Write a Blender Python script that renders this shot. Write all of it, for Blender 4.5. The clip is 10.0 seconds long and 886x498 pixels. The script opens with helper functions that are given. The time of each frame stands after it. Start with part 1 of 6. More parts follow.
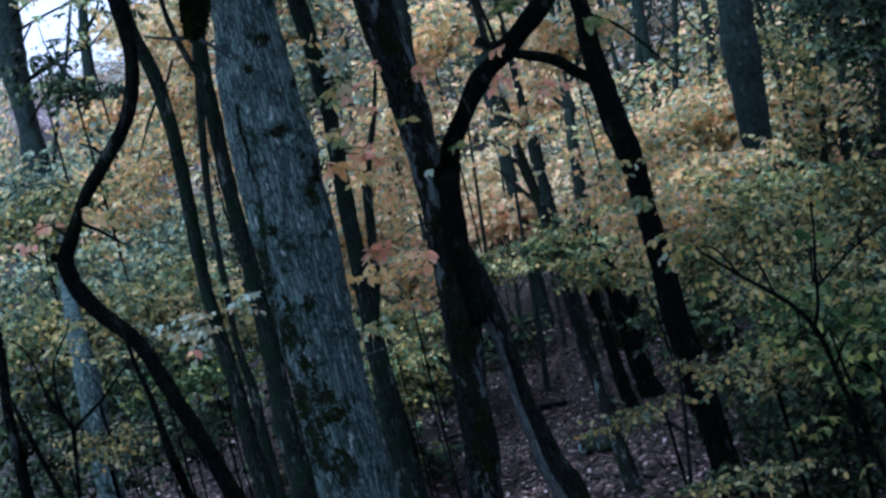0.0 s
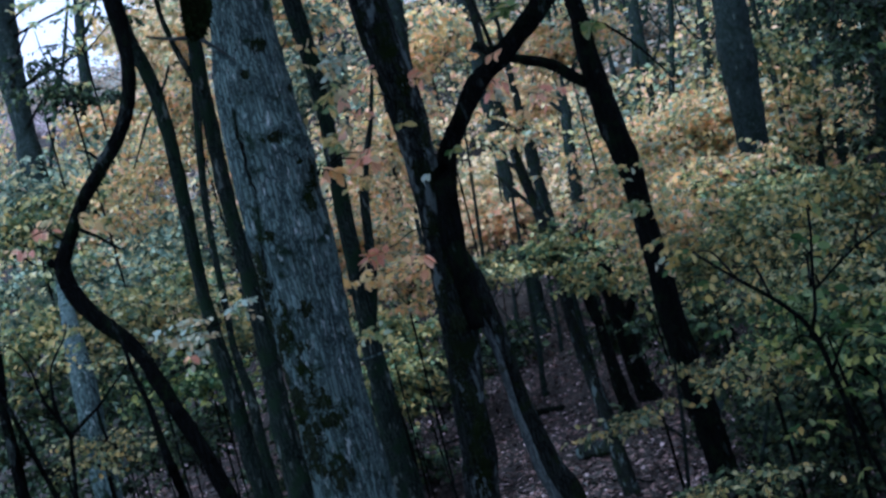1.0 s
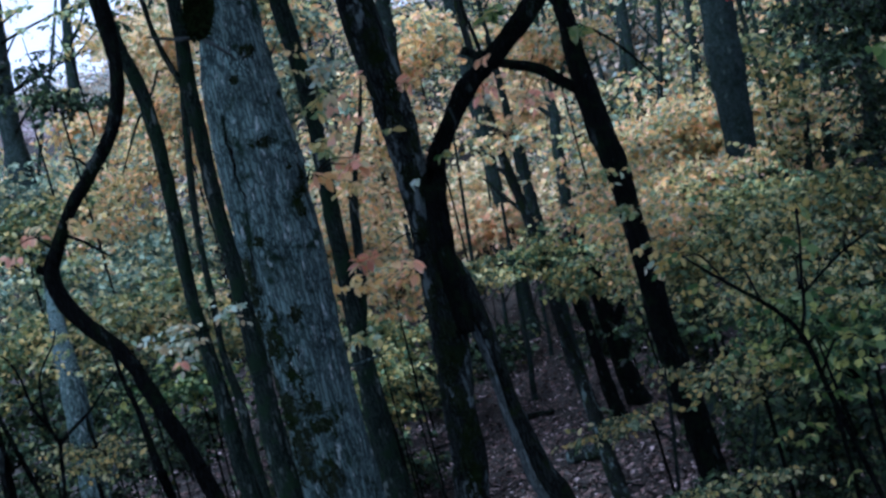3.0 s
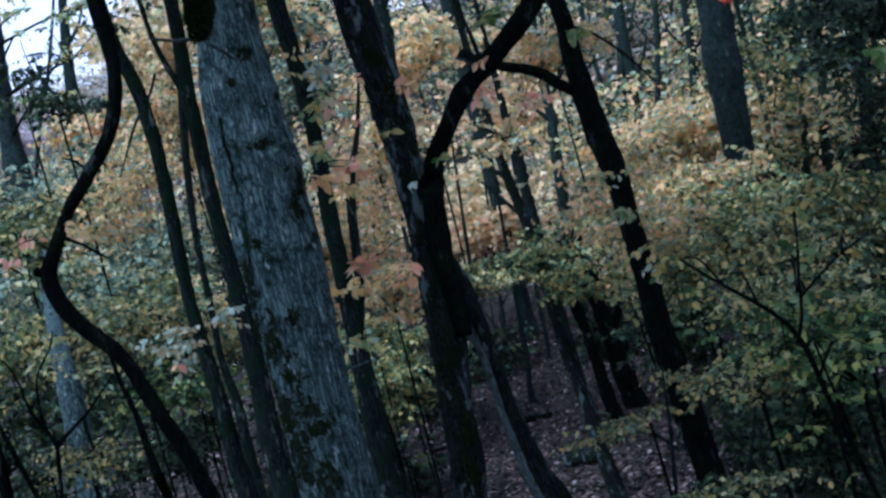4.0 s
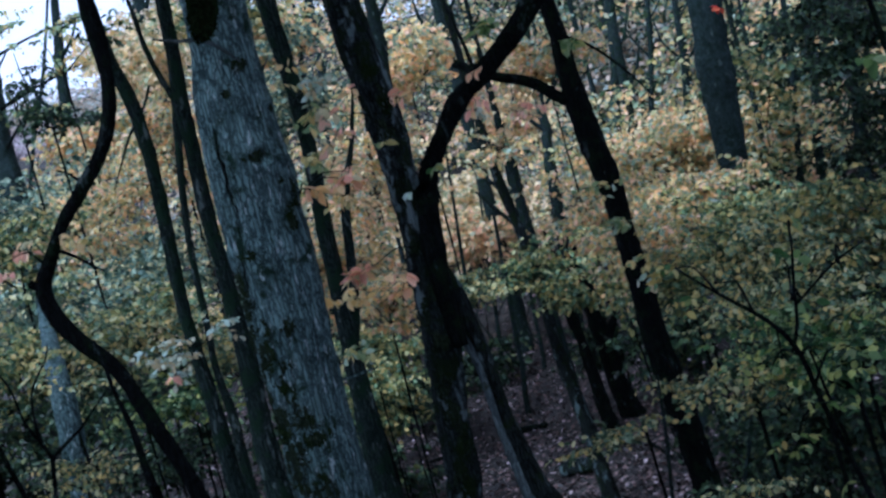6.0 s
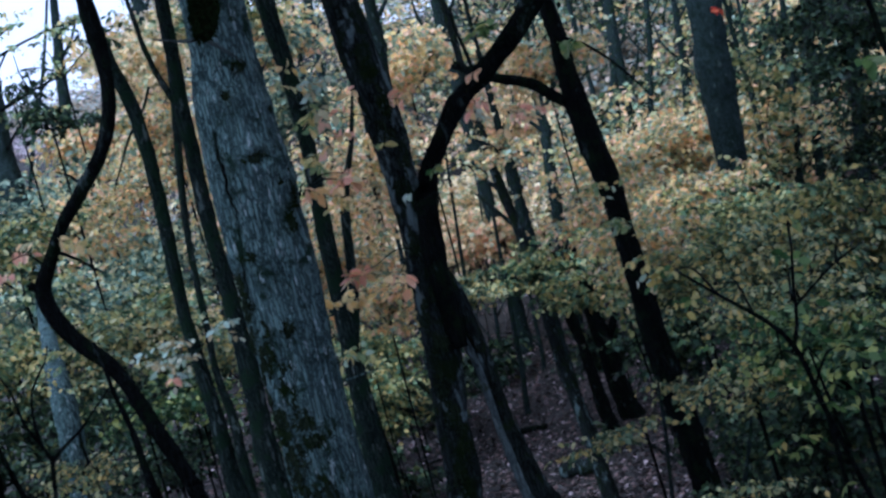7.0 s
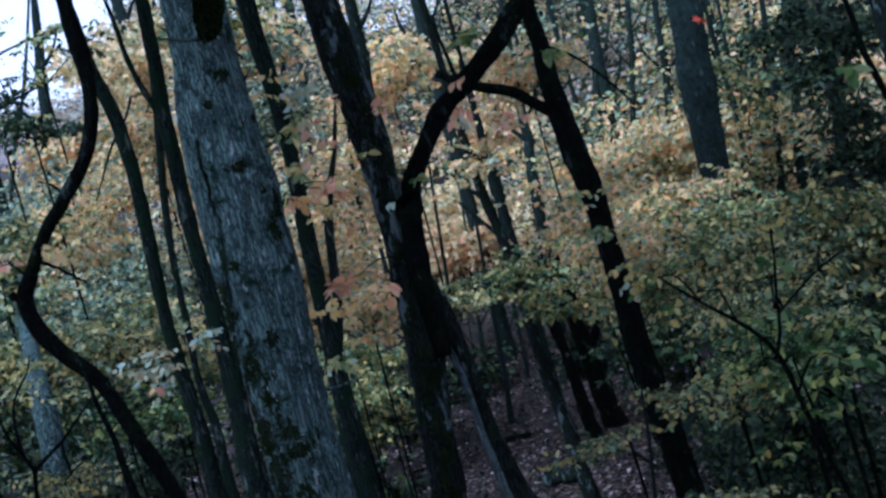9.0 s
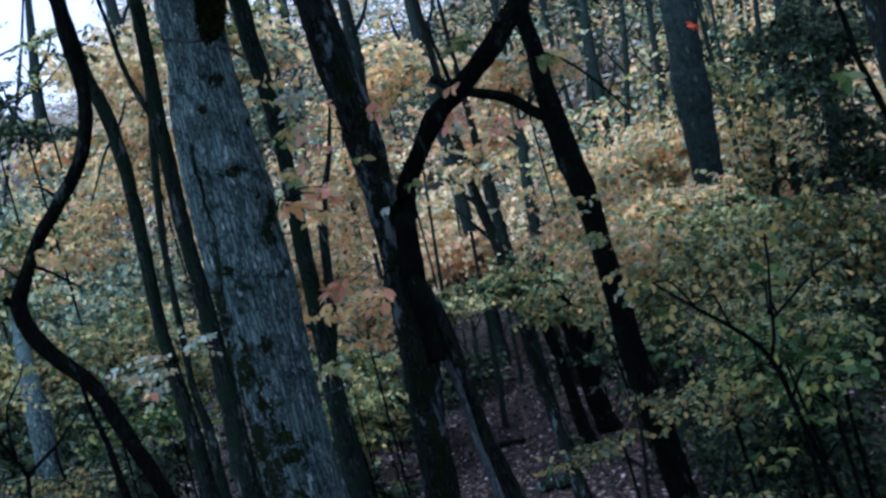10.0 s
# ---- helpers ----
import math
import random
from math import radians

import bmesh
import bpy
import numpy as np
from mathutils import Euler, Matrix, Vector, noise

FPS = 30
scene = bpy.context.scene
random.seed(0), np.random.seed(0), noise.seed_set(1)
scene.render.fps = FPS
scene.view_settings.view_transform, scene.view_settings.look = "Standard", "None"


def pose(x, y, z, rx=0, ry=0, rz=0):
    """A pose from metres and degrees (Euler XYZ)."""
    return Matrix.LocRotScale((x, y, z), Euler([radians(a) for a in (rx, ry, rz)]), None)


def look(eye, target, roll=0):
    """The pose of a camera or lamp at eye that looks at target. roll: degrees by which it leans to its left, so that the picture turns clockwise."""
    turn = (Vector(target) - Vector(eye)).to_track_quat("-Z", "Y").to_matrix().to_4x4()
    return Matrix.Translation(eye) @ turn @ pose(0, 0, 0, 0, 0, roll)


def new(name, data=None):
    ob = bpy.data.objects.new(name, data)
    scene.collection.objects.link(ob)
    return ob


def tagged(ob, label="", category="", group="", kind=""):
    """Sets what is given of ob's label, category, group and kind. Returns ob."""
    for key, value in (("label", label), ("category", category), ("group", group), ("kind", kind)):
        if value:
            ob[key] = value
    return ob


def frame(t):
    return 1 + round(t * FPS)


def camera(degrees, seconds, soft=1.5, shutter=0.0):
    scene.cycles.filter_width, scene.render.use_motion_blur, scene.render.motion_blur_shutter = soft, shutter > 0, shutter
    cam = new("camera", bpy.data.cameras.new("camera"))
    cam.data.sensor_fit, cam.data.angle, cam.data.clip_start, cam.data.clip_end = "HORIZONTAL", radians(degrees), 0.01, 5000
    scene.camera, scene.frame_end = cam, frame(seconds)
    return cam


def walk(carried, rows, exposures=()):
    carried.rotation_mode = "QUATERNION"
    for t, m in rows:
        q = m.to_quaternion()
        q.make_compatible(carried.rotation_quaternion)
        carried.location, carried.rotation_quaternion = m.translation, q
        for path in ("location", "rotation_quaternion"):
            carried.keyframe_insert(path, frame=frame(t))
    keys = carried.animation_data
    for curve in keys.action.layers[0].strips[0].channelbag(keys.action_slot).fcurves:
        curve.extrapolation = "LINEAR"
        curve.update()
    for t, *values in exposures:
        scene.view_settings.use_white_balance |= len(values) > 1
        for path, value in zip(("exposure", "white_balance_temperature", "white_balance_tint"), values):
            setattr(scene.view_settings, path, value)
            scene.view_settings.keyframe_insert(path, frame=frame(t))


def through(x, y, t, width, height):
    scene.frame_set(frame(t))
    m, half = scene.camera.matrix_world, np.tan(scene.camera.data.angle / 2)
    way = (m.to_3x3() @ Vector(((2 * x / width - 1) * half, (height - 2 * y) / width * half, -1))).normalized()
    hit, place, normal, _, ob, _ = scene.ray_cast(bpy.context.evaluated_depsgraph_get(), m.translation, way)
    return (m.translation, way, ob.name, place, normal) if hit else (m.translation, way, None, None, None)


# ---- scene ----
# ---- camera ----
cam = camera(38.0, 10.0, soft=2.7)
ROWS = [
    (0.0, -0.0000, -0.0000, 5.5000, 87.000, 14.500, -0.000),
    (0.5, -0.0004, -0.0000, 5.4996, 87.106, 14.689, -0.066),
    (1.0, -0.0008, -0.0000, 5.4995, 87.176, 14.650, -0.146),
    (1.5, -0.0012, -0.0000, 5.4994, 87.207, 14.669, -0.251),
    (2.0, -0.0016, -0.0001, 5.4994, 87.205, 14.782, -0.338),
    (2.5, -0.0024, -0.0001, 5.4993, 87.245, 14.916, -0.560),
    (4.0, -0.0032, -0.0001, 5.4992, 87.364, 14.794, -0.761),
    (4.5, -0.0037, -0.0001, 5.4988, 87.485, 14.913, -0.835),
    (5.0, -0.0039, -0.0001, 5.4989, 87.478, 14.924, -0.882),
    (5.5, -0.0045, -0.0001, 5.4982, 87.697, 15.078, -1.000),
    (7.0, -0.0051, -0.0002, 5.4979, 87.834, 15.185, -1.036),
    (7.5, -0.0057, -0.0002, 5.4977, 87.896, 15.253, -1.189),
    (8.0, -0.0065, -0.0002, 5.4977, 87.901, 15.154, -1.383),
    (8.5, -0.0074, -0.0002, 5.4976, 87.968, 15.213, -1.623),
    (9.0, -0.0083, -0.0002, 5.4974, 88.017, 15.297, -1.822),
    (9.5, -0.0089, -0.0003, 5.4973, 88.083, 15.213, -1.986),
    (10.0, -0.0094, -0.0003, 5.4971, 88.191, 15.199, -2.083),
]
walk(cam, [(t, pose(x, y, z, rx, ry, rz)) for t, x, y, z, rx, ry, rz in ROWS],
     exposures=[(0.0, 0.32, 4450, 5), (10.0, 0.32, 4450, 5)])

# ---- light: a dull late-autumn evening, the sky open ahead and to one side ----
SUN_HEIGHT, SUN_TURN = radians(60), radians(-140)
world = bpy.data.worlds.new("sky")
scene.world = world
world.use_nodes = True
wn = world.node_tree.nodes
sky = wn.new("ShaderNodeTexSky")
sky.sky_type, sky.sun_disc = "NISHITA", False
sky.sun_elevation, sky.sun_rotation = SUN_HEIGHT, SUN_TURN
sky.air_density, sky.dust_density, sky.ozone_density = 1.0, 3.0, 1.0
wn["Background"].inputs["Strength"].default_value = 0.145
cloud = wn.new("ShaderNodeMix")  # an overcast: thin even cloud before the blue
cloud.data_type = "RGBA"
cloud.inputs["Factor"].default_value = 0.85
cloud.inputs[7].default_value = (8.5, 7.7, 8.3, 1)
world.node_tree.links.new(sky.outputs["Color"], cloud.inputs[6])
world.node_tree.links.new(cloud.outputs[2], wn["Background"].inputs["Color"])
sun = new("sun", bpy.data.lights.new("sun", "SUN"))
sun.data.energy, sun.data.angle, sun.data.color = 4.2, radians(22), (1.0, 0.95, 0.88)
sun.matrix_world = look((0, 0, 0), (-math.sin(SUN_TURN) * math.cos(SUN_HEIGHT), -math.cos(SUN_TURN) * math.cos(SUN_HEIGHT), -math.sin(SUN_HEIGHT)))
sun.location = (0, 0, 30)


# ---- materials ----
def material(name):
    m = bpy.data.materials.new(name)
    m.use_nodes = True
    nodes, links = m.node_tree.nodes, m.node_tree.links
    return m, nodes, links, nodes["Principled BSDF"]


def ramp_node(nodes, stops):
    r = nodes.new("ShaderNodeValToRGB")
    for i, (at, c) in enumerate(stops):
        e = r.color_ramp.elements[i] if i < 2 else r.color_ramp.elements.new(at)
        e.position, e.color = at, (*c, 1)
    return r


def noise_node(nodes, links, coord, scale, detail=4.0, rough=0.6, stretch=None):
    n = nodes.new("ShaderNodeTexNoise")
    n.inputs["Scale"].default_value, n.inputs["Detail"].default_value, n.inputs["Roughness"].default_value = scale, detail, rough
    if stretch:
        mp = nodes.new("ShaderNodeMapping")
        mp.inputs["Scale"].default_value = stretch
        links.new(coord, mp.inputs["Vector"])
        coord = mp.outputs["Vector"]
    links.new(coord, n.inputs["Vector"])
    return n


def mix_node(nodes, links, fac, a, b):
    m = nodes.new("ShaderNodeMix")
    m.data_type = "RGBA"
    links.new(fac, m.inputs["Factor"])
    for key, v in ((6, a), (7, b)):
        if isinstance(v, tuple):
            m.inputs[key].default_value = (*v, 1)
        else:
            links.new(v, m.inputs[key])
    return m.outputs[2]


def bark(name, dark, light, moss, lichen, moss_from, lichen_from, ridge=1.0, blots=22, grain_size=1.0):
    """Furrowed bark, with moss and pale lichen in patches of their own."""
    m, nodes, links, shader = material(name)
    co = nodes.new("ShaderNodeTexCoord").outputs["Object"]
    ridges = noise_node(nodes, links, co, 55 * grain_size, 6, 0.7, (1, 1, 0.13))
    bend = nodes.new("ShaderNodeMapping")
    bend.inputs["Scale"].default_value = (1, 1, 0.09)
    links.new(co, bend.inputs["Vector"])
    shift = nodes.new("ShaderNodeMix")
    shift.data_type = "VECTOR"
    shift.inputs["Factor"].default_value = 0.034
    links.new(bend.outputs["Vector"], shift.inputs[4])
    links.new(noise_node(nodes, links, co, 24, 4).outputs["Color"], shift.inputs[5])
    plates = nodes.new("ShaderNodeTexVoronoi")
    plates.feature = "DISTANCE_TO_EDGE"
    plates.inputs["Scale"].default_value = 52 * grain_size
    links.new(shift.outputs[1], plates.inputs["Vector"])
    furrow = ramp_node(nodes, [(0.0, (0.15, 0.15, 0.15)), (0.22, (1, 1, 1))])
    links.new(plates.outputs["Distance"], furrow.inputs["Fac"])
    fine = noise_node(nodes, links, co, 150, 3, 0.6, (1, 1, 0.5))
    patch = noise_node(nodes, links, co, 7, 4, 0.7)
    blot = noise_node(nodes, links, co, blots, 5, 0.7, (1, 1, 0.35))
    height = nodes.new("ShaderNodeMath")
    height.operation = "MULTIPLY"
    links.new(ridges.outputs["Fac"], height.inputs[0])
    links.new(furrow.outputs["Color"], height.inputs[1])
    tone = ramp_node(nodes, [(0.12, dark), (0.56, light)])
    links.new(height.outputs[0], tone.inputs["Fac"])
    grain = ramp_node(nodes, [(0.3, tuple(c * 0.6 for c in light)), (0.7, tuple(c * 1.35 for c in light))])
    links.new(fine.outputs["Fac"], grain.inputs["Fac"])
    broad = noise_node(nodes, links, co, 4.5, 3, 0.6, (1, 1, 0.45))
    share = ramp_node(nodes, [(0.38, (0.02, 0.02, 0.02)), (0.64, (0.24, 0.24, 0.24))])
    links.new(broad.outputs["Fac"], share.inputs["Fac"])
    col = mix_node(nodes, links, share.outputs["Color"], tone.outputs["Color"], grain.outputs["Color"])
    where = ramp_node(nodes, [(moss_from, (0, 0, 0)), (moss_from + 0.1, (1, 1, 1))])
    links.new(patch.outputs["Fac"], where.inputs["Fac"])
    col = mix_node(nodes, links, where.outputs["Color"], col, moss)
    spots = ramp_node(nodes, [(lichen_from, (0, 0, 0)), (lichen_from + 0.06, (1, 1, 1))])
    links.new(blot.outputs["Fac"], spots.inputs["Fac"])
    col = mix_node(nodes, links, spots.outputs["Color"], col, lichen)
    links.new(col, shader.inputs["Base Color"])
    shader.inputs["Roughness"].default_value = 0.9
    shader.inputs["Specular IOR Level"].default_value = 0.03
    bump = nodes.new("ShaderNodeBump")
    bump.inputs["Strength"].default_value, bump.inputs["Distance"].default_value = 1.0, 0.03 * ridge
    links.new(height.outputs[0], bump.inputs["Height"])
    links.new(bump.outputs["Normal"], shader.inputs["Normal"])
    return m


def leaf_material(name, colours, through=0.35, single=False, drift_share=0.2):
    """Autumn leaves: every leaf has its own tint, larger drifts of colour run over the crown."""
    m, nodes, links, shader = material(name)
    geo = nodes.new("ShaderNodeNewGeometry")
    co = nodes.new("ShaderNodeTexCoord").outputs["Object"]
    r = ramp_node(nodes, [(i / len(colours), c) for i, c in enumerate(colours)])
    r.color_ramp.interpolation = "CONSTANT"
    drift = noise_node(nodes, links, co, 1.6, 3, 0.6)
    blend = nodes.new("ShaderNodeMath")
    blend.operation = "MULTIPLY_ADD"
    blend.inputs[1].default_value, blend.inputs[2].default_value = 1.6, -0.55
    links.new(drift.outputs["Fac"], blend.inputs[0])
    mean = nodes.new("ShaderNodeMix")
    mean.inputs["Factor"].default_value = drift_share
    if single:
        links.new(nodes.new("ShaderNodeObjectInfo").outputs["Random"], mean.inputs[2])
        mean.inputs["Factor"].default_value = 0.0
    else:
        links.new(geo.outputs["Random Per Island"], mean.inputs[2])
    links.new(blend.outputs[0], mean.inputs[3])
    links.new(mean.outputs[0], r.inputs["Fac"])
    spots = noise_node(nodes, links, co, 60, 3, 0.6)
    mark = ramp_node(nodes, [(0.6, (0, 0, 0)), (0.75, (0.6, 0.6, 0.6))])
    links.new(spots.outputs["Fac"], mark.inputs["Fac"])
    col = mix_node(nodes, links, mark.outputs["Color"], r.outputs["Color"], (0.09, 0.05, 0.02))
    links.new(col, shader.inputs["Base Color"])
    shader.inputs["Roughness"].default_value = 0.45
    shader.inputs["Specular IOR Level"].default_value = 0.22
    glow = nodes.new("ShaderNodeBsdfTranslucent")
    links.new(col, glow.inputs["Color"])
    both = nodes.new("ShaderNodeMixShader")
    both.inputs["Fac"].default_value = through
    links.new(shader.outputs["BSDF"], both.inputs[1])
    links.new(glow.outputs["BSDF"], both.inputs[2])
    links.new(both.outputs["Shader"], nodes["Material Output"].inputs["Surface"])
    return m


GREY_BARK = bark("grey_oak_bark", (0.019, 0.03, 0.032), (0.16, 0.225, 0.222), (0.016, 0.03, 0.02), (0.4, 0.45, 0.46), 0.55, 0.6, 0.8, 26, 0.9)
MID_BARK = bark("grey_brown_bark", (0.006, 0.009, 0.0095), (0.04, 0.054, 0.055), (0.018, 0.031, 0.018), (0.13, 0.16, 0.16), 0.49, 0.62, 1.0, 12)
# near-black: the dimness of trunks standing against light is put into this bark
DARK_BARK = bark("shade_dark_bark", (0.002, 0.0022, 0.0023), (0.008, 0.0095, 0.0098), (0.008, 0.014, 0.007), (0.045, 0.056, 0.055), 0.52, 0.6, 1.0, 11)
SLATE_BARK = bark("slate_grey_bark", (0.01, 0.015, 0.016), (0.05, 0.07, 0.068), (0.016, 0.025, 0.02), (0.13, 0.16, 0.15), 0.5, 0.62, 1.0, 9)
SLIM_BARK = bark("slim_grey_bark", (0.004, 0.007, 0.006), (0.034, 0.046, 0.042), (0.016, 0.03, 0.017), (0.13, 0.155, 0.145), 0.49, 0.59, 1.0, 12)
TRUNK_BARK = bark("mottled_grey_bark", (0.004, 0.005, 0.005), (0.036, 0.044, 0.045), (0.012, 0.019, 0.009), (0.15, 0.185, 0.19), 0.49, 0.56, 1.0, 8)
FORK_BARK = bark("lichened_dark_bark", (0.003, 0.0035, 0.0035), (0.026, 0.031, 0.031), (0.014, 0.022, 0.009), (0.13, 0.165, 0.17), 0.51, 0.565, 1.0, 9)
PALE_BARK = bark("pale_smooth_bark", (0.05, 0.06, 0.065), (0.16, 0.19, 0.2), (0.05, 0.06, 0.045), (0.26, 0.29, 0.3), 0.56, 0.62, 0.5, 9)
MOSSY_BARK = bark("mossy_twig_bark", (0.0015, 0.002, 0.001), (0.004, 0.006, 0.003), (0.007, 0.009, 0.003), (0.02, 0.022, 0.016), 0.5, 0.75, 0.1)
MOSS = bark("dark_moss", (0.007, 0.01, 0.006), (0.03, 0.04, 0.024), (0.012, 0.02, 0.006), (0.06, 0.07, 0.06), 0.5, 0.8, 0.5)
AMBER = leaf_material("amber_leaves", [(0.1, 0.08, 0.04), (0.66, 0.49, 0.18), (0.26, 0.33, 0.2), (0.82, 0.63, 0.3), (0.46, 0.44, 0.2), (0.88, 0.58, 0.36), (0.84, 0.5, 0.21), (0.4, 0.46, 0.34), (0.8, 0.67, 0.38), (0.22, 0.17, 0.07)], 0.46)
GOLD = leaf_material("golden_leaves", [(0.3, 0.24, 0.12), (0.8, 0.6, 0.28), (0.88, 0.7, 0.42), (0.42, 0.44, 0.25), (0.88, 0.72, 0.5), (0.76, 0.54, 0.27)], 0.5)
YELLOWGREEN = leaf_material("yellow_green_leaves", [(0.03, 0.04, 0.02), (0.27, 0.27, 0.1), (0.6, 0.45, 0.16), (0.11, 0.16, 0.085), (0.52, 0.48, 0.25), (0.23, 0.3, 0.18), (0.06, 0.09, 0.05), (0.42, 0.39, 0.15), (0.14, 0.21, 0.14)])
OLIVE = leaf_material("olive_leaves", [(0.028, 0.038, 0.017), (0.2, 0.21, 0.07), (0.5, 0.38, 0.13), (0.085, 0.13, 0.06), (0.42, 0.4, 0.18), (0.17, 0.24, 0.12), (0.055, 0.09, 0.045), (0.33, 0.31, 0.1), (0.12, 0.19, 0.11)])
TEAL = leaf_material("bluish_green_leaves", [(0.03, 0.055, 0.04), (0.15, 0.21, 0.15), (0.46, 0.41, 0.2), (0.26, 0.32, 0.22), (0.1, 0.15, 0.11), (0.48, 0.44, 0.27)])
GREEN = leaf_material("green_leaves", [(0.015, 0.03, 0.012), (0.07, 0.13, 0.04), (0.4, 0.42, 0.12), (0.05, 0.1, 0.045), (0.28, 0.36, 0.17), (0.035, 0.07, 0.03)])
# green leaves taken close to black: the thicket's shade is put into their colour
SHADE_GREEN = leaf_material("shade_darkened_leaves", [(0.004, 0.007, 0.004), (0.011, 0.022, 0.011), (0.055, 0.085, 0.036), (0.03, 0.055, 0.032), (0.13, 0.14, 0.05)])
CORAL = leaf_material("coral_leaves", [(0.3, 0.24, 0.12), (0.86, 0.62, 0.34), (0.88, 0.56, 0.36), (0.84, 0.66, 0.34), (0.5, 0.5, 0.32), (0.88, 0.68, 0.48)], 0.45)
PALE = leaf_material("pale_leaves", [(0.46, 0.56, 0.42), (0.62, 0.62, 0.46), (0.6, 0.48, 0.28), (0.5, 0.6, 0.52)], 0.5, True)
PEACH = leaf_material("peach_leaves", [(0.88, 0.46, 0.3), (0.9, 0.58, 0.4), (0.88, 0.62, 0.31), (0.64, 0.58, 0.34), (0.9, 0.48, 0.35), (0.86, 0.6, 0.27)], 0.5, True)
ORANGE = leaf_material("orange_leaves", [(0.84, 0.5, 0.2), (0.86, 0.62, 0.28), (0.86, 0.52, 0.3)], 0.5, True)
BIGGREEN = leaf_material("large_green_leaves", [(0.06, 0.12, 0.035), (0.15, 0.22, 0.06), (0.38, 0.38, 0.12), (0.2, 0.29, 0.11), (0.1, 0.17, 0.05), (0.3, 0.36, 0.17)], 0.5, True)
YELLOWLEAF = leaf_material("large_yellow_leaves", [(0.52, 0.42, 0.13), (0.58, 0.5, 0.2), (0.27, 0.31, 0.1), (0.18, 0.25, 0.1), (0.09, 0.16, 0.06), (0.44, 0.34, 0.1)], 0.5, True)
OLIVELEAF = leaf_material("large_olive_leaves", [(0.3, 0.36, 0.16), (0.6, 0.52, 0.2), (0.42, 0.5, 0.34), (0.72, 0.56, 0.22), (0.2, 0.28, 0.13)], 0.5, True)
GOLDLEAF = leaf_material("large_golden_leaves", [(0.8, 0.56, 0.2), (0.74, 0.6, 0.28), (0.5, 0.46, 0.2), (0.84, 0.62, 0.3)], 0.5, True)
RED = leaf_material("red_leaves", [(0.6, 0.08, 0.06), (0.5, 0.1, 0.05), (0.66, 0.16, 0.08)], 0.45, True)
UMBER = leaf_material("faded_leaves", [(0.07, 0.07, 0.06), (0.34, 0.27, 0.18), (0.6, 0.47, 0.36), (0.42, 0.46, 0.42), (0.22, 0.22, 0.19)])
# litter tints kept very dark, to hold the shade under the trees
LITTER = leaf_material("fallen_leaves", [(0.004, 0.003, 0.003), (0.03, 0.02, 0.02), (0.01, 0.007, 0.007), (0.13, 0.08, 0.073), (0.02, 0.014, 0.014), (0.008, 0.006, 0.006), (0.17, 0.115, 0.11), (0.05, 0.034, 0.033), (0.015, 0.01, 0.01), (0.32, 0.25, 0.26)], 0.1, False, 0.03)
# far litter, with the pale cast of haze and sky light in its colour
HAZED = leaf_material("hazed_lavender_leaves", [(0.3, 0.26, 0.27), (0.52, 0.44, 0.47), (0.4, 0.33, 0.33), (0.6, 0.5, 0.52)])

m, nodes, links, shader = material("forest_floor")
co = nodes.new("ShaderNodeTexCoord").outputs["Object"]
crumbs = nodes.new("ShaderNodeTexVoronoi")
crumbs.inputs["Scale"].default_value = 16
links.new(co, crumbs.inputs["Vector"])
# floor colours near black, with the wood's shade put into them
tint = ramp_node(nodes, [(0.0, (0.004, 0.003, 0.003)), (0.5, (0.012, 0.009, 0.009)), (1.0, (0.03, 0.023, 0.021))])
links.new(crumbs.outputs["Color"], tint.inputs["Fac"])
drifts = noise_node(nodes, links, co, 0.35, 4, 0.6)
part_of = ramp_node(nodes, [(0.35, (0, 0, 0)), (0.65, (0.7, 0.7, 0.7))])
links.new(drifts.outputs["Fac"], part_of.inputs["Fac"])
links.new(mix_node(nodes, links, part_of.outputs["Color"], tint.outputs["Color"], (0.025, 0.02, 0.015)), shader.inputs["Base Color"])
shader.inputs["Roughness"].default_value = 0.95
bump = nodes.new("ShaderNodeBump")
bump.inputs["Strength"].default_value, bump.inputs["Distance"].default_value = 0.9, 0.04
links.new(crumbs.outputs["Distance"], bump.inputs["Height"])
links.new(bump.outputs["Normal"], shader.inputs["Normal"])
FLOOR = m


# ---- builders ----
def mesh_of(name, verts, faces, mat, smooth=True):
    me = bpy.data.meshes.new(name)
    me.from_pydata(verts if isinstance(verts, list) else verts.tolist(), [], faces if isinstance(faces, list) else faces.tolist())
    me.materials.append(mat)
    if smooth:
        me.polygons.foreach_set("use_smooth", [True] * len(me.polygons))
    me.update()
    return me


def thing(name, label, category, base, group=""):
    ob = new(name)
    ob.location = base
    ob.empty_display_size = 0.1
    return tagged(ob, label, category, group)


def part(name, verts, faces, mat, parent, label="", smooth=True):
    """One mesh under a thing or a part; verts are in world metres."""
    shift = np.array(parent.matrix_basis.translation) + (np.array(parent.parent.matrix_basis.translation) if parent.parent else 0)
    ob = new(name, mesh_of(name, np.asarray(verts) - shift, faces, mat, smooth))
    ob.parent = parent
    return tagged(ob, label)


def glide(path, step):
    """Points of a smooth curve through the path, about one a step."""
    p = np.array(path, float)
    p = np.vstack([2 * p[0] - p[1], p, 2 * p[-1] - p[-2]])
    out = []
    for a, b, c, d in zip(p, p[1:], p[2:], p[3:]):
        n = max(2, int(np.linalg.norm(c[:3] - b[:3]) / step))
        for s in np.arange(n) / n:
            out.append(0.5 * (2 * b + (c - a) * s + (2 * a - 5 * b + 4 * c - d) * s * s + (3 * b - a - 3 * c + d) * s ** 3))
    out.append(p[-2])
    return np.array(out)


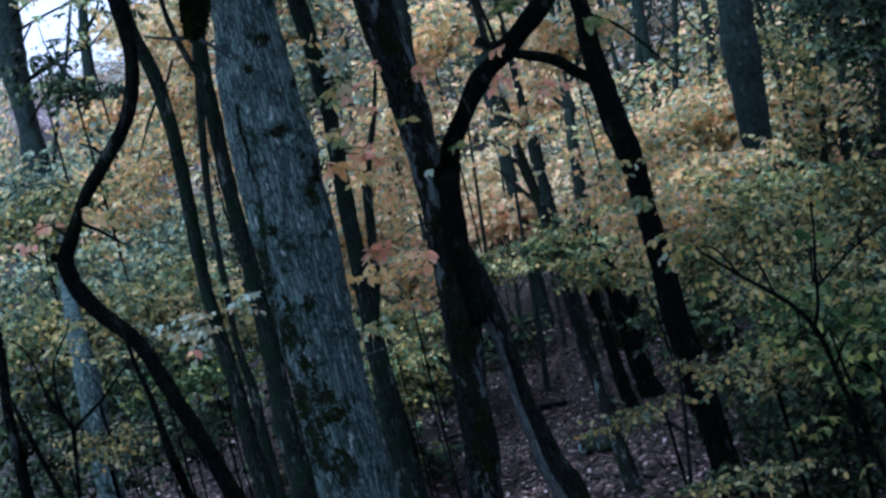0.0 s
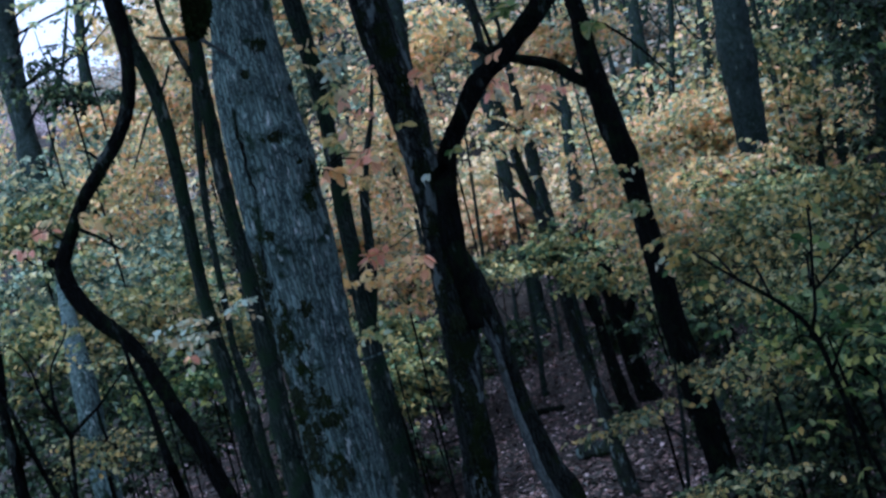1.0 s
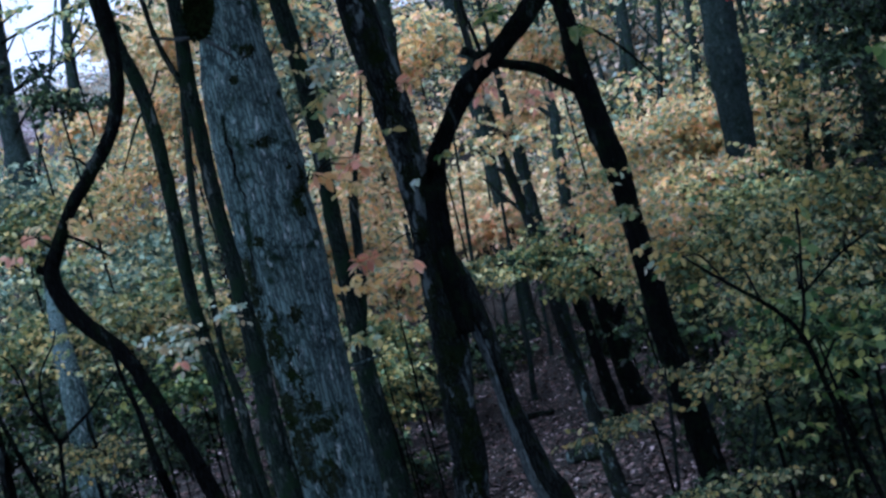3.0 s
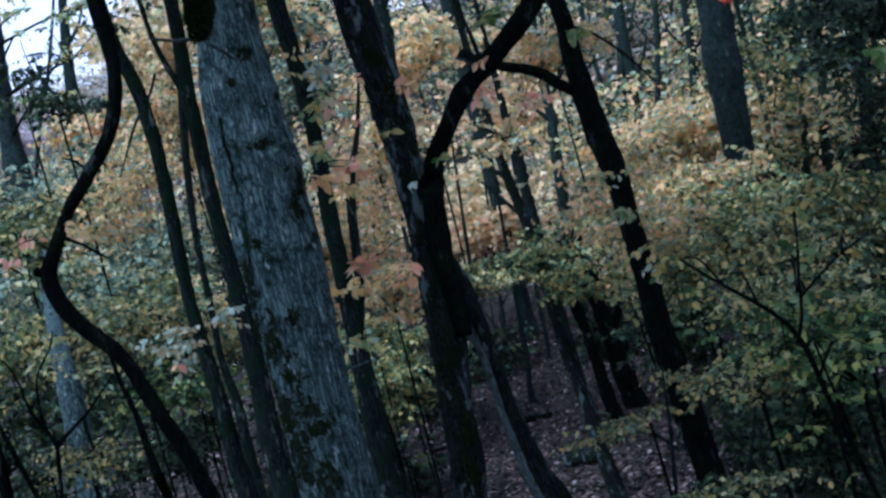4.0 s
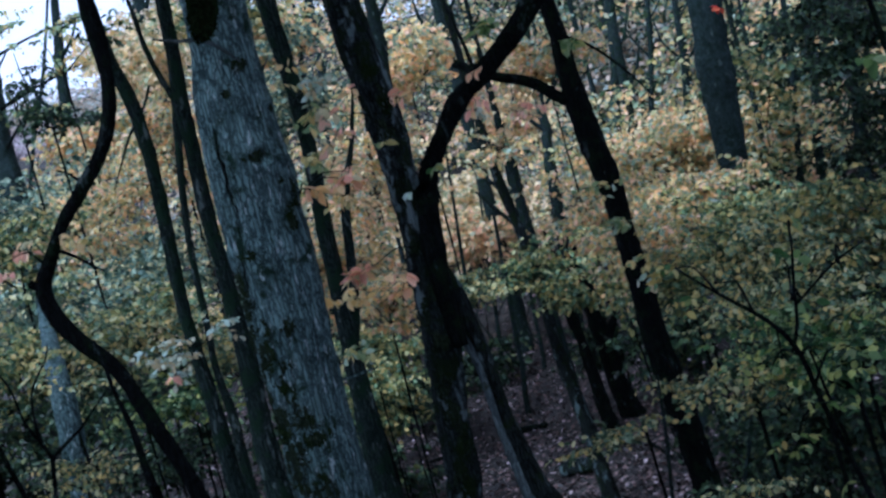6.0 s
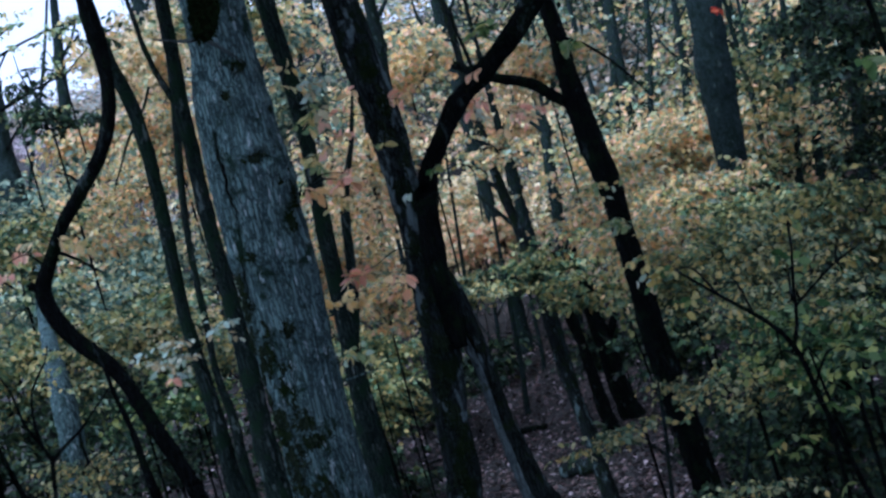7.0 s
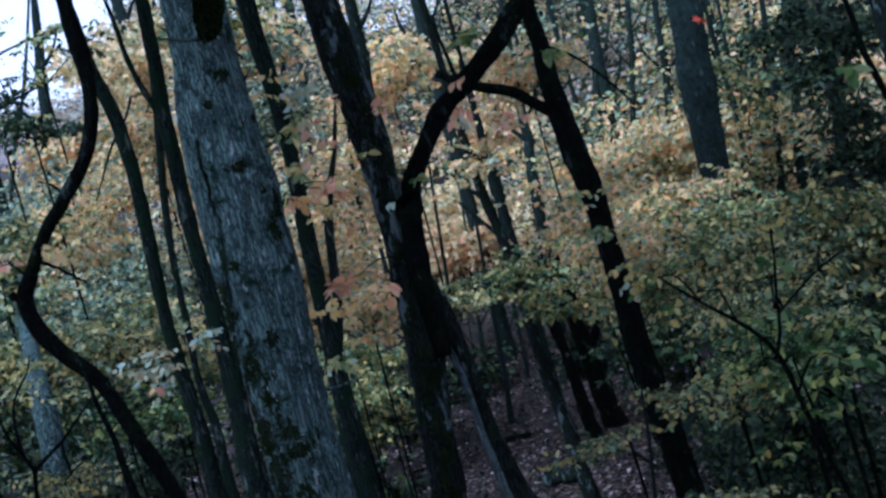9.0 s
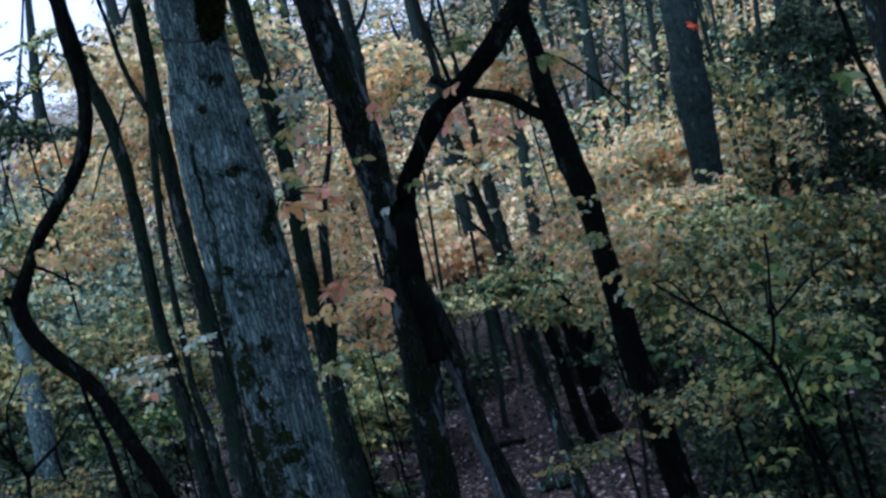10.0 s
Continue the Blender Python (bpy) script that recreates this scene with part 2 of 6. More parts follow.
def tube(path, ring, step, rough=0.0, seed=0, knots=(), cracks=()):
    """A tapered, slightly uneven limb round a path of (x, y, z, radius)."""
    q = glide(path, step)
    n = len(q)
    along = np.gradient(q[:, :3], axis=0)
    along /= np.linalg.norm(along, axis=1)[:, None]
    side = np.cross(along, (0.0, 1.0, 0.03))
    side /= np.linalg.norm(side, axis=1)[:, None]
    out = np.cross(side, along)
    a = np.arange(ring) * 2 * np.pi / ring
    run = np.concatenate([[0], np.cumsum(np.linalg.norm(np.diff(q[:, :3], axis=0), axis=1))])
    wave = np.zeros((n, ring))
    if rough:
        r0 = q[:, 3].mean()
        for i in range(n):
            for j in range(ring):
                v = Vector((math.cos(a[j]) * 2.2, math.sin(a[j]) * 2.2, run[i] / r0 * 0.35 + seed * 7.3))
                wave[i, j] = noise.noise(v) * rough + noise.noise(v * 3.1) * rough * 0.65
                if ring > 30:
                    w = Vector((math.cos(a[j]) * 9, math.sin(a[j]) * 9, run[i] / r0 * 0.9 + seed))
                    wave[i, j] += (abs(noise.noise(w)) - 0.25) * 0.16 * rough / 0.08
        facing = np.sin(a) < 0.35
        for z, u, size, depth in knots:
            angle = math.atan2(-math.sqrt(1 - u * u), -u)
            da = np.angle(np.exp(1j * (a - angle)))
            d2 = ((q[:, 2:3] - z) / (size * 0.8)) ** 2 + (da[None, :] * r0 / size) ** 2
            wave += depth * (np.exp(-d2) - 1.5 * np.exp(-d2 * 6))
        for z0, u0, z1, u1, width, depth in cracks:
            k = (q[:, 2] - z0) / (z1 - z0)
            u = u0 + (u1 - u0) * k + 0.02 * np.sin(q[:, 2] * 31) + 0.015 * np.sin(q[:, 2] * 77)
            across = np.where(facing[None, :], -np.cos(a)[None, :] - u[:, None], 9.0) * r0
            wave -= depth * np.exp(-(across / width) ** 2) * ((k > 0) & (k < 1))[:, None]
    r = q[:, 3:4] * (1 + wave)
    v = q[:, None, :3] + r[..., None] * (np.cos(a)[None, :, None] * side[:, None] + np.sin(a)[None, :, None] * out[:, None])
    v = v.reshape(-1, 3)
    i, j = np.meshgrid(np.arange(n - 1), np.arange(ring), indexing="ij")
    k = (j + 1) % ring
    f = np.stack([i * ring + j, i * ring + k, (i + 1) * ring + k, (i + 1) * ring + j], -1).reshape(-1, 4).tolist()
    f += [list(range(ring))[::-1], list(range((n - 1) * ring, n * ring))]
    return v, f


counter = [0]


def stem(parent, name, path, mat, detail=0, label="", knots=(), cracks=()):
    counter[0] += 1
    size = max(p[3] for p in path)
    ring = (8, 20, 120)[detail] if size > 0.015 else 7
    v, f = tube(path, ring, (0.12, 0.05, 0.022)[detail] if size > 0.015 else 0.05, 0.15 if detail < 2 else 0.06, counter[0], knots=knots, cracks=cracks)
    return part(name, v, f, mat, parent, label)


OVAL = np.array([(0, 0, 0), (0.26, 0.27, 0.06), (0.6, 0.31, 0.05), (1, 0, -0.1), (0.6, -0.31, 0.05), (0.26, -0.27, 0.06)])


def unit(v):
    return v / np.maximum(np.linalg.norm(v, axis=-1, keepdims=True), 1e-9)


def leaves_mesh(at, way, up, size, plain=False):
    """Folded pointed leaves, one island each; plain: far ones, of a single bent face."""
    side = unit(np.cross(up, way))
    up = np.cross(way, side)
    v = at[:, None] + size[:, None, None] * (OVAL[None, :, 0:1] * way[:, None] + OVAL[None, :, 1:2] * side[:, None] + OVAL[None, :, 2:3] * up[:, None])
    if plain:
        return v[:, (0, 2, 3, 4)].reshape(-1, 3), np.arange(len(at))[:, None] * 4 + np.array([0, 3, 2, 1])
    base = np.arange(len(at))[:, None] * 6
    f = np.concatenate([base + np.array([0, 3, 2, 1]), base + np.array([0, 5, 4, 3])])
    return v.reshape(-1, 3), f


def twig_prisms(a, b, r):
    """Three-sided twigs from a to b."""
    d = unit(b - a)
    s = unit(np.cross(d, np.array([0.3, 0.2, 1.0])))
    u = np.cross(d, s)
    v = []
    for k in range(3):
        o = math.cos(k * 2.094) * s + math.sin(k * 2.094) * u
        v += [a + o * r, b + o * r * 0.4]
    v = np.stack(v, 1).reshape(-1, 3)
    base = np.arange(len(a))[:, None] * 6
    f = np.concatenate([base + np.array(q) for q in ([0, 2, 3, 1], [2, 4, 5, 3], [4, 0, 1, 5])])
    return v, f


def sprays(rng, centre, radii, n, size, reach=1.0, centred=False):
    """Leaves in two rows along short twigs that spread through a crown."""
    per = 9
    k = max(1, round(n / per))
    c, rad = np.array(centre), np.array(radii)
    tufts = np.clip(rng.normal(0, 0.5, (max(4, k // 5), 3)), -1.15, 1.15)
    o = tufts[rng.integers(len(tufts), size=k)] + rng.normal(0, 0.17, (k, 3)) * (1.25, 1.1, 0.25)
    lump = np.array([noise.noise(Vector(p) * 2.1 + Vector(c.tolist())) for p in (o * rad / rad.max() * 1.6).tolist()])
    o = o * (0.82 + 0.5 * lump[:, None])
    o = c + o * rad
    d = rng.normal(size=(k, 3))
    d[:, 2] = d[:, 2] * 0.22 - 0.12
    d = unit(d)
    length = reach * size * (2.2 + 2.6 * rng.random((k, 1)))
    if centred:
        o = o - d * length * 0.5
    s = np.tile((np.arange(per) + 0.7) / per, (k, 1)) + rng.normal(0, 0.04, (k, per))
    hand = np.where(np.arange(per) % 2, 1.0, -1.0)[None, :, None]
    up = unit(np.array([0, 0, 1.0]) + rng.normal(0, 0.45, (k, 3)))
    side = unit(np.cross(up, d))
    at = o[:, None] + d[:, None] * (length[:, None] * s[..., None]) + np.array([0, 0, -0.12]) * (length[:, None] * s[..., None] ** 2)
    way = unit(d[:, None] * 0.6 + side[:, None] * hand * 0.8 + rng.normal(0, 0.32, (k, per, 3)) + np.array([0, 0, -0.45]))
    ups = unit(up[:, None] + rng.normal(0, 0.55, (k, per, 3)))
    keep = rng.random(k * per) < min(0.92, n / (k * per))
    big = size * (0.65 + 0.6 * rng.random(k * per))
    tips = o + d * length + np.array([0, 0, -0.12]) * length
    return at.reshape(-1, 3)[keep], way.reshape(-1, 3)[keep], ups.reshape(-1, 3)[keep], big[keep], o, tips


# overhead crowns, out of sight, added mainly to shade the wood below
def crown(tree, centre, radii, n, size, mat):
    counter[0] += 1
    n = int(n * 0.6)
    rng = np.random.default_rng(counter[0])
    at, way, up, big, o, tips = sprays(rng, centre, radii, n, size)
    tagged(part("crown", *leaves_mesh(at, way, up, big, True), mat, tree, "", False), kind="stuff")
    tagged(part("branchwork", *twig_prisms(o, tips, 0.004), DARK_BARK, tree, "", False), kind="stuff")
    low = np.array(centre) - (0, 0, radii[2] * 1.2)
    for i in range(5):
        e = o[rng.integers(len(o))]
        mid = (low + e) / 2 + (0, 0, 0.15)
        v, f = tube([(*low, 0.04), (*mid, 0.028), (*e, 0.01)], 7, 0.15)
        part("limb", v, f, DARK_BARK, tree)


def shrub(name, label, category, centre, radii, n, size, mat, stems=4, aside=0.0):
    """A sapling or bush: stems from the ground, limbs, twigs and a crown of single leaves."""
    counter[0] += 1
    rng = np.random.default_rng(counter[0])
    c = np.array(centre)
    gx, gy = c[0] + aside + rng.normal(0, 0.15), c[1] + 0.3 * radii[1]
    g = float(ground_height(gx, gy))
    ob = thing(name, label, category, (gx, gy, g))
    if c[1] > 9:
        n, size = int(n * 0.82), size * 1.18
    at, way, up, big, o, tips = sprays(rng, c, radii, n, size)
    above = at[:, 2] > ground_height(at[:, 0], at[:, 1]) + 0.02
    tagged(part("crown", *leaves_mesh(at[above], way[above], up[above], big[above]), mat, ob, "", False), kind="stuff")
    tagged(part("branchwork", *twig_prisms(o, tips, 0.0022), DARK_BARK, ob, "", False), kind="stuff")
    r = 0.004 + 0.003 * min(3.0, max(radii)) + 0.0015 * max(0.0, c[2] - g)
    fork = np.array([gx + (c[0] - gx) * 0.5, gy, max(g + 0.15, c[2] - radii[2] * 0.9)])
    v, f = tube([(gx, gy, g - 0.1, r * 1.3), (*((np.array([gx, gy, g]) + fork) / 2 + (rng.normal(0, 0.03), 0, 0)), r * 1.1), (*fork, r)], 8, 0.1, 0.08, counter[0])
    part("stem", v, f, DARK_BARK, ob)
    for i in range(stems):
        e = o[rng.integers(len(o))]
        mid = (fork * 0.45 + e * 0.55) + (rng.normal(0, 0.04), rng.normal(0, 0.04), 0.12 * abs(radii[2]))
        v, f = tube([(*fork, r * 0.8), (*mid, r * 0.5), (*e, r * 0.2)], 6, 0.08, 0.08, counter[0] + i)
        part("limb", v, f, DARK_BARK, ob)
    return ob


def leaf_blade():
    """One leaf, a unit long: pointed, folded along its rib and curled at the tip."""
    xs = (0.0, 0.15, 0.35, 0.55, 0.75, 0.9, 1.0)
    ws = (0.0, 0.17, 0.27, 0.28, 0.2, 0.09, 0.0)
    v, f = [], []
    for x, w in zip(xs, ws):
        curl = -0.16 * x * x
        v += [(x, w, curl + 0.25 * w), (x, 0, curl), (x, -w, curl + 0.25 * w)]
    for i in range(6):
        b = i * 3
        f += [[b, b + 1, b + 4, b + 3], [b + 1, b + 2, b + 5, b + 4]]
    return v, f


BLADES = {}


def leafy_branch(host, start, centre, radii, n, size, mat, thick=0.004):
    """A twig that leaves a trunk and forks to a spray of leaves."""
    counter[0] += 1
    rng = np.random.default_rng(counter[0] + 400)
    reach = min(1.0, max(0.3, max(radii) / (size * 2.6)))
    at, way, up, big, o, tips = sprays(rng, centre, radii, n, size, reach, True)
    s, c = np.array(start), np.array(centre)
    v, f = tube([(*s, thick * 1.5), (*((s + c) / 2 + (0, 0, 0.05)), thick * 1.1), (*c, thick * 0.6)], 6, 0.06, 0.06, counter[0])
    v2, f2 = twig_prisms(o, tips, 0.0018)
    v3, f3 = twig_prisms(np.repeat(c[None], len(o), 0), o, 0.0022)
    branch = part("leafy_branch", v, f, DARK_BARK, host)
    tagged(part("branchwork", np.vstack([v2, v3]), np.vstack([f2, f3 + len(v2)]), DARK_BARK, branch, "", False), kind="stuff")
    if n > 130:
        tagged(part("leaves", *leaves_mesh(at, way, up, big), mat, branch, "", False), kind="stuff")
        return
    if mat.name not in BLADES:
        BLADES[mat.name] = mesh_of("leaf", *leaf_blade(), mat)
    origin = np.array(host.matrix_basis.translation)
    for p, w, u, b in zip(at, way, up, big):
        side = unit(np.cross(u, w))
        u = np.cross(w, side)
        leaf = new("leaf", BLADES[mat.name])
        leaf.parent = branch
        p = p - origin
        leaf.matrix_basis = Matrix([[w[i] * b, side[i] * b, u[i] * b, p[i]] for i in range(3)] + [[0, 0, 0, 1]])


def moss_shade_patch(parent, path, z, u, wide, tall, seed, mat, name="moss_shade_patch"):
    """A dark ragged cushion that hugs a trunk: moss, and shade put in as moss."""
    q = glide(path, 0.006)
    q = q[np.abs(q[:, 2] - z) < tall * 1.7]
    angle = math.atan2(-math.sqrt(1 - u * u), -u)
    r0 = q[:, 3].mean()
    a = angle + np.linspace(-1.7, 1.7, 71) * wide / r0
    v, f, ids = [], [], {}
    for i, (x, y, h, r) in enumerate(q):
        for j, b in enumerate(a):
            e = 1 - ((h - z) / tall) ** 2 - ((b - angle) * r0 / wide) ** 2
            p = Vector((b * r0 * 24, h * 20, seed * 3.7))
            e += 1.1 * noise.noise(p) + 1.1 * noise.noise(p * 3.3) + 0.8 * noise.noise(p * 8.0) - 0.1
            if e > 0.05:
                rr = r * 1.012 + 0.014 * min(1, e) * (0.7 + noise.noise(p * 5.0))
                ids[i, j] = len(v)
                v.append((x - math.cos(b) * rr, y + math.sin(b) * rr, h))
    quads = {}
    for i, j in ids:
        quad = [(i, j), (i, j + 1), (i + 1, j + 1), (i + 1, j)]
        if all(k in ids for k in quad):
            quads[i, j] = [ids[k] for k in quad]
    best = []  # the widest unbroken cushion
    left = set(quads)
    while left:
        todo, seen = [left.pop()], []
        while todo:
            i, j = todo.pop()
            seen.append((i, j))
            for k in ((i + 1, j), (i - 1, j), (i, j + 1), (i, j - 1)):
                if k in left:
                    left.discard(k)
                    todo.append(k)
        best = max(best, seen, key=len)
    if len(best) < 6:
        return None
    f = [quads[k] for k in sorted(best)]
    used = sorted({k for q in f for k in q})
    place = {k: i for i, k in enumerate(used)}
    return part(name, np.array(v)[used], [[place[k] for k in q] for q in f], mat, parent)


def crack(parent, path, z0, u0, z1, u1, wide):
    """A dark ribbon on the bark for the shade inside a long split, wavering and pinched."""
    q = glide(path, 0.01)
    q = q[(q[:, 2] < max(z0, z1)) & (q[:, 2] > min(z0, z1))]
    v, f = [], []
    for i, (x, y, h, r) in enumerate(q):
        k = (h - z0) / (z1 - z0)
        u = u0 + (u1 - u0) * k + 0.02 * math.sin(h * 31) + 0.015 * math.sin(h * 77)
        w = wide * math.sin(math.pi * min(1, max(0, k))) ** 0.5 * (0.55 + 0.7 * abs(noise.noise(Vector((0, 3.1, h * 14)))) * 1.6)
        for side in (-1, 1):
            b = math.atan2(-math.sqrt(1 - u * u), -u) + side * w / r
            v.append((x - math.cos(b) * r * 1.004, y + math.sin(b) * r * 1.004, h))
        if i:
            f.append([2 * i - 2, 2 * i - 1, 2 * i + 1, 2 * i])
    return part("crack", np.array(v), f, DARK_BARK, parent)


# ---- the ground ----
def ramp(v, a, b):
    """0 below a, 1 above b, smooth between."""
    s = np.clip((v - a) / (b - a), 0.0, 1.0)
    return s * s * (3 - 2 * s)


def ground_height(x, y):
    """The forest floor: level under the viewer's tree, a shallow hollow ahead, then a hillside."""
    x, y = np.asarray(x, float), np.asarray(y, float)
    off = np.maximum(0.0, np.abs(x - 1.2 - 0.02 * y) - 2.2)
    side = 3.4 * (1 - np.exp(-off * 0.13)) * ramp(y, 14.0, 36.0)
    hill = 0.1 * np.clip(y - 29, 0, 12) + 0.34 * np.clip(y - 40, 0, 52) + 0.03 * np.clip(y - 92, 0, 400)
    bumps = 0.1 * np.sin(x * 0.8 + 0.5 * y) * np.sin(0.6 * y - 0.3 * x) + 0.04 * np.sin(2.1 * x + 1.0) * np.sin(1.7 * y)
    aside = -x / np.maximum(y, 1.0)
    saddle = 2.7 * ramp(aside, 0.165, 0.2) * (1 - ramp(aside, 0.32, 0.38)) * ramp(y, 55.0, 90.0)
    return side + hill - saddle + bumps * ramp(np.hypot(x, y), 1.0, 5.0)


g = np.sinh(np.linspace(-1, 1, 221) * 6.2) / np.sinh(6.2) * 900
gx, gy = np.meshgrid(g, g + 27)
gv = np.stack([gx, gy, ground_height(gx, gy)], -1).reshape(-1, 3)
n = len(g)
i, j = np.meshgrid(np.arange(n - 1), np.arange(n - 1), indexing="ij")
gf = np.stack([i * n + j, i * n + j + 1, (i + 1) * n + j + 1, (i + 1) * n + j], -1).reshape(-1, 4)
tagged(new("ground", mesh_of("ground", gv, gf, FLOOR)), "forest floor of leaf litter, darkened for shade, rising to a hillside", "ground", "", "structure")

# fallen leaves
rng = np.random.default_rng(5)
k = 100000
fy = 17 + 30 * rng.random(k) ** 1.2
fx = 1.5 + (rng.random(k) - 0.5) * (8 + fy * 0.4)
lift = 0.005 + 0.03 * rng.random(k)
at = np.stack([fx, fy, ground_height(fx, fy) + lift], -1)
way = rng.normal(size=(k, 3)) * (1, 1, 0.25)
up = unit(np.array([0, 0, 1.0]) + rng.normal(0, 0.4, (k, 3)))
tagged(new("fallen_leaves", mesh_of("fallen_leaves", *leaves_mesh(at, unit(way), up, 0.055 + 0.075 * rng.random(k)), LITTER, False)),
       "brown and mauve fallen leaves, darkened for shade, covering the ground", "leaf litter", "", "stuff")

# the wood on the hillside, too far off to count
MASSES = [  # name, leaves, count, nearest, farthest, left and right edge (degrees), height over the ground
    ("hillside_leaves", AMBER, 68000, 38, 80, -22, 18, 6.0),
    ("hillside_leaves", UMBER, 16000, 40, 65, -12, 14, 4.0),
    ("hillside_leaves", SHADE_GREEN, 20000, 42, 80, -4, 14, 7.0),
    ("hillside_leaves", YELLOWGREEN, 20000, 34, 75, -22, 24, 5.0),
    ("hillside_leaves", OLIVE, 22000, 34, 85, -22, 24, 6.0),
    ("hillside_leaves", AMBER, 11000, 34, 65, 8, 24, 4.0),
    ("hillside_leaves", SHADE_GREEN, 9000, 34, 75, 8, 24, 8.0),
    ("hillside_leaves", GOLD, 15000, 42, 54, -2.5, 6, 2.8),
    ("hillside_leaves", TEAL, 26000, 38, 90, -22, 14, 9.0),
    ("hillside_leaves", UMBER, 17000, 45, 95, -22, 8, 8.0),
    ("far_crowns", AMBER, 24000, 50, 98, -8.5, 8, 20.0),
    ("far_crowns", TEAL, 12000, 48, 98, -9.5, 8, 20.0),
    ("far_crowns", SHADE_GREEN, 18000, 46, 90, 3, 15, 18.0),
    ("far_crowns", SHADE_GREEN, 26000, 44, 90, 9, 24, 17.0),
    ("far_crowns", OLIVE, 13000, 50, 98, -24, 8, 16.0),
    ("far_crowns", UMBER, 14000, 84, 100, -9.5, 8, 13.0),
    ("far_crowns", AMBER, 10000, 82, 100, -9.5, 8, 12.0),
    ("hillside_leaves", UMBER, 9000, 81, 93, -18, -9.5, 1.0),
    ("far_crowns", UMBER, 6000, 78, 100, -24, -8.5, 4.5),
    ("hillside_leaves", HAZED, 26000, 70, 95, -20, -9.5, 0.5),
    ("hillside_leaves", AMBER, 16000, 36, 60, 7, 24, 2.5),
]
for i, (name, mat, k, near, far, left, right, high) in enumerate(MASSES):
    k = int(k * 0.95)
    rng = np.random.default_rng(11 + i)
    per = 10
    cy = near + (far - near) * rng.random(k // per) ** 1.2
    turn = np.radians(left + (right - left) * rng.random(k // per))
    cx = np.tan(turn) * cy
    cz = ground_height(cx, cy) + 0.1 + high * rng.random(k // per) ** (1.3 if high < 10 else 0.9)
    tall = np.degrees(np.arctan2(cz - 5.5, cy))
    gap = (np.degrees(turn) < -10.5 + rng.normal(0, 0.6, k // per)) & (np.degrees(turn) > -16.3) & (tall > (7.0 if near < 80 else 8.7) + rng.normal(0, 0.5, k // per))
    trail = (np.abs(cx - 1.2 - 0.02 * cy) < 2.2) & (cy < 42) & (cz < ground_height(cx, cy) + 3.2)
    lumps = np.array([noise.noise(Vector(p) * 0.3 + Vector((i, 0, 0))) for p in np.stack([cx, cy, cz * 1.8], -1).tolist()])
    clearing = (np.degrees(turn) < -14.0) & (np.degrees(turn) > -17.5) & (tall > 6.0) & (near < 70) & (rng.random(k // per) < 0.9)
    glade = (np.abs(cx - 1.1) < 2.8) & (cy < 52) & (mat is not GOLD)
    c = np.stack([cx, cy, cz], -1)[~clearing & ~glade & ((lumps > 0.04) | (near >= 70)) & ~(gap & (rng.random(k // per) < 0.93)) & ~trail]
    d = unit(rng.normal(size=(len(c), 3)) * (1, 1, 0.25))
    spread = np.linspace(-0.5, 0.5, per)[None, :, None] * d[:, None] * 1.1
    at = (c[:, None] + spread + rng.normal(0, 1, (len(c), per, 3)) * (0.2, 0.2, 0.09)).reshape(-1, 3)
    kk = len(at)
    way = unit(rng.normal(size=(kk, 3)) * (1, 1, 0.5) + (0, 0, -0.5))
    up = unit(np.array([0, -0.2, 1.0]) + rng.normal(0, 0.6, (kk, 3)))
    tagged(new(name, mesh_of(name, *leaves_mesh(at, way, up, 0.17 + 0.16 * rng.random(kk), True), mat, False)),
           "far autumn foliage massed on the hillside", "foliage", "", "stuff")

# ---- the things ----
# the trees that stand nearest
item = thing('oak_tree', 'broad grey oak with furrowed bark, mossy knots and a long crack', 'tree', (-0.886, 7, -0.015))
shape = [(-0.886, 7, -0.164, 0.261), (-0.881, 7, 1.724, 0.221), (-0.874, 7, 4.032, 0.209), (-0.871, 7, 4.372, 0.2), (-0.872, 7, 4.71, 0.198), (-0.867, 7, 5.029, 0.212), (-0.855, 7, 5.342, 0.224), (-0.858, 7, 5.632, 0.224), (-0.855, 7, 5.916, 0.224), (-0.843, 7, 6.259, 0.203), (-0.808, 7, 6.72, 0.171), (-0.731, 7, 8.384, 0.149), (-0.653, 7, 10.048, 0.126), (-0.576, 7, 11.712, 0.103)]
stem(item, "trunk", shape, GREY_BARK, 2, knots=[(5.971, 0.42, 0.105, 0.22), (6.324, -0.05, 0.061, 0.16), (5.479, -0.37, 0.068, 0.12), (4.748, -0.43, 0.105, 0.1), (4.443, 0.05, 0.098, 0.12), (5.879, 0.92, 0.077, 0.12), (5.903, 0.77, 0.061, 0.1)], cracks=[(6.179, -0.53, 5.672, -0.42, 0.014, 0.1), (5.672, -0.42, 5.261, -0.75, 0.01, 0.06)])
crack(item, shape, 6.179, -0.53, 5.672, -0.42, 0.0118)
crack(item, shape, 5.672, -0.42, 5.261, -0.75, 0.0085)
moss_shade_patch(item, shape, 5.962, 0.41, 0.089, 0.071, 1, MOSS)
moss_shade_patch(item, shape, 6.318, -0.06, 0.068, 0.061, 2, MOSS)
moss_shade_patch(item, shape, 5.477, -0.4, 0.089, 0.037, 3, MOSS)
moss_shade_patch(item, shape, 4.748, -0.43, 0.144, 0.080, 4, MOSS)
moss_shade_patch(item, shape, 4.44, 0.12, 0.135, 0.071, 5, MOSS)
moss_shade_patch(item, shape, 4.511, -0.83, 0.071, 0.095, 6, MOSS)
moss_shade_patch(item, shape, 5.864, 0.79, 0.071, 0.135, 7, MOSS)
moss_shade_patch(item, shape, 5.606, 0.72, 0.049, 0.105, 8, MOSS)
